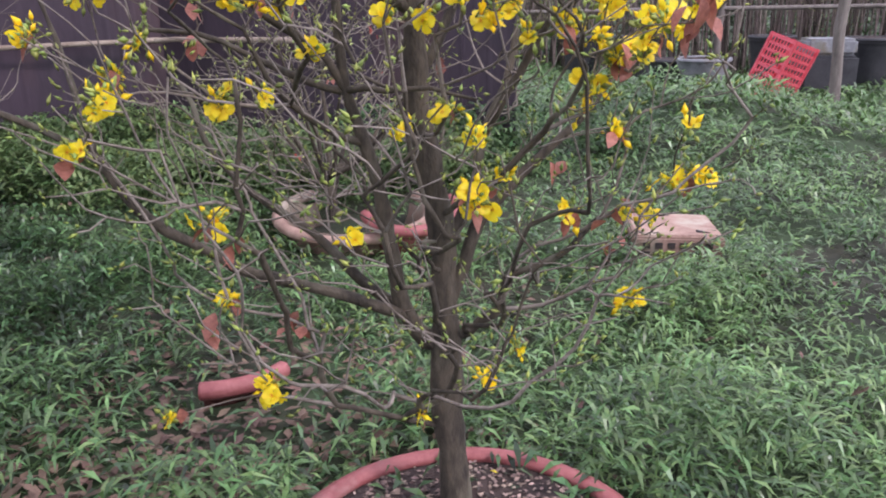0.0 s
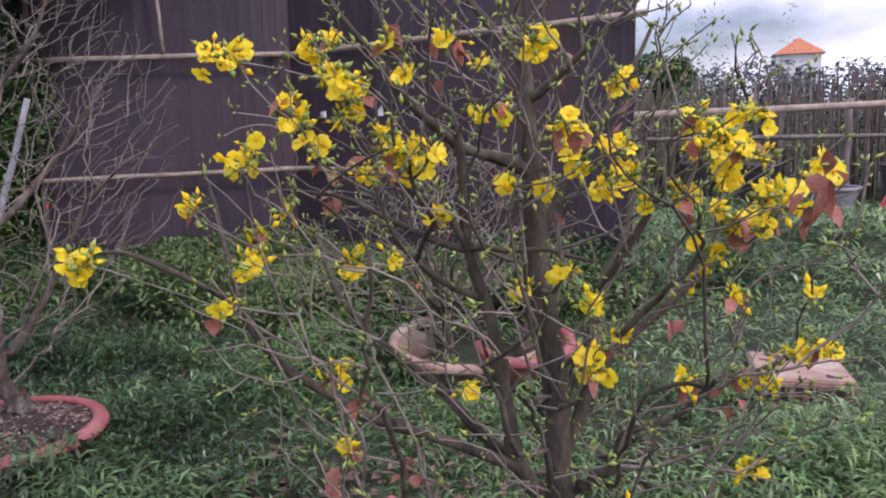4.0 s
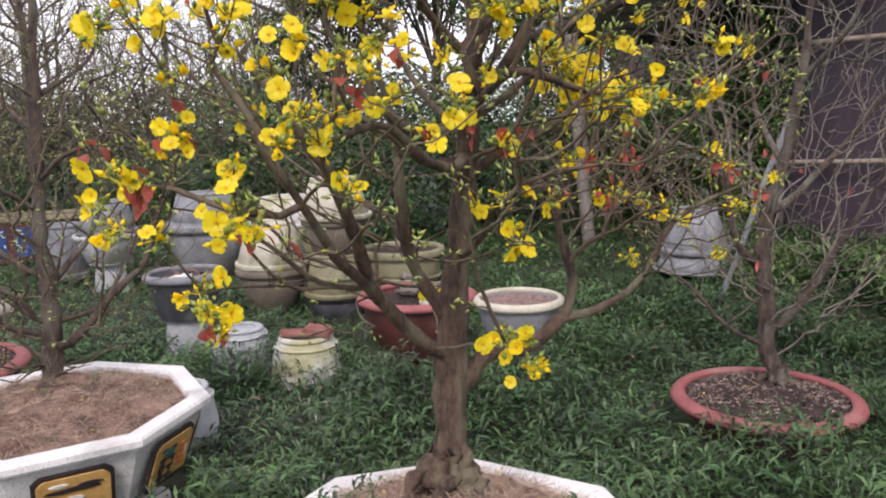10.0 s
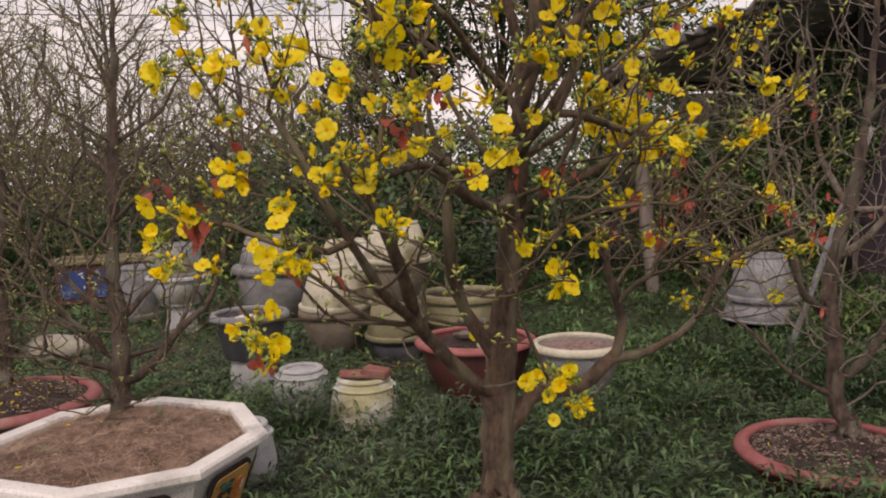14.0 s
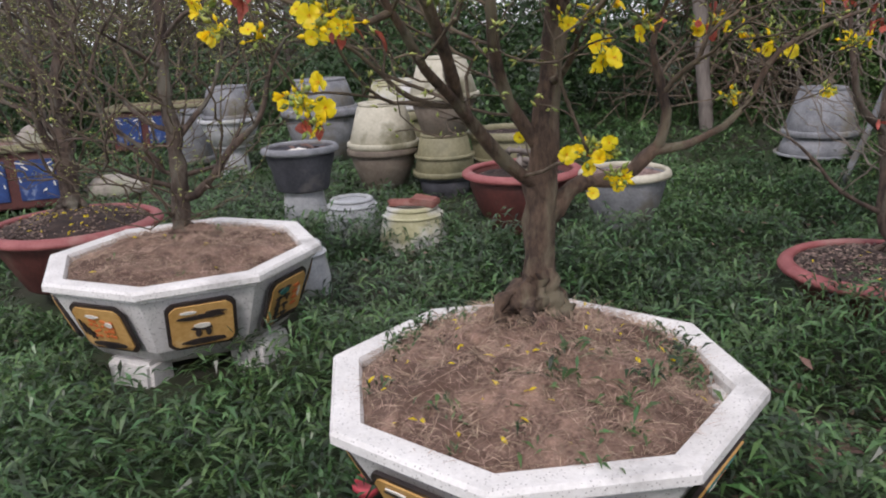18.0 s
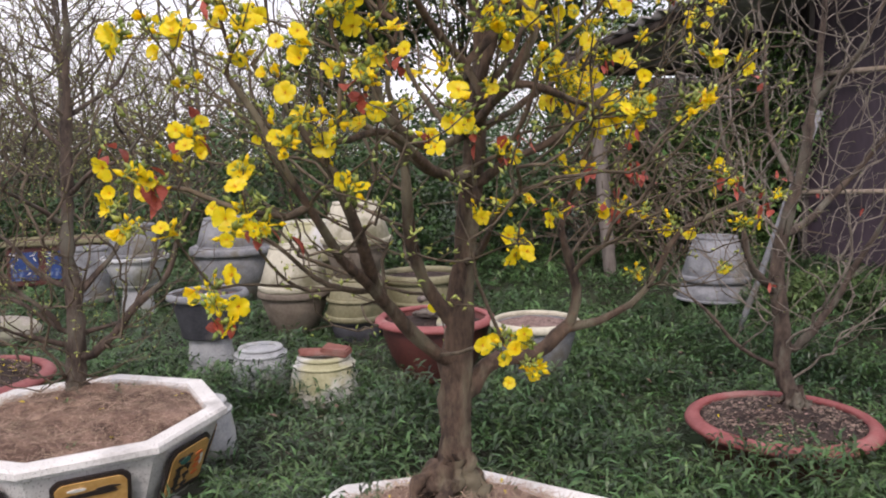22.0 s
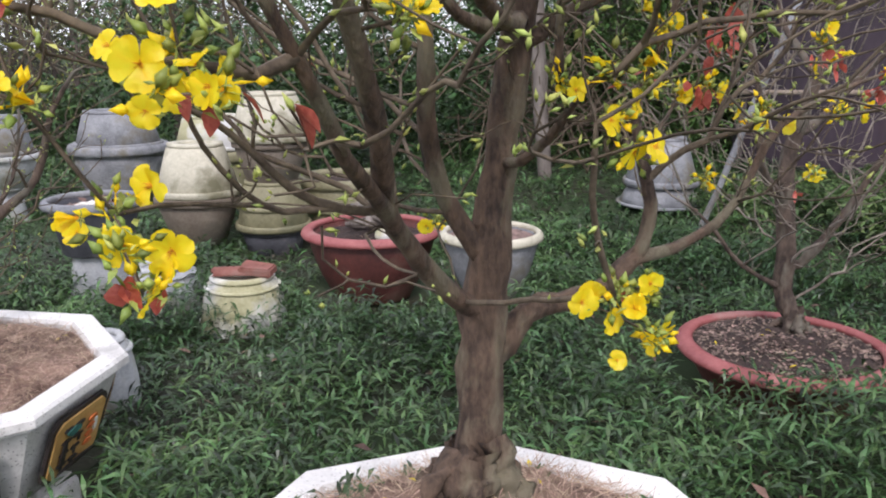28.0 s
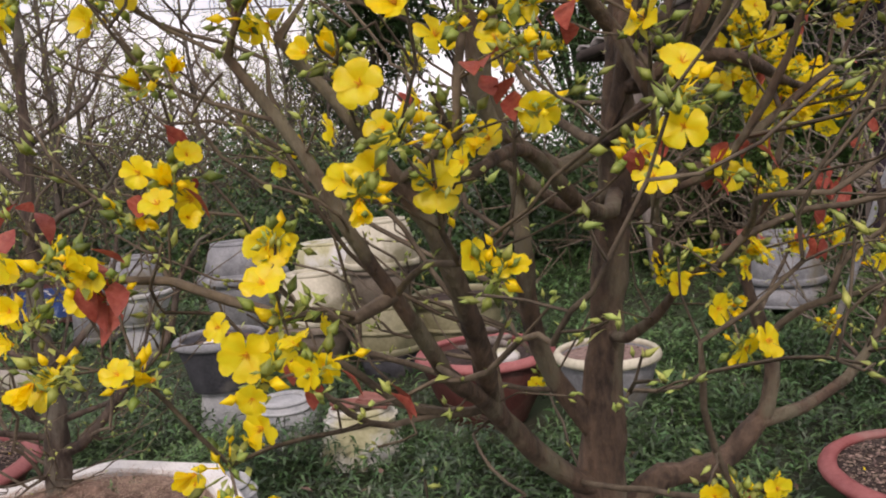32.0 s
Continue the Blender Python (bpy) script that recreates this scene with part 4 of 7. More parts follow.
MAIN_LIMBS = [
    [(0.028, 0.120, 0.506, 0.043), (0.030, 0.124, 0.546, 0.041), (0.045, 0.140, 0.686, 0.036), (0.056, 0.150, 0.836, 0.033), (0.067, 0.151, 0.976, 0.028), (0.076, 0.149, 1.096, 0.024), (0.095, 0.138, 1.246, 0.022), (0.104, 0.136, 1.407, 0.02), (0.132, 0.124, 1.557, 0.017), (0.151, 0.112, 1.717, 0.013), (0.16, 0.11, 1.897, 0.008), (0.169, 0.109, 2.017, 0.004)],
    [(0.038, 0.142, 0.836, 0.0163), (-0.023, 0.113, 0.895, 0.0146), (-0.109, 0.039, 0.989, 0.0138), (-0.143, -0.021, 1.062, 0.0129), (-0.169, -0.098, 1.152, 0.0112), (-0.218, -0.162, 1.254, 0.0086), (-0.274, -0.184, 1.338, 0.0069), (-0.332, -0.164, 1.426, 0.0043)],
    [(0.058, 0.151, 0.906, 0.0163), (0.002, 0.139, 0.99, 0.0146), (-0.044, 0.119, 1.084, 0.0138), (-0.053, 0.093, 1.192, 0.0112), (-0.063, 0.09, 1.276, 0.0086), (-0.083, 0.086, 1.396, 0.006), (-0.066, 0.068, 1.527, 0.0043)],
    [(-0.12, 0.021, 1.01, 0.0103), (-0.216, -0.13, 1.132, 0.0086), (-0.274, -0.186, 1.225, 0.0069), (-0.322, -0.192, 1.319, 0.006), (-0.38, -0.174, 1.406, 0.0043)],
    [(0.074, 0.15, 0.753, 0.02), (0.102, 0.15, 0.81, 0.0185), (0.142, 0.146, 0.839, 0.017), (0.2, 0.141, 0.845, 0.0165), (0.253, 0.136, 0.866, 0.0155), (0.298, 0.132, 0.901, 0.0145), (0.373, 0.142, 0.898, 0.0095), (0.453, 0.152, 0.938, 0.0085), (0.521, 0.152, 1.012, 0.0075), (0.576, 0.162, 1.08, 0.006), (0.66, 0.162, 1.13, 0.0045), (0.759, 0.152, 1.163, 0.003)],
    [(0.298, 0.132, 0.901, 0.0125), (0.31, 0.132, 0.933, 0.0115), (0.314, 0.132, 0.973, 0.0105), (0.305, 0.142, 1.046, 0.0085), (0.292, 0.152, 1.102, 0.007), (0.3, 0.152, 1.168, 0.005), (0.318, 0.132, 1.223, 0.003)],
    [(0.064, 0.059, 1.229, 0.0103), (-0.036, -0.049, 1.247, 0.0086), (-0.125, -0.145, 1.31, 0.0069), (-0.221, -0.282, 1.308, 0.0043)],
    [(0.083, 0.061, 1.333, 0.0103), (0.124, -0.036, 1.401, 0.0086), (0.223, 0.003, 1.38, 0.0069), (0.37, 0.111, 1.357, 0.0043)],
    [(0.083, 0.06, 1.419, 0.0103), (-0.028, -0.024, 1.51, 0.0077), (-0.145, -0.114, 1.588, 0.0052), (-0.257, -0.161, 1.61, 0.0034)],
    [(0.102, 0.055, 1.486, 0.0103), (0.186, 0.002, 1.574, 0.0077), (0.368, 0.107, 1.667, 0.0052), (0.517, 0.111, 1.685, 0.0034)],
    [(0.112, 0.056, 1.573, 0.0095), (0.152, 0.144, 1.718, 0.0069), (0.04, 0.173, 1.841, 0.0052), (-0.048, 0.174, 1.927, 0.0026)],
    [(0.067, 0.114, 1.042, 0.0086), (0.081, 0.022, 1.101, 0.006), (0.086, -0.076, 1.169, 0.0034)],
    [(0.073, 0.059, 1.295, 0.0086), (0.045, 0.18, 1.343, 0.0069), (-0.024, 0.22, 1.445, 0.0052), (-0.054, 0.223, 1.574, 0.0034)],
    [(0.083, 0.06, 1.381, 0.0086), (0.196, 0.157, 1.49, 0.0069), (0.273, 0.227, 1.668, 0.0043), (0.326, 0.277, 1.839, 0.0026)],
    [(0.083, 0.105, 1.343, 0.0135), (0.103, 0.109, 1.42, 0.0125), (0.102, 0.125, 1.534, 0.011), (0.081, 0.137, 1.665, 0.009), (0.09, 0.155, 1.808, 0.006), (0.109, 0.157, 1.932, 0.003)],
    [(0.083, 0.105, 1.381, 0.012), (0.123, 0.086, 1.487, 0.011), (0.133, 0.061, 1.584, 0.0095), (0.153, 0.047, 1.71, 0.007), (0.152, 0.028, 1.836, 0.003)],
    [(0.093, 0.107, 1.353, 0.0125), (0.145, 0.066, 1.411, 0.011), (0.191, 0.044, 1.502, 0.009), (0.274, 0.097, 1.648, 0.007), (0.396, 0.151, 1.705, 0.005), (0.505, 0.147, 1.757, 0.0026)],
    [(0.035, 0.107, 1.267, 0.012), (-0.093, 0.049, 1.34, 0.0115), (-0.132, 0.016, 1.488, 0.0095), (-0.209, -0.02, 1.596, 0.007), (-0.219, -0.031, 1.727, 0.005), (-0.237, -0.035, 1.835, 0.0026)],
    [(0.074, 0.122, 1.305, 0.01), (0.155, 0.175, 1.345, 0.0085), (0.322, 0.302, 1.433, 0.006), (0.531, 0.492, 1.577, 0.003)],
    [(-0.255, -0.171, 1.179, 0.0069), (-0.36, -0.171, 1.193, 0.0052), (-0.443, -0.156, 1.224, 0.0043), (-0.515, -0.168, 1.235, 0.0026)],
    [(-0.129, 0.0, 1.021, 0.0065), (-0.193, -0.028, 1.042, 0.0057), (-0.244, -0.056, 1.071, 0.0049), (-0.284, -0.084, 1.109, 0.0041), (-0.319, -0.112, 1.138, 0.0033), (-0.355, -0.14, 1.155, 0.0025)],
    [(-0.2, -0.03, 1.043, 0.0042), (-0.256, -0.062, 1.047, 0.0037), (-0.297, -0.095, 1.071, 0.0032), (-0.328, -0.127, 1.115, 0.0027), (-0.346, -0.16, 1.156, 0.0022)],
    [(0.054, 0.11, 1.227, 0.0115), (-0.013, 0.082, 1.244, 0.0096), (-0.078, 0.055, 1.29, 0.0077), (-0.134, 0.027, 1.331, 0.0059), (-0.177, 0.0, 1.383, 0.004)],
    [(0.079, 0.12, 1.196, 0.0115), (0.141, 0.095, 1.251, 0.0096), (0.214, 0.07, 1.285, 0.0077), (0.276, 0.045, 1.336, 0.0059), (0.334, 0.02, 1.383, 0.004)],
]
NEAR_LIMBS = [
    [(1.193, -1.089, 0.283, 0.03), (1.191, -1.082, 0.421, 0.028), (1.189, -1.076, 0.518, 0.027), (1.189, -1.076, 0.657, 0.026), (1.188, -1.075, 0.778, 0.025), (1.184, -1.061, 0.883, 0.024), (1.179, -1.047, 0.992, 0.023), (1.175, -1.037, 1.087, 0.021), (1.173, -1.029, 1.161, 0.019), (1.17, -1.023, 1.231, 0.016), (1.168, -1.017, 1.324, 0.012), (1.168, -1.017, 1.429, 0.007), (1.169, -1.018, 1.506, 0.003)],
    [(1.184, -1.062, 0.595, 0.019), (1.162, -1.027, 0.64, 0.0176), (1.146, -1.005, 0.7, 0.0161), (1.133, -0.995, 0.789, 0.0147), (1.118, -0.98, 0.903, 0.0132), (1.104, -0.965, 0.992, 0.0118), (1.089, -0.951, 1.077, 0.0103), (1.078, -0.945, 1.157, 0.0089), (1.068, -0.944, 1.224, 0.0074), (1.057, -0.938, 1.304, 0.006)],
    [(1.139, -1.022, 0.671, 0.0125), (1.115, -0.987, 0.693, 0.0118), (1.079, -0.918, 0.726, 0.0111), (1.038, -0.833, 0.759, 0.0104), (1.004, -0.767, 0.78, 0.0097), (0.971, -0.707, 0.835, 0.0091), (0.94, -0.651, 0.893, 0.0084), (0.916, -0.614, 0.948, 0.0077), (0.897, -0.594, 1.014, 0.007)],
    [(0.898, -0.597, 1.003, 0.006), (0.9, -0.583, 1.083, 0.005), (0.901, -0.566, 1.158, 0.004), (0.902, -0.548, 1.232, 0.003)],
    [(0.9, -0.604, 0.985, 0.007), (0.869, -0.574, 1.016, 0.006), (0.828, -0.518, 1.062, 0.005), (0.792, -0.473, 1.102, 0.004), (0.754, -0.426, 1.092, 0.003)],
    [(1.161, -0.995, 0.673, 0.0115), (1.16, -0.947, 0.71, 0.0106), (1.158, -0.893, 0.75, 0.0096), (1.154, -0.836, 0.803, 0.0087), (1.143, -0.758, 0.855, 0.0077), (1.138, -0.696, 0.903, 0.0068), (1.136, -0.645, 0.975, 0.0059), (1.141, -0.614, 1.035, 0.0049), (1.142, -0.57, 1.074, 0.004)],
    [(1.19, -1.079, 0.674, 0.0145), (1.209, -1.108, 0.753, 0.013), (1.224, -1.126, 0.83, 0.0115), (1.251, -1.179, 0.889, 0.01), (1.279, -1.233, 0.942, 0.0085), (1.306, -1.287, 1.005, 0.007), (1.333, -1.34, 1.066, 0.0055), (1.357, -1.382, 1.122, 0.004)],
    [(1.207, -1.069, 0.771, 0.0125), (1.234, -1.094, 0.841, 0.0111), (1.261, -1.124, 0.92, 0.0097), (1.287, -1.148, 1.019, 0.0083), (1.313, -1.172, 1.115, 0.0068), (1.336, -1.186, 1.21, 0.0054), (1.355, -1.191, 1.285, 0.004)],
    [(1.197, -1.099, 0.6, 0.0095), (1.2, -1.14, 0.651, 0.0087), (1.203, -1.18, 0.677, 0.0079), (1.196, -1.19, 0.733, 0.0071), (1.203, -1.242, 0.762, 0.0063), (1.212, -1.299, 0.8, 0.0054), (1.216, -1.34, 0.853, 0.0046), (1.225, -1.399, 0.874, 0.0038), (1.239, -1.469, 0.904, 0.003)],
    [(1.203, -1.18, 0.677, 0.0045), (1.2, -1.254, 0.695, 0.0038), (1.199, -1.333, 0.74, 0.0032), (1.19, -1.39, 0.765, 0.0025)],
    [(1.172, -1.028, 1.207, 0.0135), (1.137, -0.986, 1.227, 0.0119), (1.097, -0.931, 1.247, 0.0103), (1.06, -0.887, 1.303, 0.0088), (1.025, -0.845, 1.371, 0.0072), (0.99, -0.805, 1.431, 0.0056), (0.959, -0.777, 1.496, 0.004)],
    [(1.092, -0.947, 1.095, 0.008), (1.054, -0.908, 1.151, 0.0067), (1.013, -0.857, 1.194, 0.0055), (0.97, -0.801, 1.273, 0.0043), (0.936, -0.769, 1.351, 0.003)],
    [(1.094, -0.953, 1.066, 0.0075), (1.078, -0.884, 1.094, 0.0064), (1.053, -0.787, 1.138, 0.0052), (1.033, -0.707, 1.165, 0.0041), (1.013, -0.625, 1.179, 0.003)],
    [(1.178, -1.044, 1.084, 0.01), (1.218, -1.086, 1.191, 0.0083), (1.256, -1.119, 1.268, 0.0065), (1.299, -1.166, 1.364, 0.0047), (1.335, -1.195, 1.452, 0.003)],
    [(1.242, -1.14, 0.989, 0.009), (1.227, -1.196, 1.09, 0.0075), (1.211, -1.249, 1.174, 0.006), (1.201, -1.32, 1.238, 0.0045), (1.189, -1.384, 1.306, 0.003)],
    [(1.17, -1.023, 1.307, 0.009), (1.155, -1.08, 1.359, 0.007), (1.14, -1.14, 1.399, 0.005), (1.127, -1.205, 1.451, 0.003)],
    [(1.169, -1.02, 1.381, 0.009), (1.168, -0.964, 1.449, 0.007), (1.164, -0.902, 1.508, 0.005), (1.161, -0.84, 1.578, 0.003)],
    [(1.19, -1.08, 0.427, 0.0065), (1.136, -1.014, 0.462, 0.0056), (1.081, -0.948, 0.502, 0.0047), (1.03, -0.89, 0.537, 0.0039), (0.977, -0.828, 0.575, 0.003)],
    [(1.098, -0.966, 0.982, 0.008), (1.045, -0.914, 1.032, 0.0063), (0.994, -0.869, 1.094, 0.0047), (0.954, -0.853, 1.171, 0.003)],
    [(1.073, -0.954, 1.088, 0.006), (1.078, -1.02, 1.079, 0.005), (1.085, -1.093, 1.088, 0.004), (1.094, -1.171, 1.072, 0.003)],
]
BARE_LIMBS = [
    [(1.58, 1.06, 0.32, 0.0377), (1.54, 1.09, 0.44, 0.0328), (1.54, 1.09, 0.58, 0.0312), (1.52, 1.11, 0.81, 0.0279), (1.55, 1.09, 1.04, 0.023), (1.59, 1.05, 1.28, 0.018), (1.61, 1.04, 1.56, 0.0131), (1.62, 1.03, 1.84, 0.0082), (1.64, 1.01, 2.07, 0.0041)],
    [(1.56, 1.08, 0.5, 0.018), (1.7, 1.03, 0.68, 0.0139), (1.77, 0.97, 0.88, 0.00984), (1.82, 0.85, 1.09, 0.00656), (1.9, 0.62, 1.24, 0.00328)],
    [(1.52, 1.11, 0.74, 0.018), (1.35, 1.04, 0.88, 0.0131), (1.3, 1.02, 1.09, 0.00902), (1.24, 1.06, 1.34, 0.00574), (1.22, 1.07, 1.62, 0.00328)],
    [(1.54, 1.1, 0.94, 0.0164), (1.79, 1.15, 1.09, 0.0123), (1.91, 1.04, 1.3, 0.0082), (2.01, 0.94, 1.52, 0.0041)],
    [(1.56, 1.07, 1.13, 0.0131), (1.61, 1.29, 1.33, 0.00984), (1.58, 1.31, 1.6, 0.00656), (1.56, 1.33, 1.9, 0.00328)],
    [(1.6, 1.05, 1.42, 0.0115), (1.64, 0.88, 1.58, 0.0082), (1.71, 0.82, 1.8, 0.0041)],
    [(1.55, 1.09, 0.44, 0.0115), (1.37, 1.09, 0.54, 0.0082), (1.22, 1.13, 0.71, 0.00492), (1.09, 1.15, 0.8, 0.00246)],
]
SECOND_LIMBS = [
    [(-0.957, 1.28, 0.52, 0.034), (-0.948, 1.28, 0.642, 0.031), (-0.942, 1.28, 0.761, 0.027), (-0.942, 1.28, 0.879, 0.025), (-0.949, 1.28, 0.976, 0.022), (-0.942, 1.28, 1.128, 0.02), (-0.929, 1.28, 1.314, 0.0175), (-0.913, 1.28, 1.494, 0.014), (-0.905, 1.28, 1.688, 0.01), (-0.889, 1.28, 1.927, 0.006), (-0.858, 1.28, 2.141, 0.003)],
    [(-0.929, 1.28, 0.624, 0.0165), (-0.853, 1.26, 0.689, 0.0146), (-0.765, 1.24, 0.786, 0.0127), (-0.669, 1.22, 0.88, 0.0107), (-0.62, 1.2, 0.984, 0.0088), (-0.582, 1.18, 1.076, 0.0069), (-0.528, 1.16, 1.157, 0.005)],
    [(-0.959, 1.28, 0.719, 0.009), (-0.879, 1.316, 0.73, 0.0078), (-0.783, 1.352, 0.762, 0.0066), (-0.727, 1.388, 0.891, 0.0054), (-0.701, 1.424, 1.008, 0.0042), (-0.704, 1.46, 1.128, 0.003)],
    [(-0.957, 1.28, 0.686, 0.009), (-1.033, 1.23, 0.722, 0.0074), (-1.098, 1.18, 0.761, 0.0057), (-1.12, 1.13, 0.804, 0.0041), (-1.158, 1.08, 0.83, 0.0025)],
    [(-0.958, 1.28, 0.718, 0.0095), (-1.053, 1.305, 0.784, 0.0077), (-1.14, 1.33, 0.835, 0.006), (-1.258, 1.355, 0.865, 0.0043), (-1.345, 1.38, 0.847, 0.0025)],
    [(-0.966, 1.28, 0.743, 0.0095), (-1.029, 1.256, 0.81, 0.0082), (-1.115, 1.232, 0.897, 0.0069), (-1.153, 1.208, 0.977, 0.0056), (-1.173, 1.184, 1.045, 0.0043), (-1.179, 1.16, 1.146, 0.003)],
    [(-0.947, 1.28, 0.87, 0.011), (-1.031, 1.31, 0.91, 0.009), (-1.086, 1.34, 0.959, 0.007), (-1.147, 1.37, 1.028, 0.005), (-1.218, 1.4, 1.069, 0.003)],
    [(-0.937, 1.28, 0.84, 0.012), (-0.869, 1.315, 0.919, 0.0097), (-0.811, 1.35, 0.985, 0.0075), (-0.774, 1.385, 1.115, 0.0052), (-0.749, 1.42, 1.289, 0.003)],
    [(-0.948, 1.28, 1.072, 0.01), (-0.999, 1.207, 1.135, 0.0077), (-1.044, 1.133, 1.184, 0.0053), (-1.094, 1.06, 1.231, 0.003)],
    [(-0.936, 1.28, 1.166, 0.01), (-0.846, 1.22, 1.245, 0.0077), (-0.74, 1.16, 1.301, 0.0053), (-0.652, 1.1, 1.398, 0.003)],
    [(-0.929, 1.28, 1.314, 0.01), (-1.01, 1.33, 1.393, 0.0077), (-1.084, 1.38, 1.501, 0.0053), (-1.13, 1.43, 1.629, 0.003)],
    [(-0.919, 1.28, 1.422, 0.009), (-0.841, 1.32, 1.477, 0.007), (-0.756, 1.36, 1.56, 0.005), (-0.683, 1.4, 1.701, 0.003)],
    [(-0.909, 1.28, 1.583, 0.008), (-0.943, 1.23, 1.681, 0.0055), (-0.966, 1.18, 1.789, 0.003)],
]
THIRD_LIMBS = [
    [(-1.551, 1.95, 0.533, 0.0416), (-1.542, 1.95, 0.655, 0.0354), (-1.533, 1.95, 0.764, 0.0322), (-1.539, 1.95, 0.861, 0.0281), (-1.545, 1.97, 0.99, 0.0229), (-1.511, 1.98, 1.152, 0.0187), (-1.506, 1.97, 1.337, 0.0146), (-1.512, 1.95, 1.538, 0.0104), (-1.502, 1.95, 1.778, 0.0062), (-1.458, 1.95, 2.01, 0.0031)],
    [(-1.553, 1.95, 0.717, 0.0218), (-1.59, 1.914, 0.809, 0.0183), (-1.605, 1.878, 0.932, 0.0148), (-1.626, 1.842, 1.006, 0.0112), (-1.68, 1.806, 1.057, 0.0077), (-1.712, 1.77, 1.171, 0.0042)],
    [(-1.538, 1.95, 0.782, 0.0156), (-1.622, 1.98, 0.869, 0.0128), (-1.735, 2.01, 0.938, 0.0099), (-1.856, 2.04, 0.983, 0.007), (-1.996, 2.07, 1.056, 0.0042)],
    [(-1.541, 1.95, 0.844, 0.0146), (-1.461, 1.988, 0.936, 0.0116), (-1.397, 2.025, 1.073, 0.0088), (-1.353, 2.062, 1.237, 0.0059), (-1.303, 2.1, 1.448, 0.0031)],
    [(-1.595, 1.85, 0.935, 0.0135), (-1.568, 1.837, 1.048, 0.0109), (-1.591, 1.825, 1.207, 0.0083), (-1.612, 1.812, 1.403, 0.0057), (-1.619, 1.8, 1.614, 0.0031)],
    [(-1.538, 1.95, 0.987, 0.0125), (-1.621, 2.017, 1.11, 0.0094), (-1.644, 2.083, 1.299, 0.0062), (-1.686, 2.15, 1.515, 0.0031)],
    [(-1.539, 1.95, 0.909, 0.0114), (-1.418, 1.883, 1.013, 0.0086), (-1.36, 1.817, 1.128, 0.0059), (-1.36, 1.75, 1.304, 0.0031)],
    [(-1.501, 1.95, 1.188, 0.0094), (-1.394, 1.917, 1.285, 0.0073), (-1.321, 1.883, 1.437, 0.0052), (-1.268, 1.85, 1.606, 0.0031)],
]


# ---- ground ----
def ground_z(x, y):
    z = 0.15 + 0.02 * noise.noise((x * 0.9, y * 0.9, 0.3)) + 0.015 * noise.noise((x * 2.3, y * 2.3, 4.1))
    z += 0.31 * math.exp(-(((x - 6.7 - 0.5 * (y + 1.5)) / 1.1) ** 2 + ((y + 1.5) / 1.1) ** 2))          # low bank beyond the slab
    z += 0.15 * max(0.0, min(1.0, (0.6 * x + 0.8 * y - 3.4) / 1.6)) * max(0.0, min(1.0, (x - 0.9) / 1.2)) * max(0.0, min(1.0, (y + 0.6) / 1.5))  # rise towards the wall
    z -= 0.05 * max(0, min(1, (x - 7) / 4)) if y < 2 else 0
    return z


def ground_sheet():
    """One sheet, fine near the pots and coarse out to the horizon."""
    line = [-900, -300, -120, -60, -30, -16, -10] + [round(-7 + 0.25 * k, 2) for k in range(65)] + [11, 14, 20, 32, 60, 120, 300, 900]
    verts = [(x, y, ground_z(x, y) if max(abs(x), abs(y)) < 40 else 0.1) for y in line for x in line]
    n = len(line)
    faces = [(j * n + i, j * n + i + 1, (j + 1) * n + i + 1, (j + 1) * n + i) for j in range(n - 1) for i in range(n - 1)]
    return tagged(new("ground", mesh_of("ground", verts, faces, "earth")), "dark soil under matted grass and weeds", "ground", kind="structure")


ground_sheet()


# ---- pots ----
POTS_KEEP_OUT = []


def round_pot(x, y, rim_z, rim_r, height, mat, soil, label, name="flower_pot", lip=0.05, foot=0.62, heap=0.02, group="", rim_mat=None, keep=True, soil_label="dark soil strewn with pale husks", sink=0.02, husks=160):
    """A round tub with a broad rolled rim, filled with soil."""
    pot = thing(name, x, y, rim_z - height, 0, label, "pot", group)
    h, R = height, rim_r
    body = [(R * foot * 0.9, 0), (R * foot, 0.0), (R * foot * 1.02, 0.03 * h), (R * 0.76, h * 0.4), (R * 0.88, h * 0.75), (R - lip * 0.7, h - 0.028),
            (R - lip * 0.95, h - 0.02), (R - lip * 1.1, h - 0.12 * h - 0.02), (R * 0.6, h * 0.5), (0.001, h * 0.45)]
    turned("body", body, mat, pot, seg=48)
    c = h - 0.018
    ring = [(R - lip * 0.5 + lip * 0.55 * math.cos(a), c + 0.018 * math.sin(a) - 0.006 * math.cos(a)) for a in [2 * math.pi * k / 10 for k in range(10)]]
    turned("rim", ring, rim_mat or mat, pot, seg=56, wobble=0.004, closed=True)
    soil_part(pot, R - lip * 0.95, h - sink, heap, soil, soil_label, husks)
    if keep:
        POTS_KEEP_OUT.append((x, y, rim_r * 1.05))
    return pot


SURFACE = {}


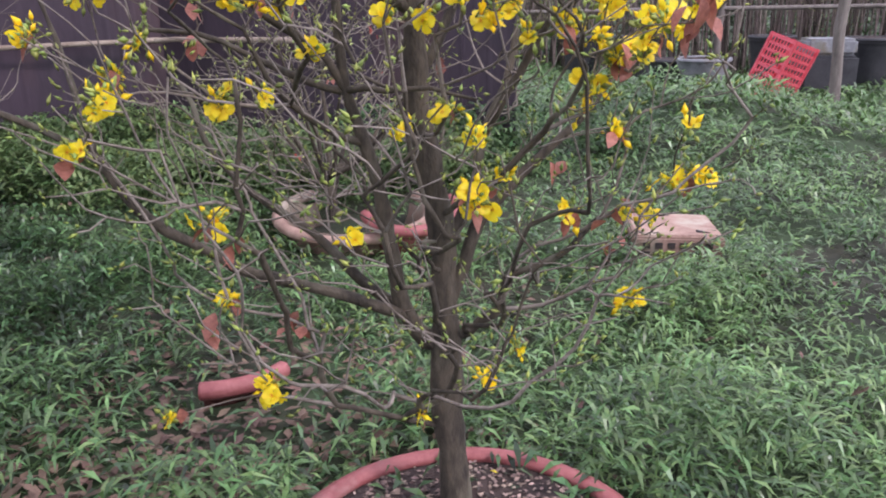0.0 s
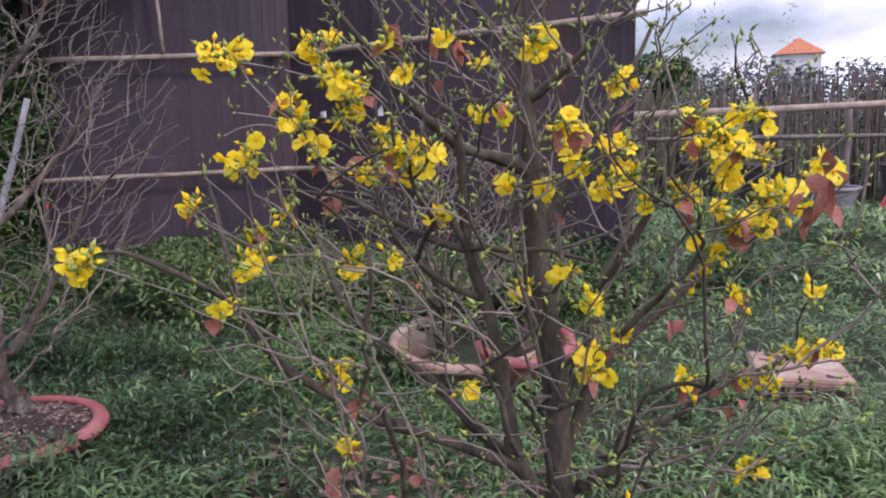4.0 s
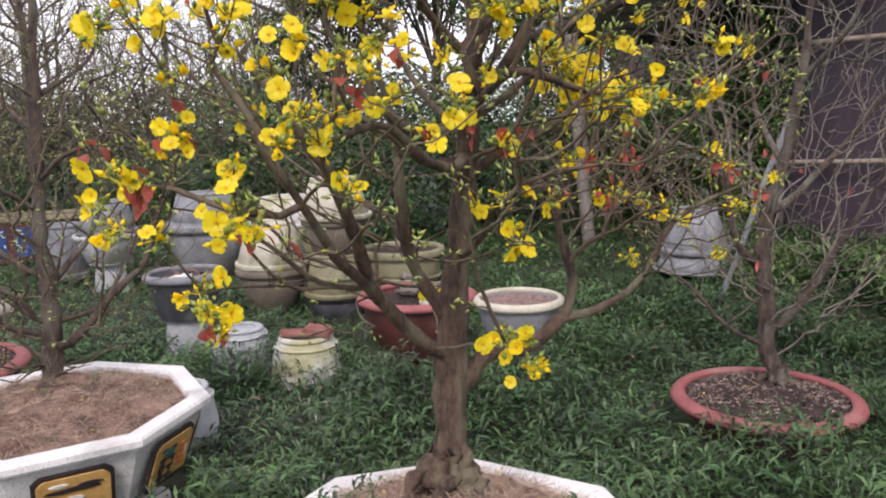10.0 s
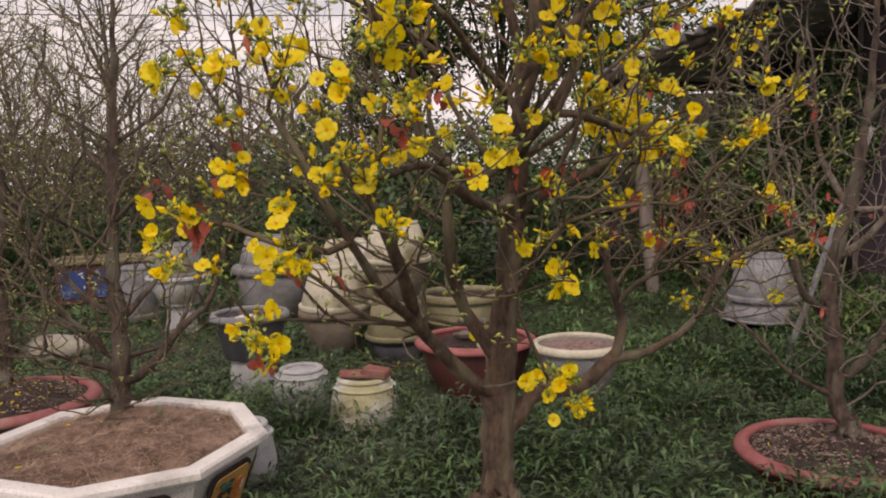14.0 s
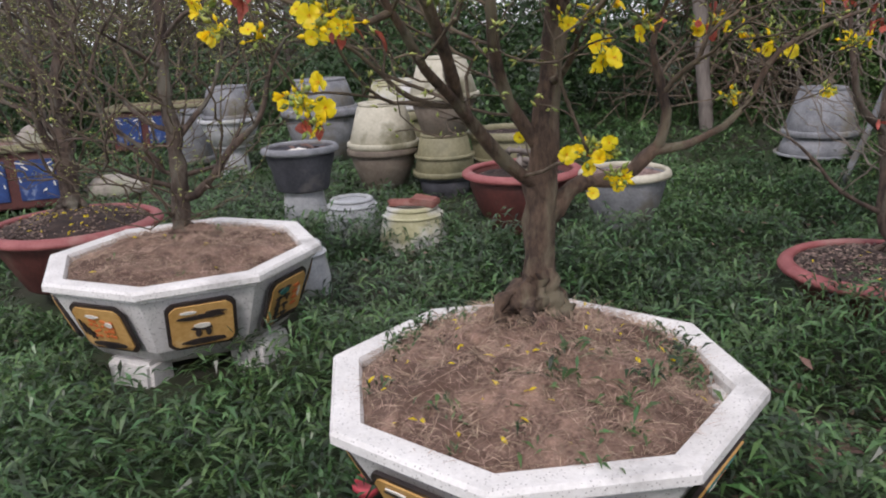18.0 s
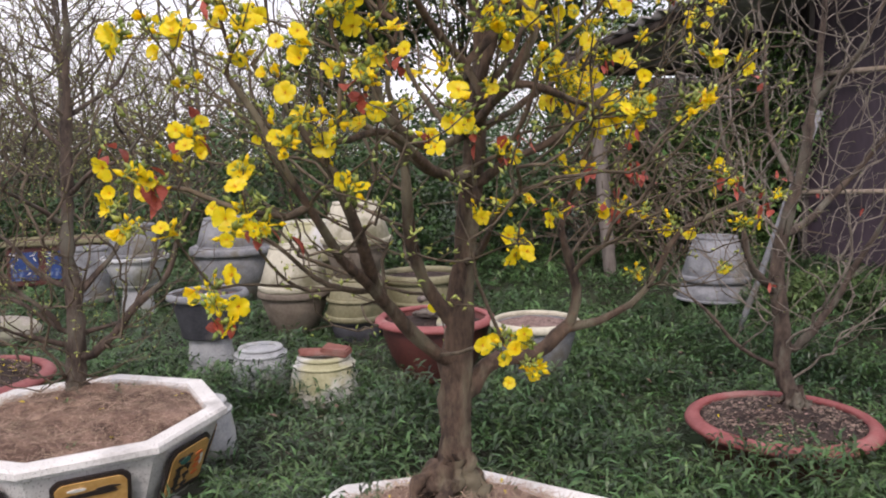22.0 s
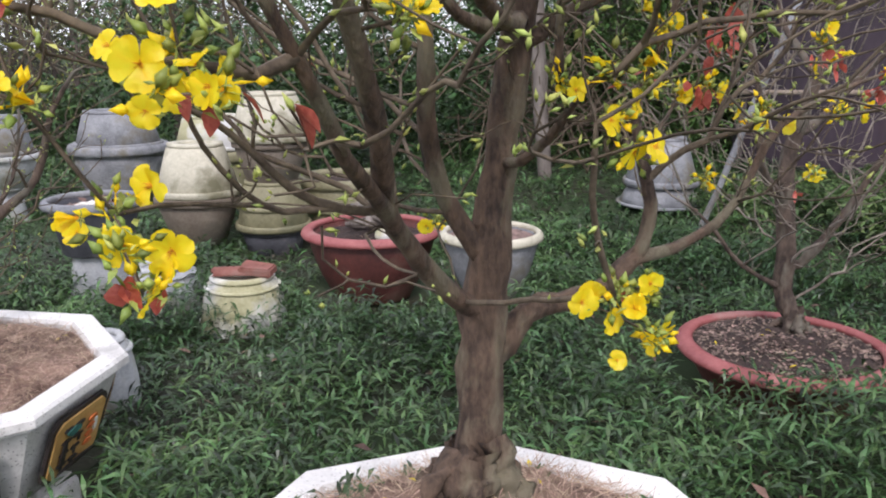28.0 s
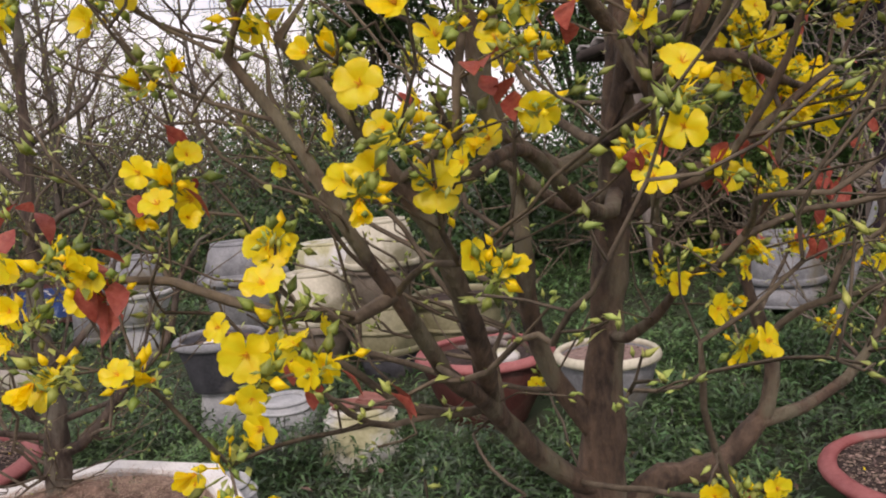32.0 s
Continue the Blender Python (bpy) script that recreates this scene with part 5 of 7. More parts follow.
def soil_part(pot, r, z, heap, mat, label, husks=0, seg=48, seed=3):
    """A lumpy heap of soil in a pot, strewn with husks or matted straw."""
    rough = 0.030 if mat == "soil_straw" else 0.014
    shift = pot.location.x * 3

    def top(x, y):
        f = min(1.0, math.hypot(x, y) / r)
        lump = noise.noise((x * 9, y * 9, shift)) + 0.6 * noise.noise((x * 22, y * 22, shift)) + 0.3 * noise.noise((x * 55, y * 55, shift))
        dip = 0.048 * math.exp(-((x - 0.78 * r) ** 2 + (y + 0.28 * r) ** 2) / 0.0042) if heap > 0.08 else 0
        return z + heap * (1 - f ** 2.3) + rough * lump * (1 - f ** 5) - dip

    SURFACE[pot.name] = top
    rows = 20 if heap < 0.08 else 44
    seg = seg if heap < 0.08 else 120
    verts, faces = [(0, 0, top(0, 0))], []
    for i in range(1, rows + 1):
        for k in range(seg):
            a, q = 2 * math.pi * k / seg, r * i / rows
            x, y = q * math.cos(a), q * math.sin(a)
            verts.append((x, y, top(x, y)))
    faces += [(0, 1 + k, 1 + (k + 1) % seg) for k in range(seg)]
    for i in range(rows - 1):
        faces += [(1 + i * seg + k, 1 + (i + 1) * seg + k, 1 + (i + 1) * seg + (k + 1) % seg, 1 + i * seg + (k + 1) % seg) for k in range(seg)]
    part("soil", mesh_of("soil", verts, faces, mat), mat, pot, label)
    if husks:
        rng = np.random.default_rng(seed)
        q, a = r * 0.97 * np.sqrt(rng.random(husks)), rng.uniform(0, 6.28, husks)
        base = np.array([(d * math.cos(t), d * math.sin(t), top(d * math.cos(t), d * math.sin(t)) + 0.003) for d, t in zip(q, a)])
        long = mat == "soil_straw"
        if not long:
            base = base[[noise.noise((x * 8, y * 8, shift + 5)) + 0.25 > rng.uniform(-0.4, 0.6) for x, y, _ in base]]
        me = scatter_leaves("husk_litter", base, rng, -6, 34 if long else 22, 0.046 if long else 0.017, 0.0014 if long else 0.0085, "straw" if long else "husk", 0.1)
        tagged(part("straw" if long else "husk_litter", me, "husk", pot), kind="stuff")


def petal_litter(pot, r, z, heap, count, seed):
    """Fallen petals on the soil, each its own small part."""
    rng = random.Random(seed)
    for k in range(count):
        q, a = r * math.sqrt(rng.random()), rng.uniform(0, 6.28)
        ob = part("fallen_petal", PETAL, "petal", pot)
        ob.matrix_basis = Matrix.LocRotScale(Vector((q * math.cos(a), q * math.sin(a), SURFACE[pot.name](q * math.cos(a), q * math.sin(a)) + 0.006)),
                                             Euler((rng.uniform(-0.5, 0.5), rng.uniform(-0.5, 0.5), rng.uniform(0, 6.28))), Vector([rng.uniform(0.7, 1.3)] * 3))


PETAL = leaf_mesh("fallen_petal", "petal", 0.018, 0.25)
PETAL.materials.clear()
PETAL.materials.append(M["petal"])


def prism(profile, seg=8, turn=0.0):
    verts, faces = [], []
    for r, z in profile:
        for k in range(seg):
            a = 2 * math.pi * (k + 0.5) / seg + turn
            verts.append((r * math.cos(a), r * math.sin(a), z))
    for i in range(len(profile) - 1):
        for k in range(seg):
            l = (k + 1) % seg
            faces.append((i * seg + k, i * seg + l, (i + 1) * seg + l, (i + 1) * seg + k))
    return verts, faces


def plate(name, outline, depth, mat):
    """A thin plate in the xz plane that faces -y."""
    n = len(outline)
    verts = [(x, 0, z) for x, z in outline] + [(x, -depth, z) for x, z in outline]
    faces = [tuple(range(n, 2 * n)), tuple(reversed(range(n)))] + [(k, (k + 1) % n, n + (k + 1) % n, n + k) for k in range(n)]
    return mesh_of(name, verts, [tuple(reversed(f)) for f in faces], mat, False)


def notched(w, h, c):
    """A panel outline with its corners nipped in."""
    pts = []
    for sx, sz in ((-1, -1), (1, -1), (1, 1), (-1, 1)):
        first = [(sx * (w - c), sz * h), (sx * (w - c * 0.42), sz * (h - c * 0.42)), (sx * w, sz * (h - c))]
        pts += first if sx * sz < 0 else first[::-1]
    return pts


def octagon_pot(x, y, rim_z, R, height, turn, label, designs, heap=0.03, litter=10, weeds=14):
    """A white cement tub with eight sides, a flat rim, framed relief panels and a footed stand."""
    pot = thing("octagonal_pot", x, y, rim_z - height, turn, label, "pot", "white octagonal tubs")
    h = height
    foot_h = 0.095
    body = [(R * 0.60, foot_h), (R * 0.62, foot_h), (R * 0.69, foot_h + 0.022), (R * 0.765, foot_h + 0.06), (R * 0.93, h - 0.046), (R * 0.955, h - 0.040), (R * 0.955, h - 0.03), (R * 0.80, h - 0.03), (R * 0.70, h * 0.55), (0.001, h * 0.5)]
    v, f = prism(body)
    part("body", mesh_of("body", v, f, "tub_cement", False), "tub_cement", pot, "grey speckled cement body")
    rim = [(R * 0.87, h - 0.034), (R * 0.97, h - 0.030), (R, h - 0.025), (R, h - 0.008), (R * 0.985, h), (R * 0.865, h - 0.002), (R * 0.85, h - 0.012), (R * 0.85, h - 0.06), (R * 0.87, h - 0.034)]
    v, f = prism(rim)
    part("rim", mesh_of("rim", v, f, "white_cement", False), "white_cement", pot)
    for k in range(4):
        a = math.pi / 2 * k + math.pi / 4
        me = box_mesh("foot", (0.17, 0.12, foot_h + 0.03), "white_cement", 0.015, 0.006, k)
        ob = part("foot", me, "white_cement", pot)
        ob.matrix_basis = pose(R * 0.58 * math.cos(a), R * 0.58 * math.sin(a), foot_h / 2, 0, 0, math.degrees(a) + 90)
    # relief panels on each side
    low, high = (R * 0.772 * math.cos(math.pi / 8), foot_h + 0.064), (R * 0.928 * math.cos(math.pi / 8), h - 0.048)
    lean = math.degrees(math.atan2(high[0] - low[0], high[1] - low[1]))
    ph, pw = (high[1] - low[1]) / 2, R * 0.222
    for k in range(8):
        a = 2 * math.pi * k / 8
        mid = (low[0] + high[0]) / 2 + 0.014
        base = pose(mid * math.cos(a), mid * math.sin(a), (low[1] + high[1]) / 2, 0, 0, math.degrees(a) + 90) @ pose(0, 0, 0, lean, 0, 0)
        frame_ob = part("panel", plate("panel_frame", notched(pw, ph, 0.022), 0.008, "panel_ink"), "panel_ink", pot, "dark brown border of a relief panel")
        frame_ob.matrix_basis = base
        field = part("field", plate("field", notched(pw - 0.011, ph - 0.011, 0.019), 0.004, "panel_orange"), "panel_orange", frame_ob, "ochre painted field")
        field.matrix_basis = pose(0, -0.0085, 0)
        design(frame_ob, designs[k % len(designs)], pw - 0.013, ph - 0.013, k)
    soil_part(pot, R * 0.85, h - 0.03, heap, "soil_straw", "dry reddish soil covered with rotted straw", 9000, 48, int(x * 10) + 40)
    petal_litter(pot, R * 0.75, h - 0.03, heap, litter, int(x * 10) + 8)
    rng = np.random.default_rng(int(abs(x) * 100) + 5)
    for k in range(weeds):
        q, a = R * 0.78 * math.sqrt(rng.random()), rng.uniform(0, 6.28)
        base = np.array([[q * math.cos(a), q * math.sin(a), h - 0.03 + heap * (1 - (q / (R * 0.85)) ** 2)]]) + rng.normal(0, 0.008, (9, 3)) * [1, 1, 0.3]
        tagged(part("weed", scatter_leaves("weed", base, rng, 15, 75, 0.035, 0.007, "grass"), "grass", pot, "small green weed"), kind="stuff")
    POTS_KEEP_OUT.append((x, y, R * 0.82))
    return pot


def blob(cx, cz, rx, rz, n=10, seed=0):
    rng = random.Random(seed)
    return [(cx + rx * math.cos(2 * math.pi * k / n) * rng.uniform(0.8, 1.1), cz + rz * math.sin(2 * math.pi * k / n) * rng.uniform(0.8, 1.1)) for k in range(n)]


def design(owner, kind, w, h, seed):
    """The painted relief on a panel: fruit, a table scene or a grove."""
    rng = random.Random(seed * 7 + len(kind))
    out = []
    if kind == "fruit":
        out += [("panel_red", blob((-0.36 + 0.21 * (i % 5) + rng.uniform(-0.06, 0.06)) * w, (0.42 - 0.24 * (i // 5) + rng.uniform(-0.05, 0.05)) * h, 0.085 * w, 0.075 * h, 8, i)) for i in range(20)]
        out += [("panel_ink", blob((-0.80 + 0.12 * i) * w, (0.1 - 0.14 * i) * h, 0.05 * w, (0.42 - 0.06 * i) * h, 9, i + 20)) for i in range(4)]
        out += [("panel_ink", blob(0.05 * w, -0.75 * h, 0.75 * w, 0.16 * h, 12, 5)),
                ("panel_white", blob(0.45 * w, 0.35 * h, 0.16 * w, 0.13 * h, 9, 4)), ("panel_white", blob(-0.15 * w, 0.72 * h, 0.3 * w, 0.09 * h, 9, 6))]
    elif kind == "table":
        out += [("panel_ink", blob(0, 0.45 * h, 0.8 * w, 0.12 * h, 12, 1)), ("panel_ink", blob(0.45 * w, 0.62 * h, 0.35 * w, 0.08 * h, 10, 2)),
                ("panel_ink", blob(0, -0.1 * h, 0.36 * w, 0.14 * h, 10, 3)), ("panel_white", blob(0, 0.02 * h, 0.3 * w, 0.12 * h, 10, 4)),
                ("panel_ink", blob(-0.15 * w, -0.35 * h, 0.1 * w, 0.25 * h, 8, 5)), ("panel_ink", blob(0.18 * w, -0.32 * h, 0.1 * w, 0.22 * h, 8, 6)),
                ("panel_ink", blob(0, -0.78 * h, 0.8 * w, 0.16 * h, 12, 7)), ("panel_white", blob(-0.4 * w, 0.75 * h, 0.3 * w, 0.08 * h, 9, 8))]
    elif kind == "strokes":
        for col in (-0.55, -0.12):
            for row in range(4):
                z = 0.66 - 0.42 * row
                out += [("panel_ink", blob(col * w, z * h, 0.22 * w, 0.085 * h, 8, row + 1)), ("panel_ink", blob((col + rng.uniform(-0.08, 0.08)) * w, (z - 0.14) * h, 0.05 * w, 0.15 * h, 8, row + 9))]
        out += [("panel_teal", blob(-0.34 * w, 0.55 * h, 0.30 * w, 0.16 * h, 12, 3)), ("panel_ink", blob(-0.62 * w, -0.2 * h, 0.12 * w, 0.6 * h, 10, 8))]
        out += [("panel_red", blob(0.42 * w, (0.55 - 0.3 * i) * h, 0.2 * w, 0.1 * h, 9, i)) for i in range(4)]
        out += [("panel_ink", blob(0.1 * w, -0.84 * h, 0.8 * w, 0.1 * h, 12, 6)), ("panel_white", blob(0.6 * w, 0.2 * h, 0.08 * w, 0.3 * h, 9, 7))]
    else:
        out += [("panel_teal", blob(-0.35 * w, 0.3 * h, 0.4 * w, 0.4 * h, 12, 1)), ("panel_teal", blob(0.35 * w, 0.45 * h, 0.3 * w, 0.3 * h, 12, 2)),
                ("panel_ink", blob(-0.3 * w, -0.4 * h, 0.1 * w, 0.5 * h, 8, 3)), ("panel_ink", blob(0.3 * w, -0.3 * h, 0.08 * w, 0.5 * h, 8, 4)),
                ("panel_red", blob(0.3 * w, -0.05 * h, 0.2 * w, 0.2 * h, 10, 5)), ("panel_ink", blob(0, -0.8 * h, 0.85 * w, 0.14 * h, 12, 6)),
                ("panel_white", blob(0, -0.35 * h, 0.2 * w, 0.15 * h, 9, 7))]
    for i, (mat, outline) in enumerate(out):
        ob = part("relief", plate("relief", outline, 0.003, mat), mat, owner)
        ob.matrix_basis = pose(0, -0.0126 - 0.0002 * i, 0)


octagon_pot(0.0, 0.0, 0.485, 0.45, 0.34, 0, "white octagonal cement pot with painted relief panels, mounded with straw", ["grove", "table", "fruit", "grove"], 0.118, 60, 30)
octagon_pot(-0.918, 1.11, 0.509, 0.45, 0.378, 16, "white octagonal cement pot with ochre fruit panels beside the blossoming tree", ["fruit", "table", "grove", "fruit", "grove", "fruit", "table", "strokes"], 0.055, 8, 6)
POTS_KEEP_OUT += [(-0.97, 0.72, 0.15), (-0.60, 0.86, 0.10)]  # trodden grass by the feet of the second tub
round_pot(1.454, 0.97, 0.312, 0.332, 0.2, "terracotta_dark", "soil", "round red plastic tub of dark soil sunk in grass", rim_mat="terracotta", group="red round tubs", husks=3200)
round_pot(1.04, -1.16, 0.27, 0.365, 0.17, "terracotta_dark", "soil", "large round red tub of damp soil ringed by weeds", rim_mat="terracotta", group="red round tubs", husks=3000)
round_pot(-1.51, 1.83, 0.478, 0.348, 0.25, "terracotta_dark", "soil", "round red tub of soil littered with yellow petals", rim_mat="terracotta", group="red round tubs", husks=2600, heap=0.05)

# ---- the trees in the pots ----


def pot_weeds(owner_x, owner_y, rim_z, spots, seed, length=0.09, pot=""):
    """Grass tufts that lean over a rim, each a small plant of its own."""
    rng = np.random.default_rng(seed)
    for x, y, n in spots:
        z = rim_z if not pot else bpy.data.objects[pot].location.z + SURFACE[pot](x - owner_x, y - owner_y) + 0.004
        ob = thing("weed", x, y, z, 0, "tuft of green weed leaning over a rim", "weed", "rim weeds")
        base = rng.normal(0, 0.020 if pot else 0.035, (n, 3)) * [1, 1, 0.45]
        tagged(part("foliage", scatter_leaves("foliage", base, rng, 5, 70, length, 0.017 if length > 0.05 else 0.009, "grass", 0.35), "grass", ob), kind="stuff")


pot_weeds(1.04, -1.16, 0.25, [(0.80, -1.36, 40), (0.86, -1.44, 46), (0.94, -1.49, 40), (1.05, -1.47, 30), (1.27, -1.35, 26), (1.33, -1.2, 20), (0.9, -1.3, 16), (1.2, -1.0, 14), (1.3, -1.05, 14)], 3)
pot_weeds(1.454, 0.97, 0.29, [(1.33, 0.67, 24), (1.5, 0.65, 18)], 4)
petal_litter(bpy.data.objects["flower_pot.001"], 0.27, 0.15, 0.02, 34, 12)
petal_litter(bpy.data.objects["flower_pot.002"], 0.26, 0.235, 0.05, 60, 13)
petal_litter(bpy.data.objects["flower_pot"], 0.22, 0.18, 0.02, 6, 14)

pot_weeds(0.0, 0.0, 0.515, [(-0.15, 0.24, 26), (-0.11, 0.27, 16), (0.25, -0.03, 14), (0.27, -0.08, 44), (0.29, -0.1, 44), (0.24, -0.12, 18), (0.12, -0.25, 16), (0.11, -0.22, 14), (0.03, -0.2, 12), (-0.01, -0.21, 12), (0.11, -0.31, 10), (-0.09, -0.31, 10), (0.03, -0.36, 8), (0.29, -0.03, 34), (0.30, 0.0, 28), (0.28, 0.03, 24), (-0.26, 0.13, 40), (-0.21, 0.18, 44), (-0.26, 0.08, 14), (-0.22, -0.16, 12), (0.17, -0.2, 22), (0.06, -0.12, 12)], 6, 0.048, "octagonal_pot")
tree("blossoming_tree", (0.03, 0.115, 0.566), MAIN_LIMBS, crown_tips((0.05, 0.02, 1.42), (0.66, 0.5, 0.66), 1150, 11, floor=1.10), BLOOM, 21,
     "old apricot tree with yellow blossoms and last red leaves", "bark_warm", roots=13, reds=REDS, extra=64, bloom=1.0, fuller=1.22, tip_r=0.0012, power=2.5, buds=1.8, bud_size=0.013, red=30, leaf_tuft=0.4, knuckle=1.12)
tree("blossoming_tree", (1.19, -1.08, 0.25), NEAR_LIMBS, crown_tips((1.0, -1.08, 1.12), (0.5, 0.52, 0.5), 1250, 12), NEAR_BLOOM, 22,
     "young apricot tree with yellow blossoms and green buds", "bark_grey", extra=5, tip_r=0.0011, power=2.6, buds=1.7, bud_size=0.0125, bud_mat="bud_green", bloom=1.04, fuller=0.92, loose=0.55, red=70, leaf_size=1.1, leaf_mat="russet_leaf", twig="twig_pale", roots=4, knuckle=0.7, branch_r=0.0042, face_to=(-0.85, -0.4, 0.15))
tree("bare_tree", (1.549, 1.06, 0.30), BARE_LIMBS, crown_tips((1.58, 1.05, 1.36), (0.70, 0.6, 0.85), 1750, 13), (), 23,
     "bare apricot tree with a thick trunk and dense twigs", "bark", tip_r=0.0011, power=3.0, buds=0.5, bud_size=0.007, bud_mat="bud_green", red=6, roots=6, knuckle=1.0, twig="twig_pale")
tree("bare_tree", (-0.998, 1.27, 0.517), SECOND_LIMBS, crown_tips((-0.978, 1.26, 1.34), (0.60, 0.5, 0.80), 1500, 14), (), 24,
     "slender apricot tree with few tiny leaves in a white tub", "bark", tip_r=0.0014, power=2.9, buds=1.0, bud_size=0.009, leaf_tuft=0.7, roots=5, knuckle=0.8)
tree("bare_tree", (-1.555, 1.95, 0.49), THIRD_LIMBS, crown_tips((-1.62, 1.93, 1.42), (0.64, 0.55, 0.85), 1300, 15), (), 25,
     "twisted apricot tree with small young leaves in a red tub", "bark", tip_r=0.0013, power=2.75, buds=1.0, bud_size=0.010, leaf_tuft=1.0, roots=6, knuckle=0.95)

# ---- sheet wall and shed ----
def sheet_wall(name, a, b, z0, z1, label):
    """A wall of upright ribbed metal sheets, with thickness, sheet by sheet."""
    a, b = Vector(a), Vector(b)
    length, way = (b - a).length, (b - a).normalized()
    wall = thing(name, a.x, a.y, z0, math.degrees(math.atan2(way.y, way.x)), label, "wall", kind="structure")
    x, k = 0.0, 0
    while x < length - 0.01:
        w = min(0.86, length - x)
        prof = []
        for i in range(25):
            u = w * i / 24
            prof.append((u, 0.010 * (1 if i % 6 in (0, 1) else -0.3) * 0.2))
        top = z1 - z0 + 0.03 * math.sin(k * 2.3)
        verts, faces = [], []
        for u, d in prof:
            for z in (0, top):
                verts += [(x + u, -d, z), (x + u, -d + 0.012, z)]
        for i in range(24):
            o, p = i * 4, i * 4 + 4
            faces += [(o, p, p + 2, o + 2), (o + 1, o + 3, p + 3, p + 1), (o + 2, p + 2, p + 3, o + 3), (o, o + 1, p + 1, p)]
        faces += [(0, 2, 3, 1), (96, 97, 99, 98)]
        ob = part("panel", mesh_of("panel", verts, faces, "wall_sheet", False), "wall_sheet", wall)
        ob.location.y = 0.006 * (k % 2)
        x += 0.85
        k += 1
    return wall


sheet_wall("wall_north", (4.12, 4.38, 0), (5.25, 2.6, 0), 0.1, 3.2, "dark maroon ribbed metal sheet wall")
sheet_wall("wall_east", (5.25, 2.6, 0), (4.95, -0.32, 0), 0.1, 3.2, "dark maroon weathered sheet metal wall")


def wall_poles():
    for k, (a, b, r) in enumerate((((4.02, 4.30, 1.85), (5.15, 2.55, 1.88), 0.022), ((5.15, 2.75, 1.86), (4.83, -0.42, 1.93), 0.024),
                                   ((4.02, 4.30, 0.90), (5.15, 2.55, 0.95), 0.02), ((5.15, 2.75, 0.95), (5.0, 1.2, 0.95), 0.02),
                                   ((4.6, 3.35, 1.9), (4.55, 3.4, 3.1), 0.016))):
        pole = thing("pole", 0, 0, 0, 0, "weathered pole tied along the sheet wall", "pole", "wall poles")
        rod("shaft", a, b, r, "bamboo", pole, seed=k)


wall_poles()


def wall_marks():
    """Faded pale paint marks in a row on the metal wall."""
    sign = thing("paint_mark", 0, 0, 0, 0, "row of faded pale paint marks on the metal wall", "paint mark")
    for k in range(5):
        f = 0.02 + 0.1 * k
        me = box_mesh("mark", (0.004, 0.03 + 0.01 * (k % 2), 0.045), "house_wall", 0.001, 0.008, k)
        part("mark", me, "house_wall", sign).matrix_basis = pose(5.25 - 0.30 * f - 0.022, 2.6 - 2.92 * f, 1.385, 0, 0, -5.9)


wall_marks()


# ---- jars, stacked pots and clutter behind the trees ----
def barrel(x, y, z, r, h, mat, label, name="jar", top=0.74, belly=1.06, group="", seg=40, category="jar"):
    """An upturned jar: a swelling body, a ridge below the shoulder and a flat ringed top."""
    jar = thing(name, x, y, z, 0, label, category, group)
    prof = [(r * 0.97, 0), (r * 1.02, 0.02 * h), (r * belly, 0.25 * h), (r * belly * 0.98, 0.48 * h), (r * 0.95, 0.70 * h), (r * 0.86, 0.86 * h), (r * top, 0.94 * h), (r * top * 0.97, 0.95 * h), (0.001, 0.95 * h)]
    turned("body", prof, mat, jar, seg=seg)
    ring = [(r * top * 0.72, 0.94 * h), (r * top * 1.05, 0.94 * h), (r * top * 1.06, 0.965 * h), (r * top * 0.98, h), (r * top * 0.80, h), (r * top * 0.72, 0.97 * h)]
    turned("foot_ring", ring, mat, jar, seg=seg, closed=True)
    band = [(r * 0.855 + 0.004 + 0.008 * math.cos(a), 0.84 * h + 0.007 * math.sin(a)) for a in [2 * math.pi * k / 8 for k in range(8)]]
    turned("band", band, mat, jar, seg=seg, closed=True)
    POTS_KEEP_OUT.append((x, y, r * 0.95))
    return jar


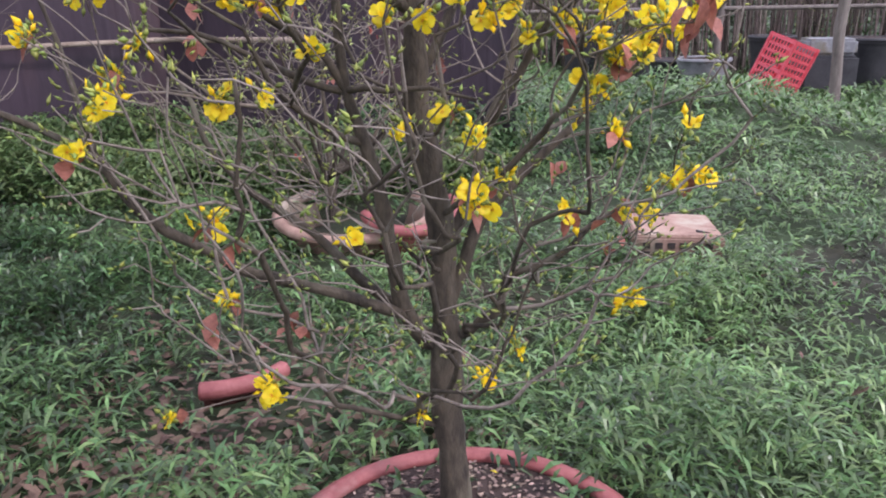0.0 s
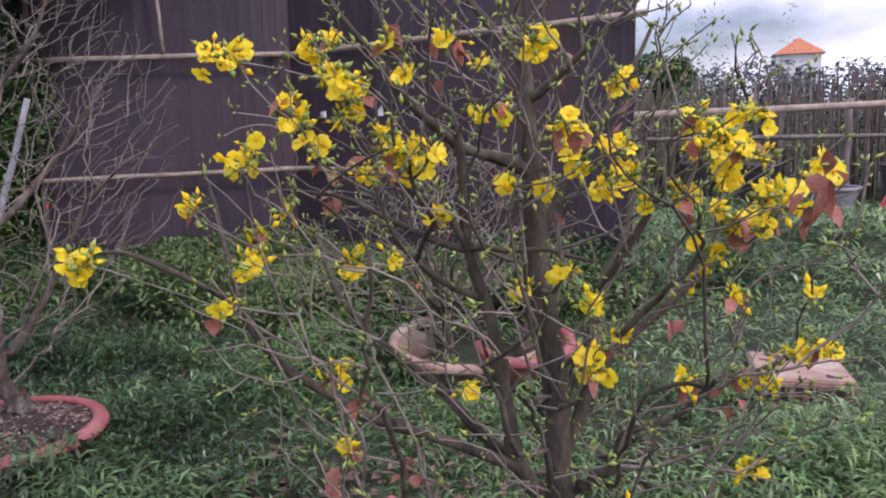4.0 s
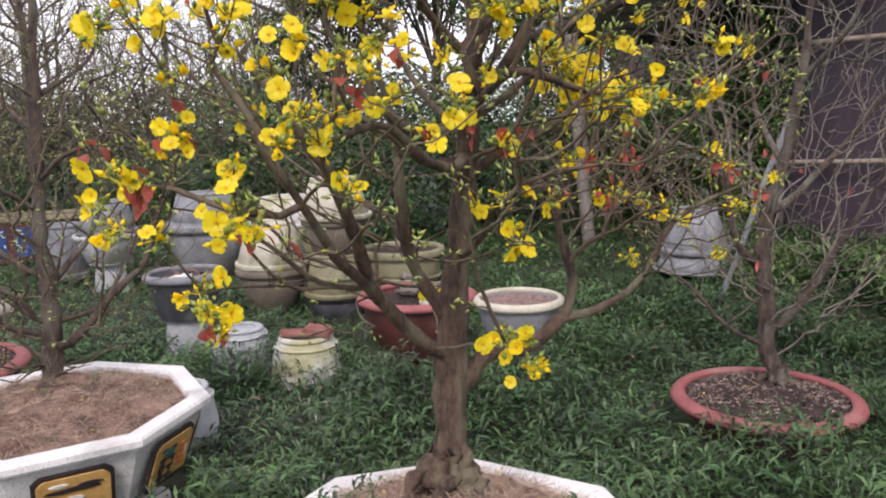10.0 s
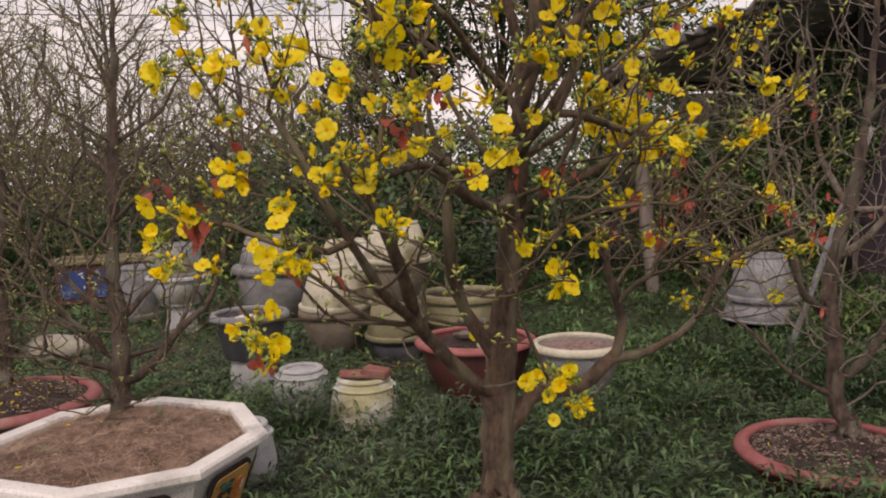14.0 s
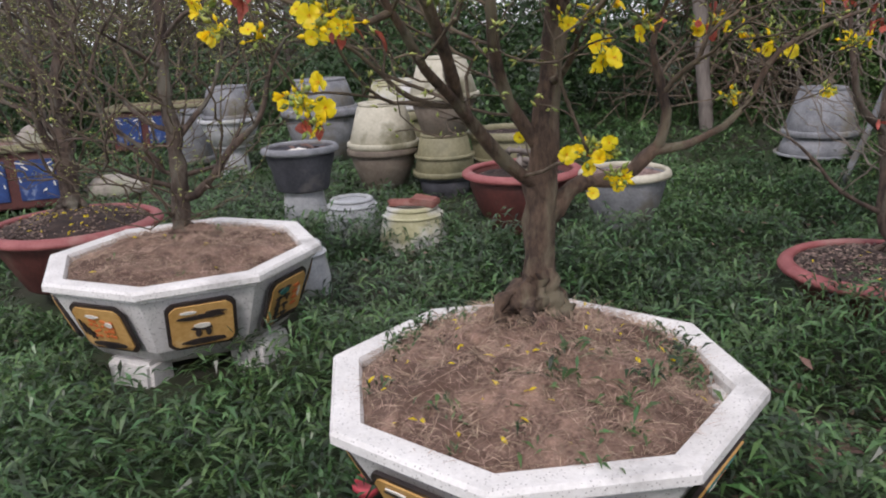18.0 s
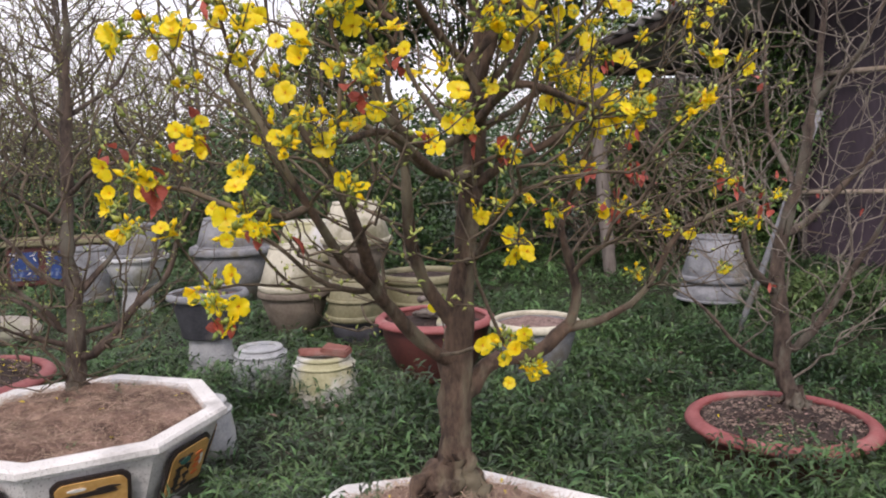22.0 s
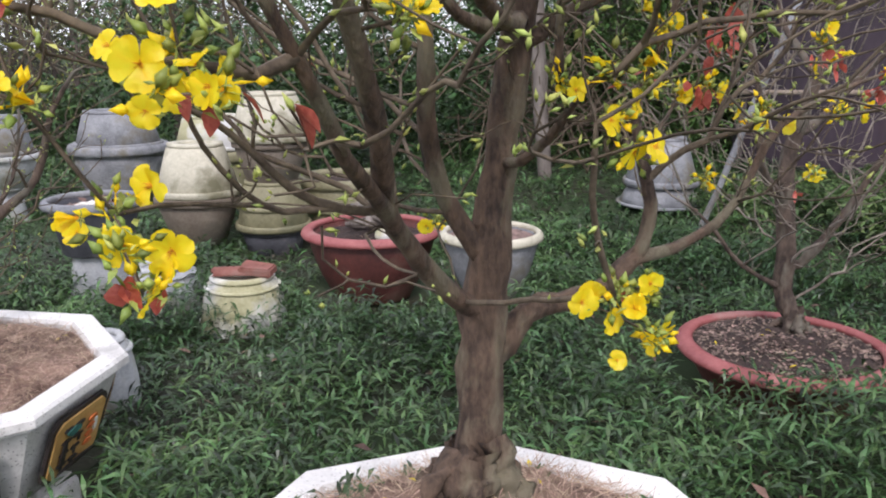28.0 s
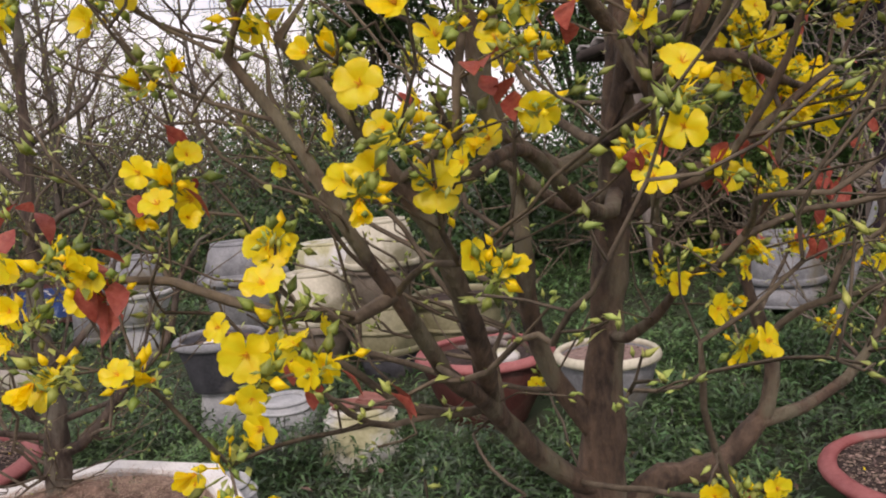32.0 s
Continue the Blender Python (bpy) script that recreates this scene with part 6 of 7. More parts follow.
def bowl(x, y, z, r, h, mat, label, upturned=False, name="flower_pot", group="stacked pots", seg=44, narrow=0.68, fill=None, ridge=True):
    """An empty planting pot with a thick lip, standing or upturned."""
    pot = thing(name, x, y, z, 0, label, "pot", group)
    prof = [(r * narrow * 0.9, 0), (r * narrow, 0.0), (r * (narrow + 0.06), 0.05 * h), (r * (0.5 * narrow + 0.495), 0.45 * h), (r * 0.93, 0.86 * h), (r * 0.89, 0.9 * h), (r * (0.5 * narrow + 0.455), 0.5 * h), (r * narrow * 0.8, 0.12 * h), (0.001, 0.1 * h)]
    lip = [(r * 0.87, 0.86 * h), (r * 0.99, 0.86 * h), (r, 0.9 * h), (r, 0.96 * h), (r * 0.97, h), (r * 0.89, h), (r * 0.86, 0.96 * h)]
    mid = [(r * (0.5 * narrow + 0.51) + 0.008 + 0.01 * math.cos(a), 0.5 * h + 0.012 * math.sin(a)) for a in [2 * math.pi * k / 8 for k in range(8)]]
    foot = [(r * narrow * 0.7, 0.03 * h), (r * narrow * 1.05, 0.03 * h), (r * narrow * 1.05, -0.05 * h), (r * narrow * 0.7, -0.05 * h)]
    if upturned:
        prof, lip, mid, foot = ([(a, h - b) for a, b in p] for p in (prof, lip, mid, foot))
    turned("body", prof, mat, pot, seg=seg)
    turned("lip", lip, mat, pot, seg=seg, closed=True)
    if ridge:
        turned("ridge", mid, mat, pot, seg=seg, closed=True)
    turned("foot_ring", foot, mat, pot, seg=seg, closed=True)
    if fill:
        soil_part(pot, r * 0.87, h * 0.9, 0.01, fill, "dry leaf litter and soil", 120)
    return pot


barrel(-0.089, 2.20, 0.075, 0.160, 0.285, "yellow_cement", "yellowish upturned cement jar with pale patches, bricks on top")
barrel(-0.379, 2.44, 0.13, 0.14, 0.235, "pale_cement", "pale grey upturned cement jar in the grass")
barrel(-0.585, 1.61, 0.10, 0.105, 0.27, "pale_cement", "grey cement jar behind the octagonal pot")


def bricks_on_jar():
    tile = thing("roof_tile", -0.124, 2.19, 0.365, -14, "broken curved red clay tile lying on a jar", "tile")
    verts, faces = [], []
    for i in range(9):
        u = -0.075 + 0.15 * i / 8
        for k in range(9):
            a = math.pi * (0.12 + 0.76 * k / 8)
            for r in (0.050, 0.038):
                verts.append((u + 0.008 * math.sin(k * 2.0) * (i in (0, 8)), r * math.cos(a), r * math.sin(a) * 0.8 - 0.012))
    for i in range(8):
        for k in range(8):
            o = (i * 9 + k) * 2
            faces += [(o, o + 2, o + 20, o + 18), (o + 1, o + 19, o + 21, o + 3)]
    for i in range(8):
        o, e = i * 18, i * 18 + 16
        faces += [(o, o + 18, o + 19, o + 1), (e, e + 1, e + 19, e + 18)]
    for k in range(8):
        o, e = k * 2, 8 * 18 + k * 2
        faces += [(o, o + 1, o + 3, o + 2), (e, e + 2, e + 3, e + 1)]
    part("shell", mesh_of("shell", verts, faces, "brick_red"), "brick_red", tile)
    brick = thing("brick", -0.034, 2.16, 0.382, -28, "broken red brick lying on a jar", "brick")
    ob = part("block", box_mesh("block", (0.13, 0.09, 0.032), "brick_red", 0.006, 0.006, 3), "brick_red", brick)
    ob.rotation_euler = (0.05, 0.12, 0)


bricks_on_jar()

# the dark pot on a pale stand
bowl(-0.635, 2.76, 0.13, 0.14, 0.24, "pale_cement", "pale cement pot used upside down as a stand", True, ridge=False)
round_pot(-0.635, 2.76, 0.602, 0.206, 0.235, "dark_cement", "dry_leaf", "dark grey pot of dry litter on a pale stand", lip=0.03, foot=0.66, rim_mat="grey_cement", keep=False, soil_label="dry leaves and a scrap of foil", sink=0.05)
bowl(-0.165, 3.62, 0.14, 0.235, 0.305, "brown_cement", "brownish grey bowl under an upturned cream pot", group="stacked pots", ridge=False, narrow=0.5)
bowl(-0.16, 3.62, 0.445, 0.235, 0.27, "cream_glaze", "cream pot upturned on a dark bowl", True, ridge=False, narrow=0.6)
bowl(0.21, 3.4, 0.12, 0.185, 0.16, "dark_cement", "dark bowl at the foot of a stack", ridge=False)
bowl(0.21, 3.4, 0.275, 0.205, 0.25, "olive_glaze", "olive glazed pot upturned in a stack of pots", True)
bowl(0.215, 3.4, 0.525, 0.205, 0.225, "brown_cement", "brownish grey empty bowl in a stack of pots", narrow=0.6, ridge=False)
bowl(0.22, 3.4, 0.75, 0.225, 0.24, "cream_glaze", "cream pot upturned on top of a stack", True, ridge=False, narrow=0.6)
POTS_KEEP_OUT.append((0.21, 3.4, 0.17))
bowl(0.0, 4.4, 0.13, 0.27, 0.47, "olive_glaze", "olive glazed pot behind the stacks")
bowl(0.0, 4.4, 0.605, 0.26, 0.20, "yellow_cement", "weathered yellowish pot upturned behind the stacks", True, ridge=False)
bowl(-0.60, 5.15, 0.13, 0.34, 0.45, "grey_cement", "large grey cement pot under another", narrow=0.6, ridge=False)
bowl(-0.60, 5.15, 0.56, 0.30, 0.24, "grey_cement", "large pale grey pot upturned on another", True, ridge=False)
bowl(-1.29, 4.75, 0.13, 0.13, 0.24, "pale_cement", "grey cement pot at the foot of a stack", True, ridge=False)
bowl(-1.29, 4.75, 0.365, 0.245, 0.215, "pale_cement", "shallow pale cement bowl in a stack", ridge=False, narrow=0.56)
bowl(-1.285, 4.75, 0.575, 0.21, 0.23, "grey_cement", "grey cement pot upturned on a bowl", True, ridge=False)
bowl(-1.69, 5.25, 0.17, 0.165, 0.42, "grey_cement", "pale grey cylindrical pot among weeds", True, narrow=0.8, ridge=False)
bowl(0.66, 3.55, 0.16, 0.28, 0.36, "olive_glaze", "olive pot with a pale rim behind the red tub", fill="soil")
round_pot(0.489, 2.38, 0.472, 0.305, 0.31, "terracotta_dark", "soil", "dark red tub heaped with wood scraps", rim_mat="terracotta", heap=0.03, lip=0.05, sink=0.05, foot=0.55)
round_pot(0.884, 1.99, 0.505, 0.212, 0.27, "grey_cement", "husk", "grey cement pot with a pale rim and dry fill", lip=0.03, foot=0.5, rim_mat="cream_glaze", sink=0.03, soil_label="pale dry fill")
bowl(2.66, 3.32, 0.26, 0.275, 0.13, "grey_cement", "shallow grey dish upturned by the shed", True, ridge=False)
bowl(2.66, 3.32, 0.385, 0.24, 0.29, "grey_cement", "pale grey pot upturned by the shed", True, narrow=0.56, ridge=False)


def foil_scrap():
    """A crumpled scrap of foil and a few dark leaves in the dark pot."""
    ob = thing("foil_scrap", -0.645, 2.735, 0.563, 0, "crumpled white foil scrap lying in the dark pot", "scrap")
    bm = bmesh.new()
    bmesh.ops.create_icosphere(bm, subdivisions=3, radius=0.05)
    for v in bm.verts:
        v.co = Vector((v.co.x * 1.2, v.co.y, v.co.z * 0.5)) * (1 + 0.5 * noise.noise(v.co * 60))
    part("foil", bm, "panel_white", ob, smooth=False)
    rng = random.Random(6)
    for k in range(11):
        leaf = thing("dead_leaf", -0.635 + rng.uniform(-0.12, 0.12), 2.76 + rng.uniform(-0.12, 0.1), 0.570, rng.uniform(0, 360), "curled dark dead leaf in the dark pot", "leaf", "leaves in the dark pot")
        blade = part("blade", DARK_LEAF, "panel_ink", leaf)
        blade.rotation_euler = (rng.uniform(-0.5, 0.5), rng.uniform(-0.6, 0.2), 0)


DARK_LEAF = leaf_mesh("blade", "dry_leaf", 0.08, 0.3)
foil_scrap()


def wood_scraps():
    """Broken sticks and a gourd in the red tub."""
    rng = random.Random(4)
    for k in range(7):
        a, q = rng.uniform(0, 6.28), rng.uniform(0, 0.14)
        stick = thing("stick", 0, 0, 0, 0, "broken grey stick lying in a red tub", "stick", "wood scraps")
        c = (0.47 + q * math.cos(a), 2.38 + q * math.sin(a), 0.46 + 0.012 * k)
        w = rng.uniform(0, 6.28)
        rod("wood", (c[0] - 0.10 * math.cos(w), c[1] - 0.10 * math.sin(w), c[2]), (c[0] + 0.10 * math.cos(w), c[1] + 0.10 * math.sin(w), c[2] + rng.uniform(0, 0.06)), 0.018, "grey_wood", stick, seed=k, taper=0.6)
    gourd = thing("gourd", 0.53, 2.23, 0.46, 0, "pale green gourd lying in a red tub", "gourd")
    bm = bmesh.new()
    bmesh.ops.create_uvsphere(bm, u_segments=16, v_segments=10, radius=0.055)
    for v in bm.verts:
        v.co.x *= 1.25
        v.co.z *= 0.75
        v.co *= 1 + 0.05 * noise.noise(v.co * 30)
    part("fruit", bm, "yellow_cement", gourd)


wood_scraps()


def blue_planter(x, y, z, turn, length, label):
    """A long dark planter with blue glazed panels between brown posts and a pale rim."""
    box = thing("planter_box", x, y, z, turn, label, "planter", "blue planters")
    h, d = 0.36, 0.42
    ob = part("body", box_mesh("body", (length, d, h), "terracotta_dark", 0.012), "terracotta_dark", box)
    ob.location.z = h / 2
    for sx, sy, lx, ly in ((0, -1, length + 0.08, 0.06), (0, 1, length + 0.08, 0.06), (-1, 0, 0.06, d), (1, 0, 0.06, d)):
        ob = part("rim", box_mesh("rim", (lx, ly, 0.045), "olive_glaze", 0.012), "olive_glaze", box)
        ob.location = (sx * (length / 2 + 0.01), sy * (d / 2 + 0.01), h + 0.02)
    n = max(2, int(length / 0.28))
    for k in range(n):
        px = -length / 2 + length * (k + 0.5) / n
        tile = part("panel", box_mesh("panel", (length / n * 0.78, 0.012, h * 0.7), "blue_glaze", 0.004), "blue_glaze", box, "blue and white glazed panel")
        tile.location = (px, -d / 2 - 0.006, h * 0.5)
        for i in range(7):
            mark = part("brush_mark", plate("brush_mark", blob(0, 0, 0.034 - 0.003 * i, 0.0055, 8, i + 7 * k), 0.003, "panel_white"), "panel_white", tile)
            mark.matrix_basis = pose((-0.30, 0.25, -0.22, 0.30, -0.34, 0.12, 0.33)[i] * length / n, -0.0075, (0.30, 0.27, 0.22, 0.17, 0.02, -0.18, -0.08)[i] * h, 0, (12, -20, 35, 60, 78, -35, 80)[i], 0)
    top = part("soil", box_mesh("soil", (length - 0.04, d - 0.04, 0.03), "soil_straw", 0.01, 0.006, 2), "soil_straw", box)
    top.location.z = h + 0.012


blue_planter(-2.62, 3.75, 0.2, 8, 0.85, "long brown planter with blue glazed panels and red soil")
blue_planter(-2.0, 6.3, 0.2, 4, 1.15, "long brown planter with blue panels among weeds")


def stone(x, y, z, size, label, seed):
    bm = bmesh.new()
    bmesh.ops.create_icosphere(bm, subdivisions=3, radius=1.0)
    for v in bm.verts:
        v.co = Vector((v.co.x * size[0], v.co.y * size[1], v.co.z * size[2])) * (1 + 0.22 * noise.noise(v.co * 1.4 + Vector((seed, 0, 0))))
    ob = new("stone")
    ob.location = (x, y, z)
    part("rock", bm, "rock", ob)
    return tagged(ob, label, "stone")


stone(-1.95, 3.9, 0.24, (0.2, 0.15, 0.1), "pale weathered stone lying in the weeds", 2)
stone(-2.3, 3.7, 0.62, (0.14, 0.1, 0.09), "pale rock lying on a planter", 5)

# ---- things behind the near tree ----
def slab():
    """A flat hollow clay block half sunk in the grass, with rows of square holes along its sides and a chipped top."""
    ob = thing("paving_block", 3.30, -1.40, 0.20, 12, "flat hollow clay block lying in the grass", "block")
    part("block", box_mesh("block", (0.37, 0.37, 0.13), "brown_clay", 0.008, 0.008, 8), "brown_clay", ob)
    part("face", box_mesh("face", (0.35, 0.35, 0.012), "worn_clay", 0.004, 0.007, 9), "worn_clay", ob, "worn pinkish clay face").location.z = 0.066
    # near-black plates on the solid sides paint the shade inside the holes
    for side in range(4):
        for i in range(6):
            for row in range(2):
                hole = part("hole", box_mesh("hole", (0.030, 0.006, 0.026), "panel_ink", 0), "panel_ink", ob)
                hole.matrix_basis = pose(0, 0, 0, 0, 0, 90 * side) @ pose(-0.125 + 0.05 * i, -0.186, -0.008 + 0.038 * row)
    for k, (x, y) in enumerate(((0.10, 0.06), (0.12, 0.10), (0.06, 0.12), (-0.12, -0.11), (0.13, 0.02))):
        part("chip", box_mesh("chip", (0.05, 0.022, 0.004), "panel_ink", 0.001, 0.006, k), "panel_ink", ob).matrix_basis = pose(x, y, 0.0735, 0, 0, 30 * k)
    POTS_KEEP_OUT.append((3.30, -1.40, 0.2))


slab()
POTS_KEEP_OUT.append((3.15, 0.02, 0.34))


def broken_tub(x, y, z, r, a0, a1, mat, label, tilt=(0, 0, 0), h=0.14, rim_mat=None):
    """A shard of a tub: part of its wall with the rolled rim."""
    pot = thing("broken_pot", x, y, z, 0, label, "pot", "broken pots")
    pot.rotation_euler = [radians(a) for a in tilt]
    prof = [(r * 0.8, 0), (r * 0.93, h * 0.7), (r * 0.95, h), (r * 0.90, h), (r * 0.88, h * 0.7), (r * 0.76, 0)]
    n, m = 26, len(prof)
    verts, faces = [], []
    for i in range(n):
        a = radians(a0 + (a1 - a0) * i / (n - 1))
        for q, zz in prof:
            k = q * (1 + 0.012 * noise.noise((i * 0.7, zz * 9, x)))
            verts.append((k * math.cos(a), k * math.sin(a), zz * (1 if 1 < i < n - 2 else 0.8)))
    for i in range(n - 1):
        for j in range(m):
            faces.append((i * m + j, (i + 1) * m + j, (i + 1) * m + (j + 1) % m, i * m + (j + 1) % m))
    faces += [tuple(range(m)), tuple(reversed(range((n - 1) * m, n * m)))]
    part("wall", mesh_of("wall", verts, faces, mat), mat, pot)
    pts = [(r * math.cos(radians(a0 + (a1 - a0) * i / 29)), r * math.sin(radians(a0 + (a1 - a0) * i / 29)), h) for i in range(30)]
    v, f = tube_arrays(pts, [0.026] * 30, 8)
    f += [tuple(reversed(range(8))), tuple(range(len(v) - 8, len(v)))]
    part("rim", mesh_of("rim", v, f, rim_mat or mat), rim_mat or mat, pot)


broken_tub(3.15, 0.02, 0.10, 0.36, 60, 330, "brown_clay", "broken brown earthen tub half buried in leaves", (2, -4, 0), 0.17, "worn_clay")
broken_tub(3.05, -0.30, 0.14, 0.20, 100, 300, "terracotta", "broken red tub standing in the grass", (0, -12, 20), 0.2)
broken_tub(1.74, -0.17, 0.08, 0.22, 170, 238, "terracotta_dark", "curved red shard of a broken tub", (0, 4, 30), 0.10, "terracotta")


def dead_shrub():
    """A tangle of pale bare stems that rises from the broken tub."""
    rng = random.Random(17)
    stems = [[(3.22, 0.16, 0.2, 0.026), (3.23, 0.18, 0.34, 0.022), (3.26, 0.2, 0.55, 0.015), (3.3, 0.22, 0.85, 0.009), (3.32, 0.25, 1.2, 0.003)]]
    for k in range(10):
        a, q = 0.63 * k + rng.uniform(-0.2, 0.2), rng.uniform(0.35, 0.62)
        x, y = 0.9 * math.cos(a), 0.9 * math.sin(a)
        stems.append([(3.23, 0.18, 0.27 + 0.02 * k, 0.014), (3.23 + 0.3 * q * x, 0.18 + 0.3 * q * y, 0.5, 0.011), (3.23 + 0.75 * q * x, 0.18 + 0.75 * q * y, 0.78, 0.007), (3.23 + 1.1 * q * x, 0.18 + 1.1 * q * y, 1.05, 0.003)])
    tree("bare_shrub", (3.22, 0.16, 0.22), stems, crown_tips((3.25, 0.2, 0.78), (0.72, 0.72, 0.52), 800, 19, floor=0.3), (), 29, "tangled bare grey shrub growing beside a broken tub", "bark_grey",
         tip_r=0.0016, power=2.7, buds=0.8, bud_size=0.010, twig="twig_pale", sides=5, branch_r=0.009, leaf_tuft=0.3, leaf_long=0.03, red=6)


dead_shrub()


def crate():
    """A red plastic crate on end, leaning back: barred sides, rims and corner posts."""
    box = thing("plastic_crate", 8.4, -2.2, 0.17, 20, "red plastic crate standing on end in grass", "crate")
    box.matrix_basis = Matrix.LocRotScale(Vector((8.4, -2.05, 0.19)), (Matrix.Rotation(radians(22), 3, "X") @ Matrix.Rotation(radians(48), 3, "Z")).to_quaternion(), Vector((1, 1, 1)))
    w, d, h = 0.30, 0.36, 0.62
    for sx in (-1, 1):
        for sy in (-1, 1):
            part("post", box_mesh("post", (0.03, 0.03, h), "crate_red", 0.006), "crate_red", box).location = (sx * w / 2, sy * d / 2, h / 2)
    for k in range(9):
        z = 0.02 + (h - 0.04) * k / 8
        for sx, sy, lx, ly in ((0, -1, w, 0.012), (0, 1, w, 0.012), (-1, 0, 0.012, d), (1, 0, 0.012, d)):
            thick = 0.03 if k in (0, 4, 8) else 0.024
            part("bar", box_mesh("bar", (lx, ly, thick), "crate_red", 0), "crate_red", box).location = (sx * w / 2, sy * d / 2, z)
    for k in range(7):
        y = -d / 2 + d * (k + 0.5) / 7
        for sx in (-1, 1):
            part("rib", box_mesh("rib", (0.009, 0.014, h), "crate_red", 0), "crate_red", box).location = (sx * w / 2, y, h / 2)
    part("base", box_mesh("base", (w, d, 0.012), "crate_red", 0.003), "crate_red", box).location = (0, 0, 0.012)


crate()
round_pot(8.95, -1.44, 0.56, 0.30, 0.3, "grey_cement", "soil", "grey bowl planted with small weeds by the fence", rim_mat="grey_cement", lip=0.03)
round_pot(9.3, -1.05, 0.52, 0.24, 0.28, "dark_plastic", "soil", "black plastic pot by the fence", lip=0.02, group="black pots")
for k, (px, py, pr) in enumerate(((9.9, -3.2, 0.32), (10.1, -3.9, 0.3), (10.3, -0.6, 0.3), (10.6, 0.1, 0.3), (10.4, -2.2, 0.28), (10.2, -4.7, 0.3))):
    round_pot(px, py, 0.72, pr, 0.5, "dark_plastic", "soil", "black plastic nursery pot in a row by the fence", lip=0.02, foot=0.8, group="black pots", husks=0)


def bin_with_lid():
    ob = thing("storage_bin", 9.35, -2.68, 0.15, 10, "black storage bin with a pale grey lid", "bin")
    part("box", box_mesh("box", (0.45, 0.55, 0.42), "dark_plastic", 0.03), "dark_plastic", ob).location.z = 0.21
    part("lid", box_mesh("lid", (0.42, 0.50, 0.17), "grey_cement", 0.03), "grey_cement", ob).location.z = 0.505


bin_with_lid()


def fence():
    """Poles on posts with a dense row of upright sticks behind."""
    ob = thing("fence", 0, 0, 0, 0, "rough pole fence backed by dry upright sticks", "fence")
    rng = random.Random(9)
    rod("rail", (7.2, 0.75, 1.31), (9.4, -3.6, 1.42), 0.038, "bamboo", ob, seed=1)
    rod("rail", (10.6, 3.0, 1.0), (11.6, -8.0, 1.05), 0.03, "grey_wood", ob, seed=2)
    for k, (px, py, ph) in enumerate(((7.86, -2.6, 1.75), (7.35, 0.5, 1.45), (9.3, -3.4, 1.5), (11.2, -4.6, 1.5), (11.0, -1.6, 1.5), (10.8, 1.4, 1.5))):
        rod("post", (px, py, 0.05), (px + 0.03, py + 0.02, ph), 0.05, "grey_wood", ob, seed=k + 3)
    verts, faces = [], []
    for k in range(820):
        f = rng.random()
        px, py = 11.0 + 1.2 * f + rng.uniform(-0.15, 0.35), 3.4 - 13 * f
        v, q = tube_arrays([(px, py, 0.1), (px + rng.uniform(-0.1, 0.1), py + rng.uniform(-0.12, 0.12), rng.uniform(1.45, 1.95))], [rng.uniform(0.012, 0.025), 0.008], 4)
        if k < 240:
            part("stick", mesh_of("stick", v, q, "dry_stick"), "dry_stick", ob)
        else:
            faces += [tuple(a + len(verts) for a in w) for w in q]
            verts += v
    tagged(part("dry_brush", quick_mesh("dry_brush", verts, faces, "dry_stick"), "dry_stick", ob), kind="stuff")


fence()

# ---- shed ----
def shed():
    ob = thing("shed", 0, 0, 0, 0, "open shed with a dark corrugated roof on rough posts", "shed")

    def sheet(a, b, c, d, n, mat):
        """A corrugated sheet between the corners a, b (eave) and d, c (ridge)."""
        a, b, c, d = (np.array(p, float) for p in (a, b, c, d))
        verts, faces = [], []
        up = np.cross(b - a, d - a)
        up /= np.linalg.norm(up)
        for i in range(n * 4 + 1):
            f = i / (n * 4)
            w = up * 0.022 * math.sin(i * math.pi / 2)
            for lift in (0, 0.012):
                verts += [tuple(a + (b - a) * f + w + up * lift), tuple(d + (c - d) * f + w + up * lift)]
        for i in range(n * 4):
            o = i * 4
            faces += [(o, o + 1, o + 5, o + 4), (o + 2, o + 6, o + 7, o + 3), (o, o + 4, o + 6, o + 2), (o + 1, o + 3, o + 7, o + 5)]
        part("roof", mesh_of("roof", verts, faces, mat), mat, ob)

    sheet((1.98, 4.70, 2.0), (2.95, 3.5, 2.46), (5.2, 4.6, 2.7), (4.4, 5.5, 2.0), 12, "roof_sheet")
    sheet((2.92, 3.62, 2.56), (3.25, 2.75, 2.86), (5.6, 3.1, 3.3), (5.2, 4.4, 2.95), 8, "roof_sheet")
    for k, (a, b, r) in enumerate((((2.36, 4.3, 0.1), (2.22, 4.36, 1.95), 0.055), ((3.4, 5.1, 0.1), (3.4, 5.1, 2.05), 0.05))):
        rod("post", a, b, r, "grey_wood", ob, seed=k)
    rod("beam", (2.0, 4.66, 1.95), (3.2, 3.55, 2.44), 0.04, "dark_wood", ob, seed=5)
    rod("beam", (2.0, 4.72, 1.96), (4.4, 5.45, 1.98), 0.04, "dark_wood", ob, seed=6)
    back = part("back_wall", box_mesh("back_wall", (1.9, 0.04, 1.9), "shed_board", 0), "shed_board", ob)
    back.matrix_basis = pose(4.3, 5.75, 1.05, 0, 0, -18)
    side = part("side_wall", box_mesh("side_wall", (2.8, 0.04, 3.1), "shed_board", 0), "shed_board", ob)
    side.matrix_basis = pose(4.75, 5.5, 1.6, 0, 0, 62)


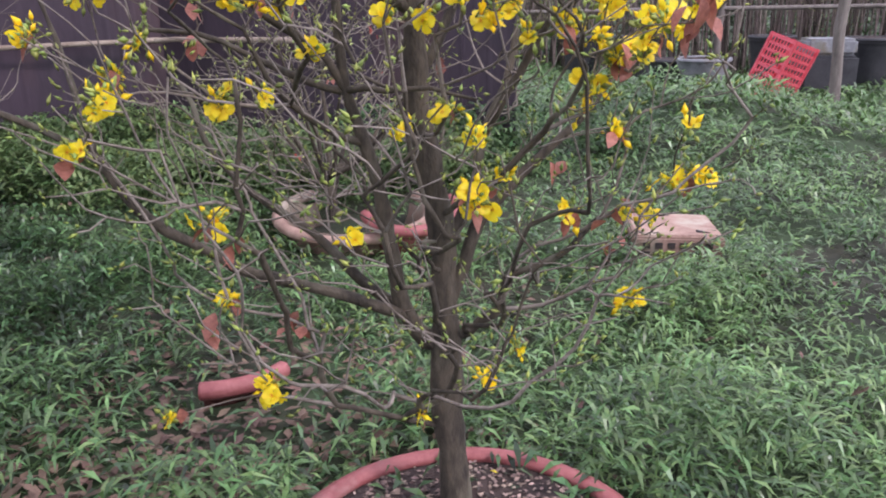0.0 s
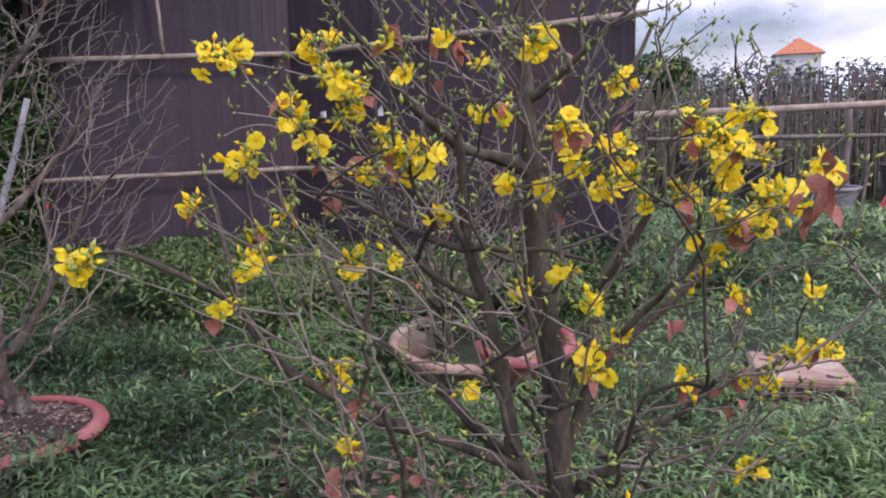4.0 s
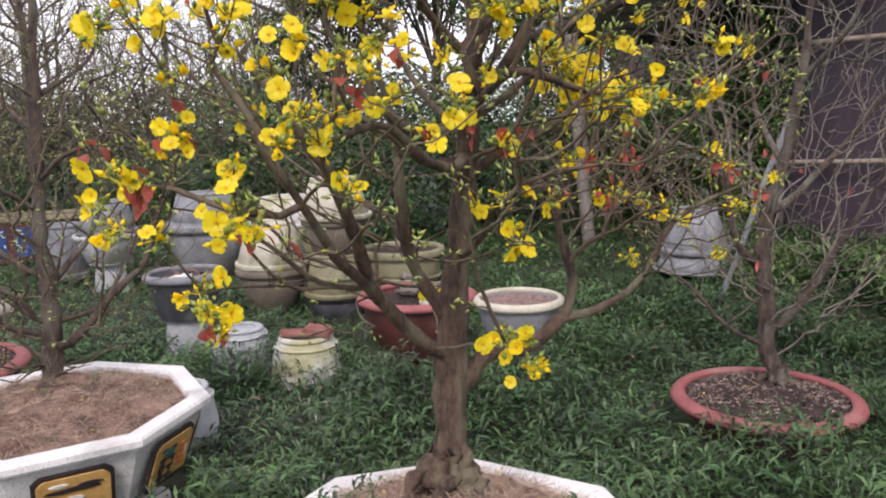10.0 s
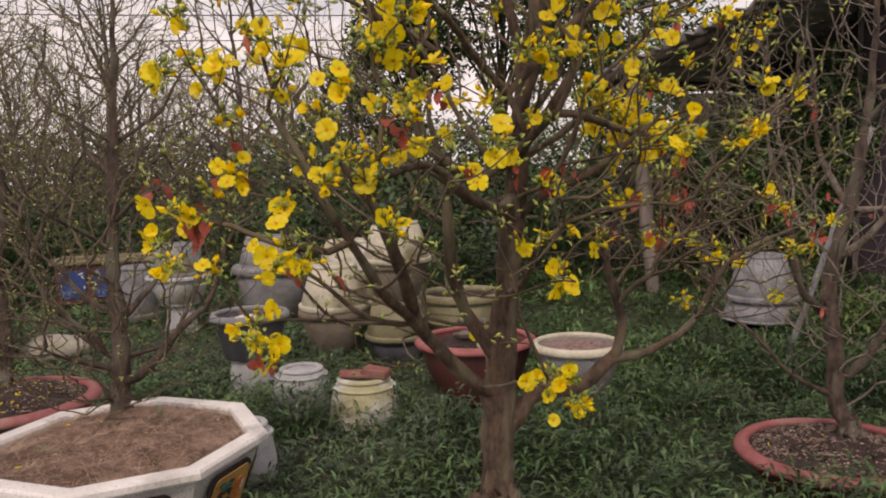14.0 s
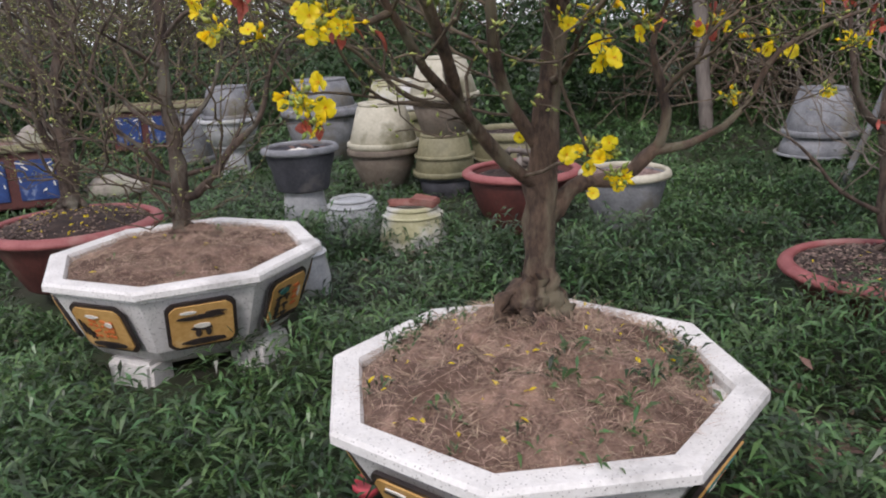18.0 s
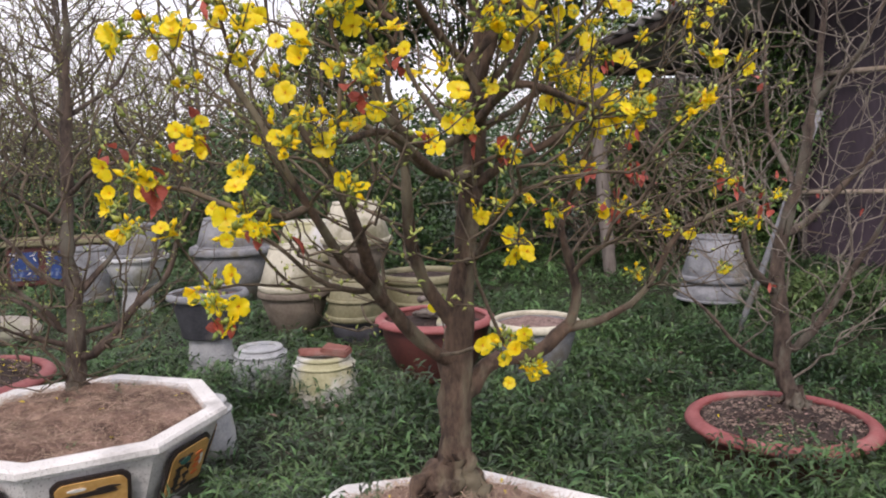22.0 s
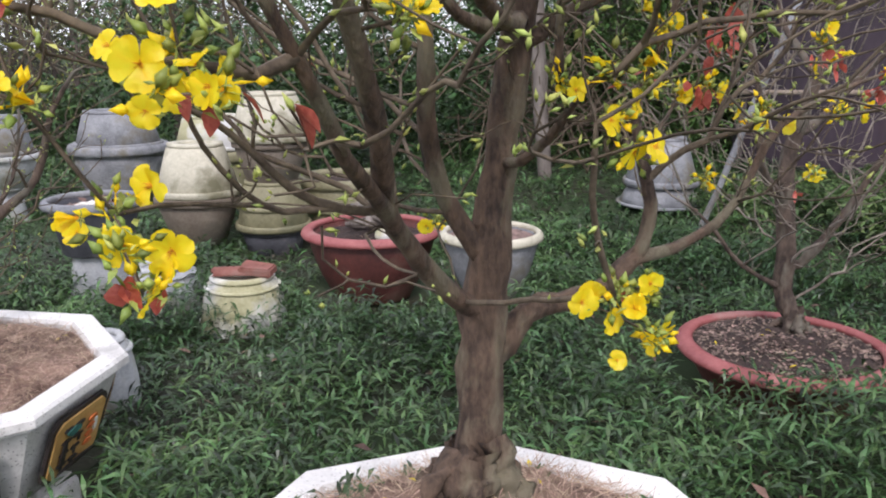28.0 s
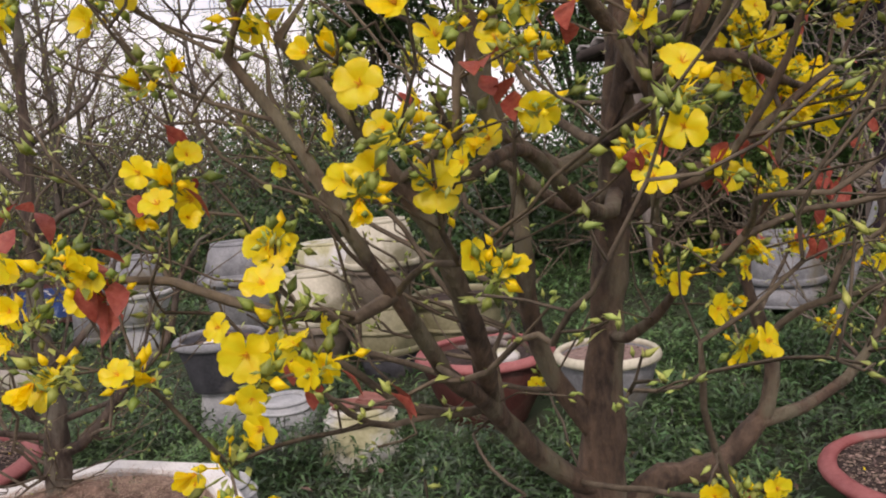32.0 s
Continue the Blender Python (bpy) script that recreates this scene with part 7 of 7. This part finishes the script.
shed()
plank = thing("plank", 0, 0, 0, 0, "pale grey plank leaning behind the bare tree", "plank")
rod("board", (2.28, 2.47, 0.22), (2.53, 2.17, 1.46), 0.016, "grey_cement", plank, seed=4)
stack = thing("brush_heap", 3.0, 4.9, 0.2, 0, "dark heap of cut brush under the shed roof", "heap")


def brush():
    rng = np.random.default_rng(8)
    verts, faces = [], []
    for k in range(420):
        c = rng.normal(0, 1, 3) * [0.55, 0.35, 0.35] + [0, 0, 0.6]
        w = rng.normal(0, 1, 3)
        w /= np.linalg.norm(w)
        v, f = tube_arrays([c - w * 0.3, c + w * 0.3], [0.008, 0.004], 3)
        if k < 40:
            part("stick", mesh_of("stick", v, f, "twig"), "twig", stack)
            continue
        faces += [tuple(a + len(verts) for a in q) for q in f]
        verts += v
    tagged(part("brushwood", quick_mesh("brushwood", verts, faces, "twig"), "twig", stack), kind="stuff")


brush()


def red_scrap():
    """A crumpled red plastic lid half under the white tub."""
    ob = thing("plastic_scrap", -0.36, 0.09, 0.19, 25, "crumpled red plastic lid lying in the grass", "scrap")
    v, f = lathe([(0.030, 0.0), (0.036, 0.004), (0.038, 0.022), (0.034, 0.026), (0.028, 0.024), (0.001, 0.020)], 18, 0.12)
    v = [(x, y, z + 0.010 * noise.noise((x * 40, y * 40, 1.0))) for x, y, z in v]
    part("lid", mesh_of("lid", v, f, "crate_red"), "crate_red", ob)


red_scrap()


# ---- bushes, far trees, houses ----
def leaf_cloud(name, clumps, count, seed, length, width, mat, parent=None, label="", category="", low=-35, high=60, core=0.72, core_mat="bush_leaf"):
    """Foliage: leaves spread through overlapping egg-shaped clumps with ragged outlines."""
    rng = np.random.default_rng(seed)
    weight = np.array([c[3] * c[4] + c[4] * c[5] for c in clumps])
    which = rng.choice(len(clumps), count, p=weight / weight.sum())
    d = rng.normal(0, 1, (count, 3))
    d /= np.linalg.norm(d, axis=1, keepdims=True)
    q = 1 - 0.55 * rng.random(count) ** 2.2 + rng.normal(0, 0.07, count)
    c = np.array(clumps)[which]
    base = c[:, :3] + d * q[:, None] * c[:, 3:6]
    me = scatter_leaves(name, base, rng, low, high, length, width, mat)
    ob = part(name, me, mat, parent) if parent else new(name, me)
    return tagged(ob, label, category, kind="stuff")


def hedge(name, line, height, depth, count, seed, label, length=0.10, width=0.04, mat="bush_leaf"):
    rng = random.Random(seed)
    clumps = []
    (x0, y0), (x1, y1) = line
    n = max(3, int(math.dist(*line) / (depth * 0.8)))
    for k in range(n):
        f = (k + rng.uniform(0.2, 0.8)) / n
        for lv in range(2):
            h = height * rng.uniform(0.42, 0.6)
            clumps.append((x0 + (x1 - x0) * f + rng.uniform(-0.2, 0.2), y0 + (y1 - y0) * f + rng.uniform(-0.3, 0.3), 0.15 + h * (0.55 + 0.75 * lv),
                           depth * rng.uniform(0.6, 1.0), depth * rng.uniform(0.6, 1.0), h * rng.uniform(0.55, 0.8)))
    return leaf_cloud(name, clumps, count, seed, length, width, mat, label=label, category="bush")


hedge("bush", ((-0.3, 6.3), (2.3, 5.6)), 1.5, 0.75, 17000, 31, "dense dark green bush of vines behind the pots", 0.085, 0.035)
hedge("bush", ((2.4, 6.9), (5.6, 6.6)), 2.3, 0.7, 26000, 32, "dark green creeper over the shed posts", 0.08, 0.032)
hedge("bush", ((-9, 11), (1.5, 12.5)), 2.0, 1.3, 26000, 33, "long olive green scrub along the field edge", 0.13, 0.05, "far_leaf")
hedge("bush", ((-4.5, 7.2), (-0.6, 7.6)), 0.9, 0.7, 16000, 34, "low green scrub behind the planters", 0.09, 0.03)
hedge("bush", ((11.5, 3.0), (12.8, -9.0)), 0.8, 0.7, 15000, 36, "dark scrub at the foot of the fence", 0.1, 0.04)

hedge("weed_clump", ((3.0, 2.9), (4.6, 2.3)), 0.30, 0.40, 9000, 51, "tall olive green weeds along the metal wall", 0.075, 0.020, "weed_leaf")
hedge("weed_clump", ((3.2, 2.2), (4.7, 0.9)), 0.30, 0.40, 9000, 52, "tall olive green weeds at the foot of the wall", 0.075, 0.020, "weed_leaf")
hedge("weed_clump", ((3.4, 1.2), (4.6, -0.3)), 0.34, 0.40, 9000, 53, "rank green weeds round a bare shrub", 0.075, 0.020, "weed_leaf")
hedge("weed_clump", ((4.3, 0.4), (5.4, -0.9)), 0.45, 0.36, 6000, 54, "rank dark weeds at the corner of the wall", 0.07, 0.022, "bush_leaf")


def leafy_tree(x, y, height, spread, seed, label, leaves=16000, size=0.11, mat="bush_leaf", trunk_r=0.10, low=0.42):
    root = thing("leafy_tree", x, y, 0.1, 0, label, "tree", "green trees")
    rng = np.random.default_rng(seed)
    pts = [(0.05 * math.sin(k), 0.05 * math.cos(k * 1.7), height * 0.55 * k / 8) for k in range(9)]
    v, f = tube_arrays(pts, np.linspace(trunk_r, trunk_r * 0.5, 9), 9)
    part("trunk", mesh_of("trunk", v, f, "bark_grey"), "bark_grey", root)
    clumps = []
    for k in range(15):
        a, q = rng.uniform(0, 6.28), spread * math.sqrt(rng.random()) * 0.85
        z = height * rng.uniform(low, 0.95)
        q *= 1.15 - 0.6 * (z / height - low) / (0.95 - low)
        c = np.array([q * math.cos(a), q * math.sin(a), z])
        clumps.append((*c, spread * rng.uniform(0.25, 0.42), spread * rng.uniform(0.25, 0.42), spread * rng.uniform(0.18, 0.32)))
        start = np.array(pts[rng.integers(4, 9)])
        line = [start + (c - start) * t + np.array([0, 0, 0.12 * height * math.sin(math.pi * t)]) * 0.4 for t in np.linspace(0, 1, 7)]
        v, f = tube_arrays(line, np.linspace(trunk_r * 0.4, 0.012, 7), 6)
        part("limb", mesh_of("limb", v, f, "bark_grey"), "bark_grey", root)
    leaf_cloud("crown", clumps, leaves, seed + 1, size, size * 0.4, mat, root)
    return root


hedge("bush", ((2.55, 5.15), (4.25, 4.65)), 2.0, 0.45, 26000, 35, "light green creeper hanging under the shed roof", 0.075, 0.03, "vine_leaf")
leafy_tree(3.3, 7.8, 4.6, 1.4, 41, "dark leafy tree rising behind the shed", 9000, low=0.5)
leafy_tree(2.25, 8.6, 5.4, 1.5, 42, "dark leafy tree behind the blossoming tree", 14000, low=0.46, trunk_r=0.055)
leafy_tree(1.05, 8.8, 3.5, 1.0, 45, "low dark leafy tree among the garden shrubs", 10000, low=0.45, trunk_r=0.045)
leafy_tree(29.5, 4.0, 3.5, 1.0, 43, "round dark tree on the far side of the field", 5000, 0.3, trunk_r=0.2)
leafy_tree(33.0, 6.5, 4.2, 2.2, 44, "green tree by the far houses", 4000, 0.35, trunk_r=0.2)
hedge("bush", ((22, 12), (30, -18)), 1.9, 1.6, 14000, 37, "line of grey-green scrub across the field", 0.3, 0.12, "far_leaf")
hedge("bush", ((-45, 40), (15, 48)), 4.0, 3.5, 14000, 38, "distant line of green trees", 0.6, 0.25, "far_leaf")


def house(x, y, z, turn, w, d, h, roof_h, roof_mat, label):
    ob = thing("house", x, y, z, turn, label, "house", "far houses")
    part("wall", box_mesh("wall", (w, d, h), "house_wall", 0.02), "house_wall", ob).location.z = h / 2
    e = 0.35
    verts = [(-w / 2 - e, -d / 2 - e, h), (w / 2 + e, -d / 2 - e, h), (w / 2 + e, d / 2 + e, h), (-w / 2 - e, d / 2 + e, h), (-w / 4, 0, h + roof_h), (w / 4, 0, h + roof_h)]
    part("roof", mesh_of("roof", verts, [(0, 1, 5, 4), (1, 2, 5), (2, 3, 4, 5), (3, 0, 4), (3, 2, 1, 0)], roof_mat, False), roof_mat, ob)
    for k in (-1, 0, 1):
        part("window", box_mesh("window", (0.05, d * 0.18, h * 0.4), "dark_plastic", 0.01), "dark_plastic", ob).location = (-w / 2 - 0.02, k * d * 0.3, h * 0.55)


house(80, 2.4, 0.1, 8, 3.7, 3.7, 6.7, 1.5, "roof_tile", "far low house with an orange tiled roof")
# the haze over this belt is only its leaf colour
hedge("bush", ((62, 14), (60, -30)), 4.6, 2.6, 16000, 39, "far belt of trees tinted blue-grey for haze beyond the field", 0.7, 0.3, "haze_tinted_leaf")


# ---- the orchard of bare trees in the distance ----
def orchard():
    rng = random.Random(77)
    kinds = []
    for s in range(3):
        h = (2.3, 2.6, 2.1)[s]
        trunk = [(0, 0, 0.0, 0.036), (0.03, 0.02, 0.4 * h / 2, 0.028), (-0.02, 0.03, 0.55 * h, 0.017), (0.02, 0, 0.8 * h, 0.009), (0, 0, h, 0.003)]
        limbs = [trunk]
        for k in range(9):
            a, z = k * 2.4 + s, h * (0.22 + 0.065 * k)
            q = 0.62 - 0.04 * k
            limbs.append([(0, 0.02, z, 0.012), (0.4 * q * math.cos(a), 0.4 * q * math.sin(a), z + 0.12, 0.009), (q * math.cos(a), q * math.sin(a), z + 0.42, 0.004)])
        kinds.append(tree("orchard_tree", (0, 0, 0), limbs, crown_tips((0, 0, h * 0.62), (0.75, 0.75, h * 0.46), 620, 60 + s), (), 70 + s,
                          "bare apricot tree with scattered buds in the field", "bark_far", tip_r=0.0018, power=2.7, buds=0.7, bud_size=0.015, leaf_tuft=1.8, leaf_long=0.021, twig="twig_far", group="orchard", branch_r=0.0085, sides=5))
    spots = [(-2.3, 3.75, 0.6)]
    for row in range(6):
        for col in range(8):
            x = -7.6 + col * 1.25 + 0.5 * (row % 2) + rng.uniform(-0.3, 0.3)
            y = 6.4 + row * 1.25 + rng.uniform(-0.3, 0.3)
            if x < 0.9 and not (y < 7.2 and x > -3.0) and math.hypot(x, y) > 6.3:
                spots.append((x, y, 0.14))
    spots += [(10.9, -5.6, 0.2), (10.9, 0.9, 0.2), (11.6, -2.9, 0.2), (-4.3, 4.4, 0.2), (-5.2, 3.2, 0.2), (-3.6, 5.4, 0.2)]
    for k, (x, y, z) in enumerate(spots):
        s = rng.uniform(0.9, 1.2) * (1.28 if y > 6 else 1.0) * (0.75 if x > 5 else 1)
        m = Matrix.LocRotScale(Vector((x, y, z)), Euler((0, 0, rng.uniform(0, 6.28))), Vector((s, s, s * rng.uniform(0.95, 1.1))))
        if k < 3:
            kinds[k].matrix_basis = m
        else:
            copy_thing(kinds[k % 3], Matrix.LocRotScale(m.translation, m.to_quaternion(), Vector((1, 1, 1)))).scale = m.to_scale()


orchard()


def wires():
    for x, y in ((-60, 40), (40, 37), (-60, 46), (40, 43)):
        pole = thing("utility_pole", x, y, 0, 0, "grey concrete utility pole far off", "pole", "utility poles")
        rod("shaft", (0, 0, 0), (0, 0, 15.6), 0.16, "grey_cement", pole, taper=0.6)
    for k, (z, y) in enumerate(((9.6, 40), (8.4, 40), (14.5, 46))):
        ob = thing("cable", 0, 0, 0, 0, "thin overhead cable across the sky", "cable", "cables")
        rod("wire", (-60, y, z + 0.8), (40, y - 3, z), 0.03, "wire", ob, sides=4, bend=-0.9, seed=k)


wires()


# ---- grass, weeds and litter on the ground ----
def grass():
    rng = np.random.default_rng(5)
    step, x0, y0, nx, ny = 0.15, -9.5, -7.5, 155, 128
    height = np.array([[ground_z(x0 + step * i, y0 + step * j) for i in range(nx)] for j in range(ny)])
    lumps = np.array([[noise.noise(((x0 + step * i) * 2.2, (y0 + step * j) * 2.2, 7.7)) + 0.5 * noise.noise(((x0 + step * i) * 4.9, (y0 + step * j) * 4.9, 2.7)) for i in range(nx)] for j in range(ny)])

    def at(grid, xy):
        u, v = (xy[:, 0] - x0) / step, (xy[:, 1] - y0) / step
        i, j = np.clip(u.astype(int), 0, nx - 2), np.clip(v.astype(int), 0, ny - 2)
        fu, fv = u - i, v - j
        return (grid[j, i] * (1 - fu) + grid[j, i + 1] * fu) * (1 - fv) + (grid[j + 1, i] * (1 - fu) + grid[j + 1, i + 1] * fu) * fv

    zones = [((-2.6, -2.6, 3.4, 3.2), 270000, 0.078, 0.0112, 0.125), ((-5, -4, 6.0, 6.5), 220000, 0.09, 0.0145, 0.10), ((5.0, -7, 13, 3.5), 90000, 0.14, 0.021, 0.11),
             ((-9, 4, 3, 11), 45000, 0.14, 0.022, 0.10), ((-14, -13, 20, 17), 150000, 0.19, 0.034, 0.11)]
    for k, ((xa, ya, xb, yb), count, length, width, lift) in enumerate(zones):
        xy = np.stack([rng.uniform(xa, xb, count), rng.uniform(ya, yb, count)], 1)
        clump = at(lumps, xy)
        bare = np.maximum(np.exp(-(((xy[:, 0] - 1.55) / 0.45) ** 2 + ((xy[:, 1] + 0.38) / 0.42) ** 2) * 1.1), np.exp(-(((xy[:, 0] - 1.02) / 0.26) ** 2 + ((xy[:, 1] + 0.28) / 0.36) ** 2) * 1.1))
        keep = (rng.random(count) < np.maximum(0.38, 0.72 + 1.25 * clump)) & (rng.random(count) > bare * 0.93)
        for a, b, r in POTS_KEEP_OUT:
            keep &= (xy[:, 0] - a) ** 2 + (xy[:, 1] - b) ** 2 > r * r
        edge = np.minimum.reduce([xy[:, 0] - xa, xb - xy[:, 0], xy[:, 1] - ya, yb - xy[:, 1]]) / (0.9 if k < 2 else 1.6)
        keep &= rng.random(count) < edge + 0.4 * clump
        if k in (1, 4):
            a, b, c, d = (-2.1, -2.1, 2.9, 2.7) if k == 1 else (-4.4, -3.4, 5.4, 5.9)
            inner = np.minimum.reduce([xy[:, 0] - a, c - xy[:, 0], xy[:, 1] - b, d - xy[:, 1]])
            keep &= inner + rng.uniform(-0.3, 0.3, count) < 0
        xy, clump = xy[keep], clump[keep]
        z = at(height, xy) + lift * rng.random(len(xy)) ** 1.2 * (0.4 + 2.1 * np.maximum(0, clump + 0.2))
        # blades towards the open side take the lighter colour, painting in brighter light
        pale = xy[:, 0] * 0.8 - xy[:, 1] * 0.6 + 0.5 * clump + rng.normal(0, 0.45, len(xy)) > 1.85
        for mat, pick, label in (("grass", ~pale, "thick matted green grass with broad blades"), ("grass_sunlit", pale, "thick green grass coloured paler as if sunlit in the open")):
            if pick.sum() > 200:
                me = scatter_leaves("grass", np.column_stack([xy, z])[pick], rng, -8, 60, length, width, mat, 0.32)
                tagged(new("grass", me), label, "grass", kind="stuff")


grass()


def litter():
    rng = np.random.default_rng(6)
    n = 1700
    near = rng.random(n) < 0.5
    xy = np.stack([np.where(near, rng.normal(1.02, 0.24, n), rng.normal(1.55, 0.42, n)), np.where(near, rng.normal(-0.28, 0.3, n), rng.normal(-0.42, 0.4, n))], 1)
    z = np.array([ground_z(x, y) for x, y in xy]) + 0.012 + 0.02 * rng.random(n)
    me = scatter_leaves("dead_leaves", np.column_stack([xy, z]), rng, -10, 25, 0.055, 0.026, "dry_leaf", 0.1)
    tagged(new("dead_leaves", me), "brown dead leaves scattered on bare soil", "leaves", kind="stuff")

    n = 420
    xy = np.stack([rng.uniform(-2.2, 3.2, n), rng.uniform(-2.2, 3.0, n)], 1)
    xy = xy[[all((x - a) ** 2 + (y - b) ** 2 > r * r * 1.1 for a, b, r in POTS_KEEP_OUT) for x, y in xy]]
    z = np.array([ground_z(x, y) for x, y in xy]) + rng.uniform(0.03, 0.10, len(xy))
    me = scatter_leaves("dead_leaves", np.column_stack([xy, z]), rng, -15, 40, 0.06, 0.02, "dry_leaf", 0.2)
    tagged(new("dead_leaves", me), "scattered dry leaves caught in the grass", "leaves", kind="stuff")


litter()
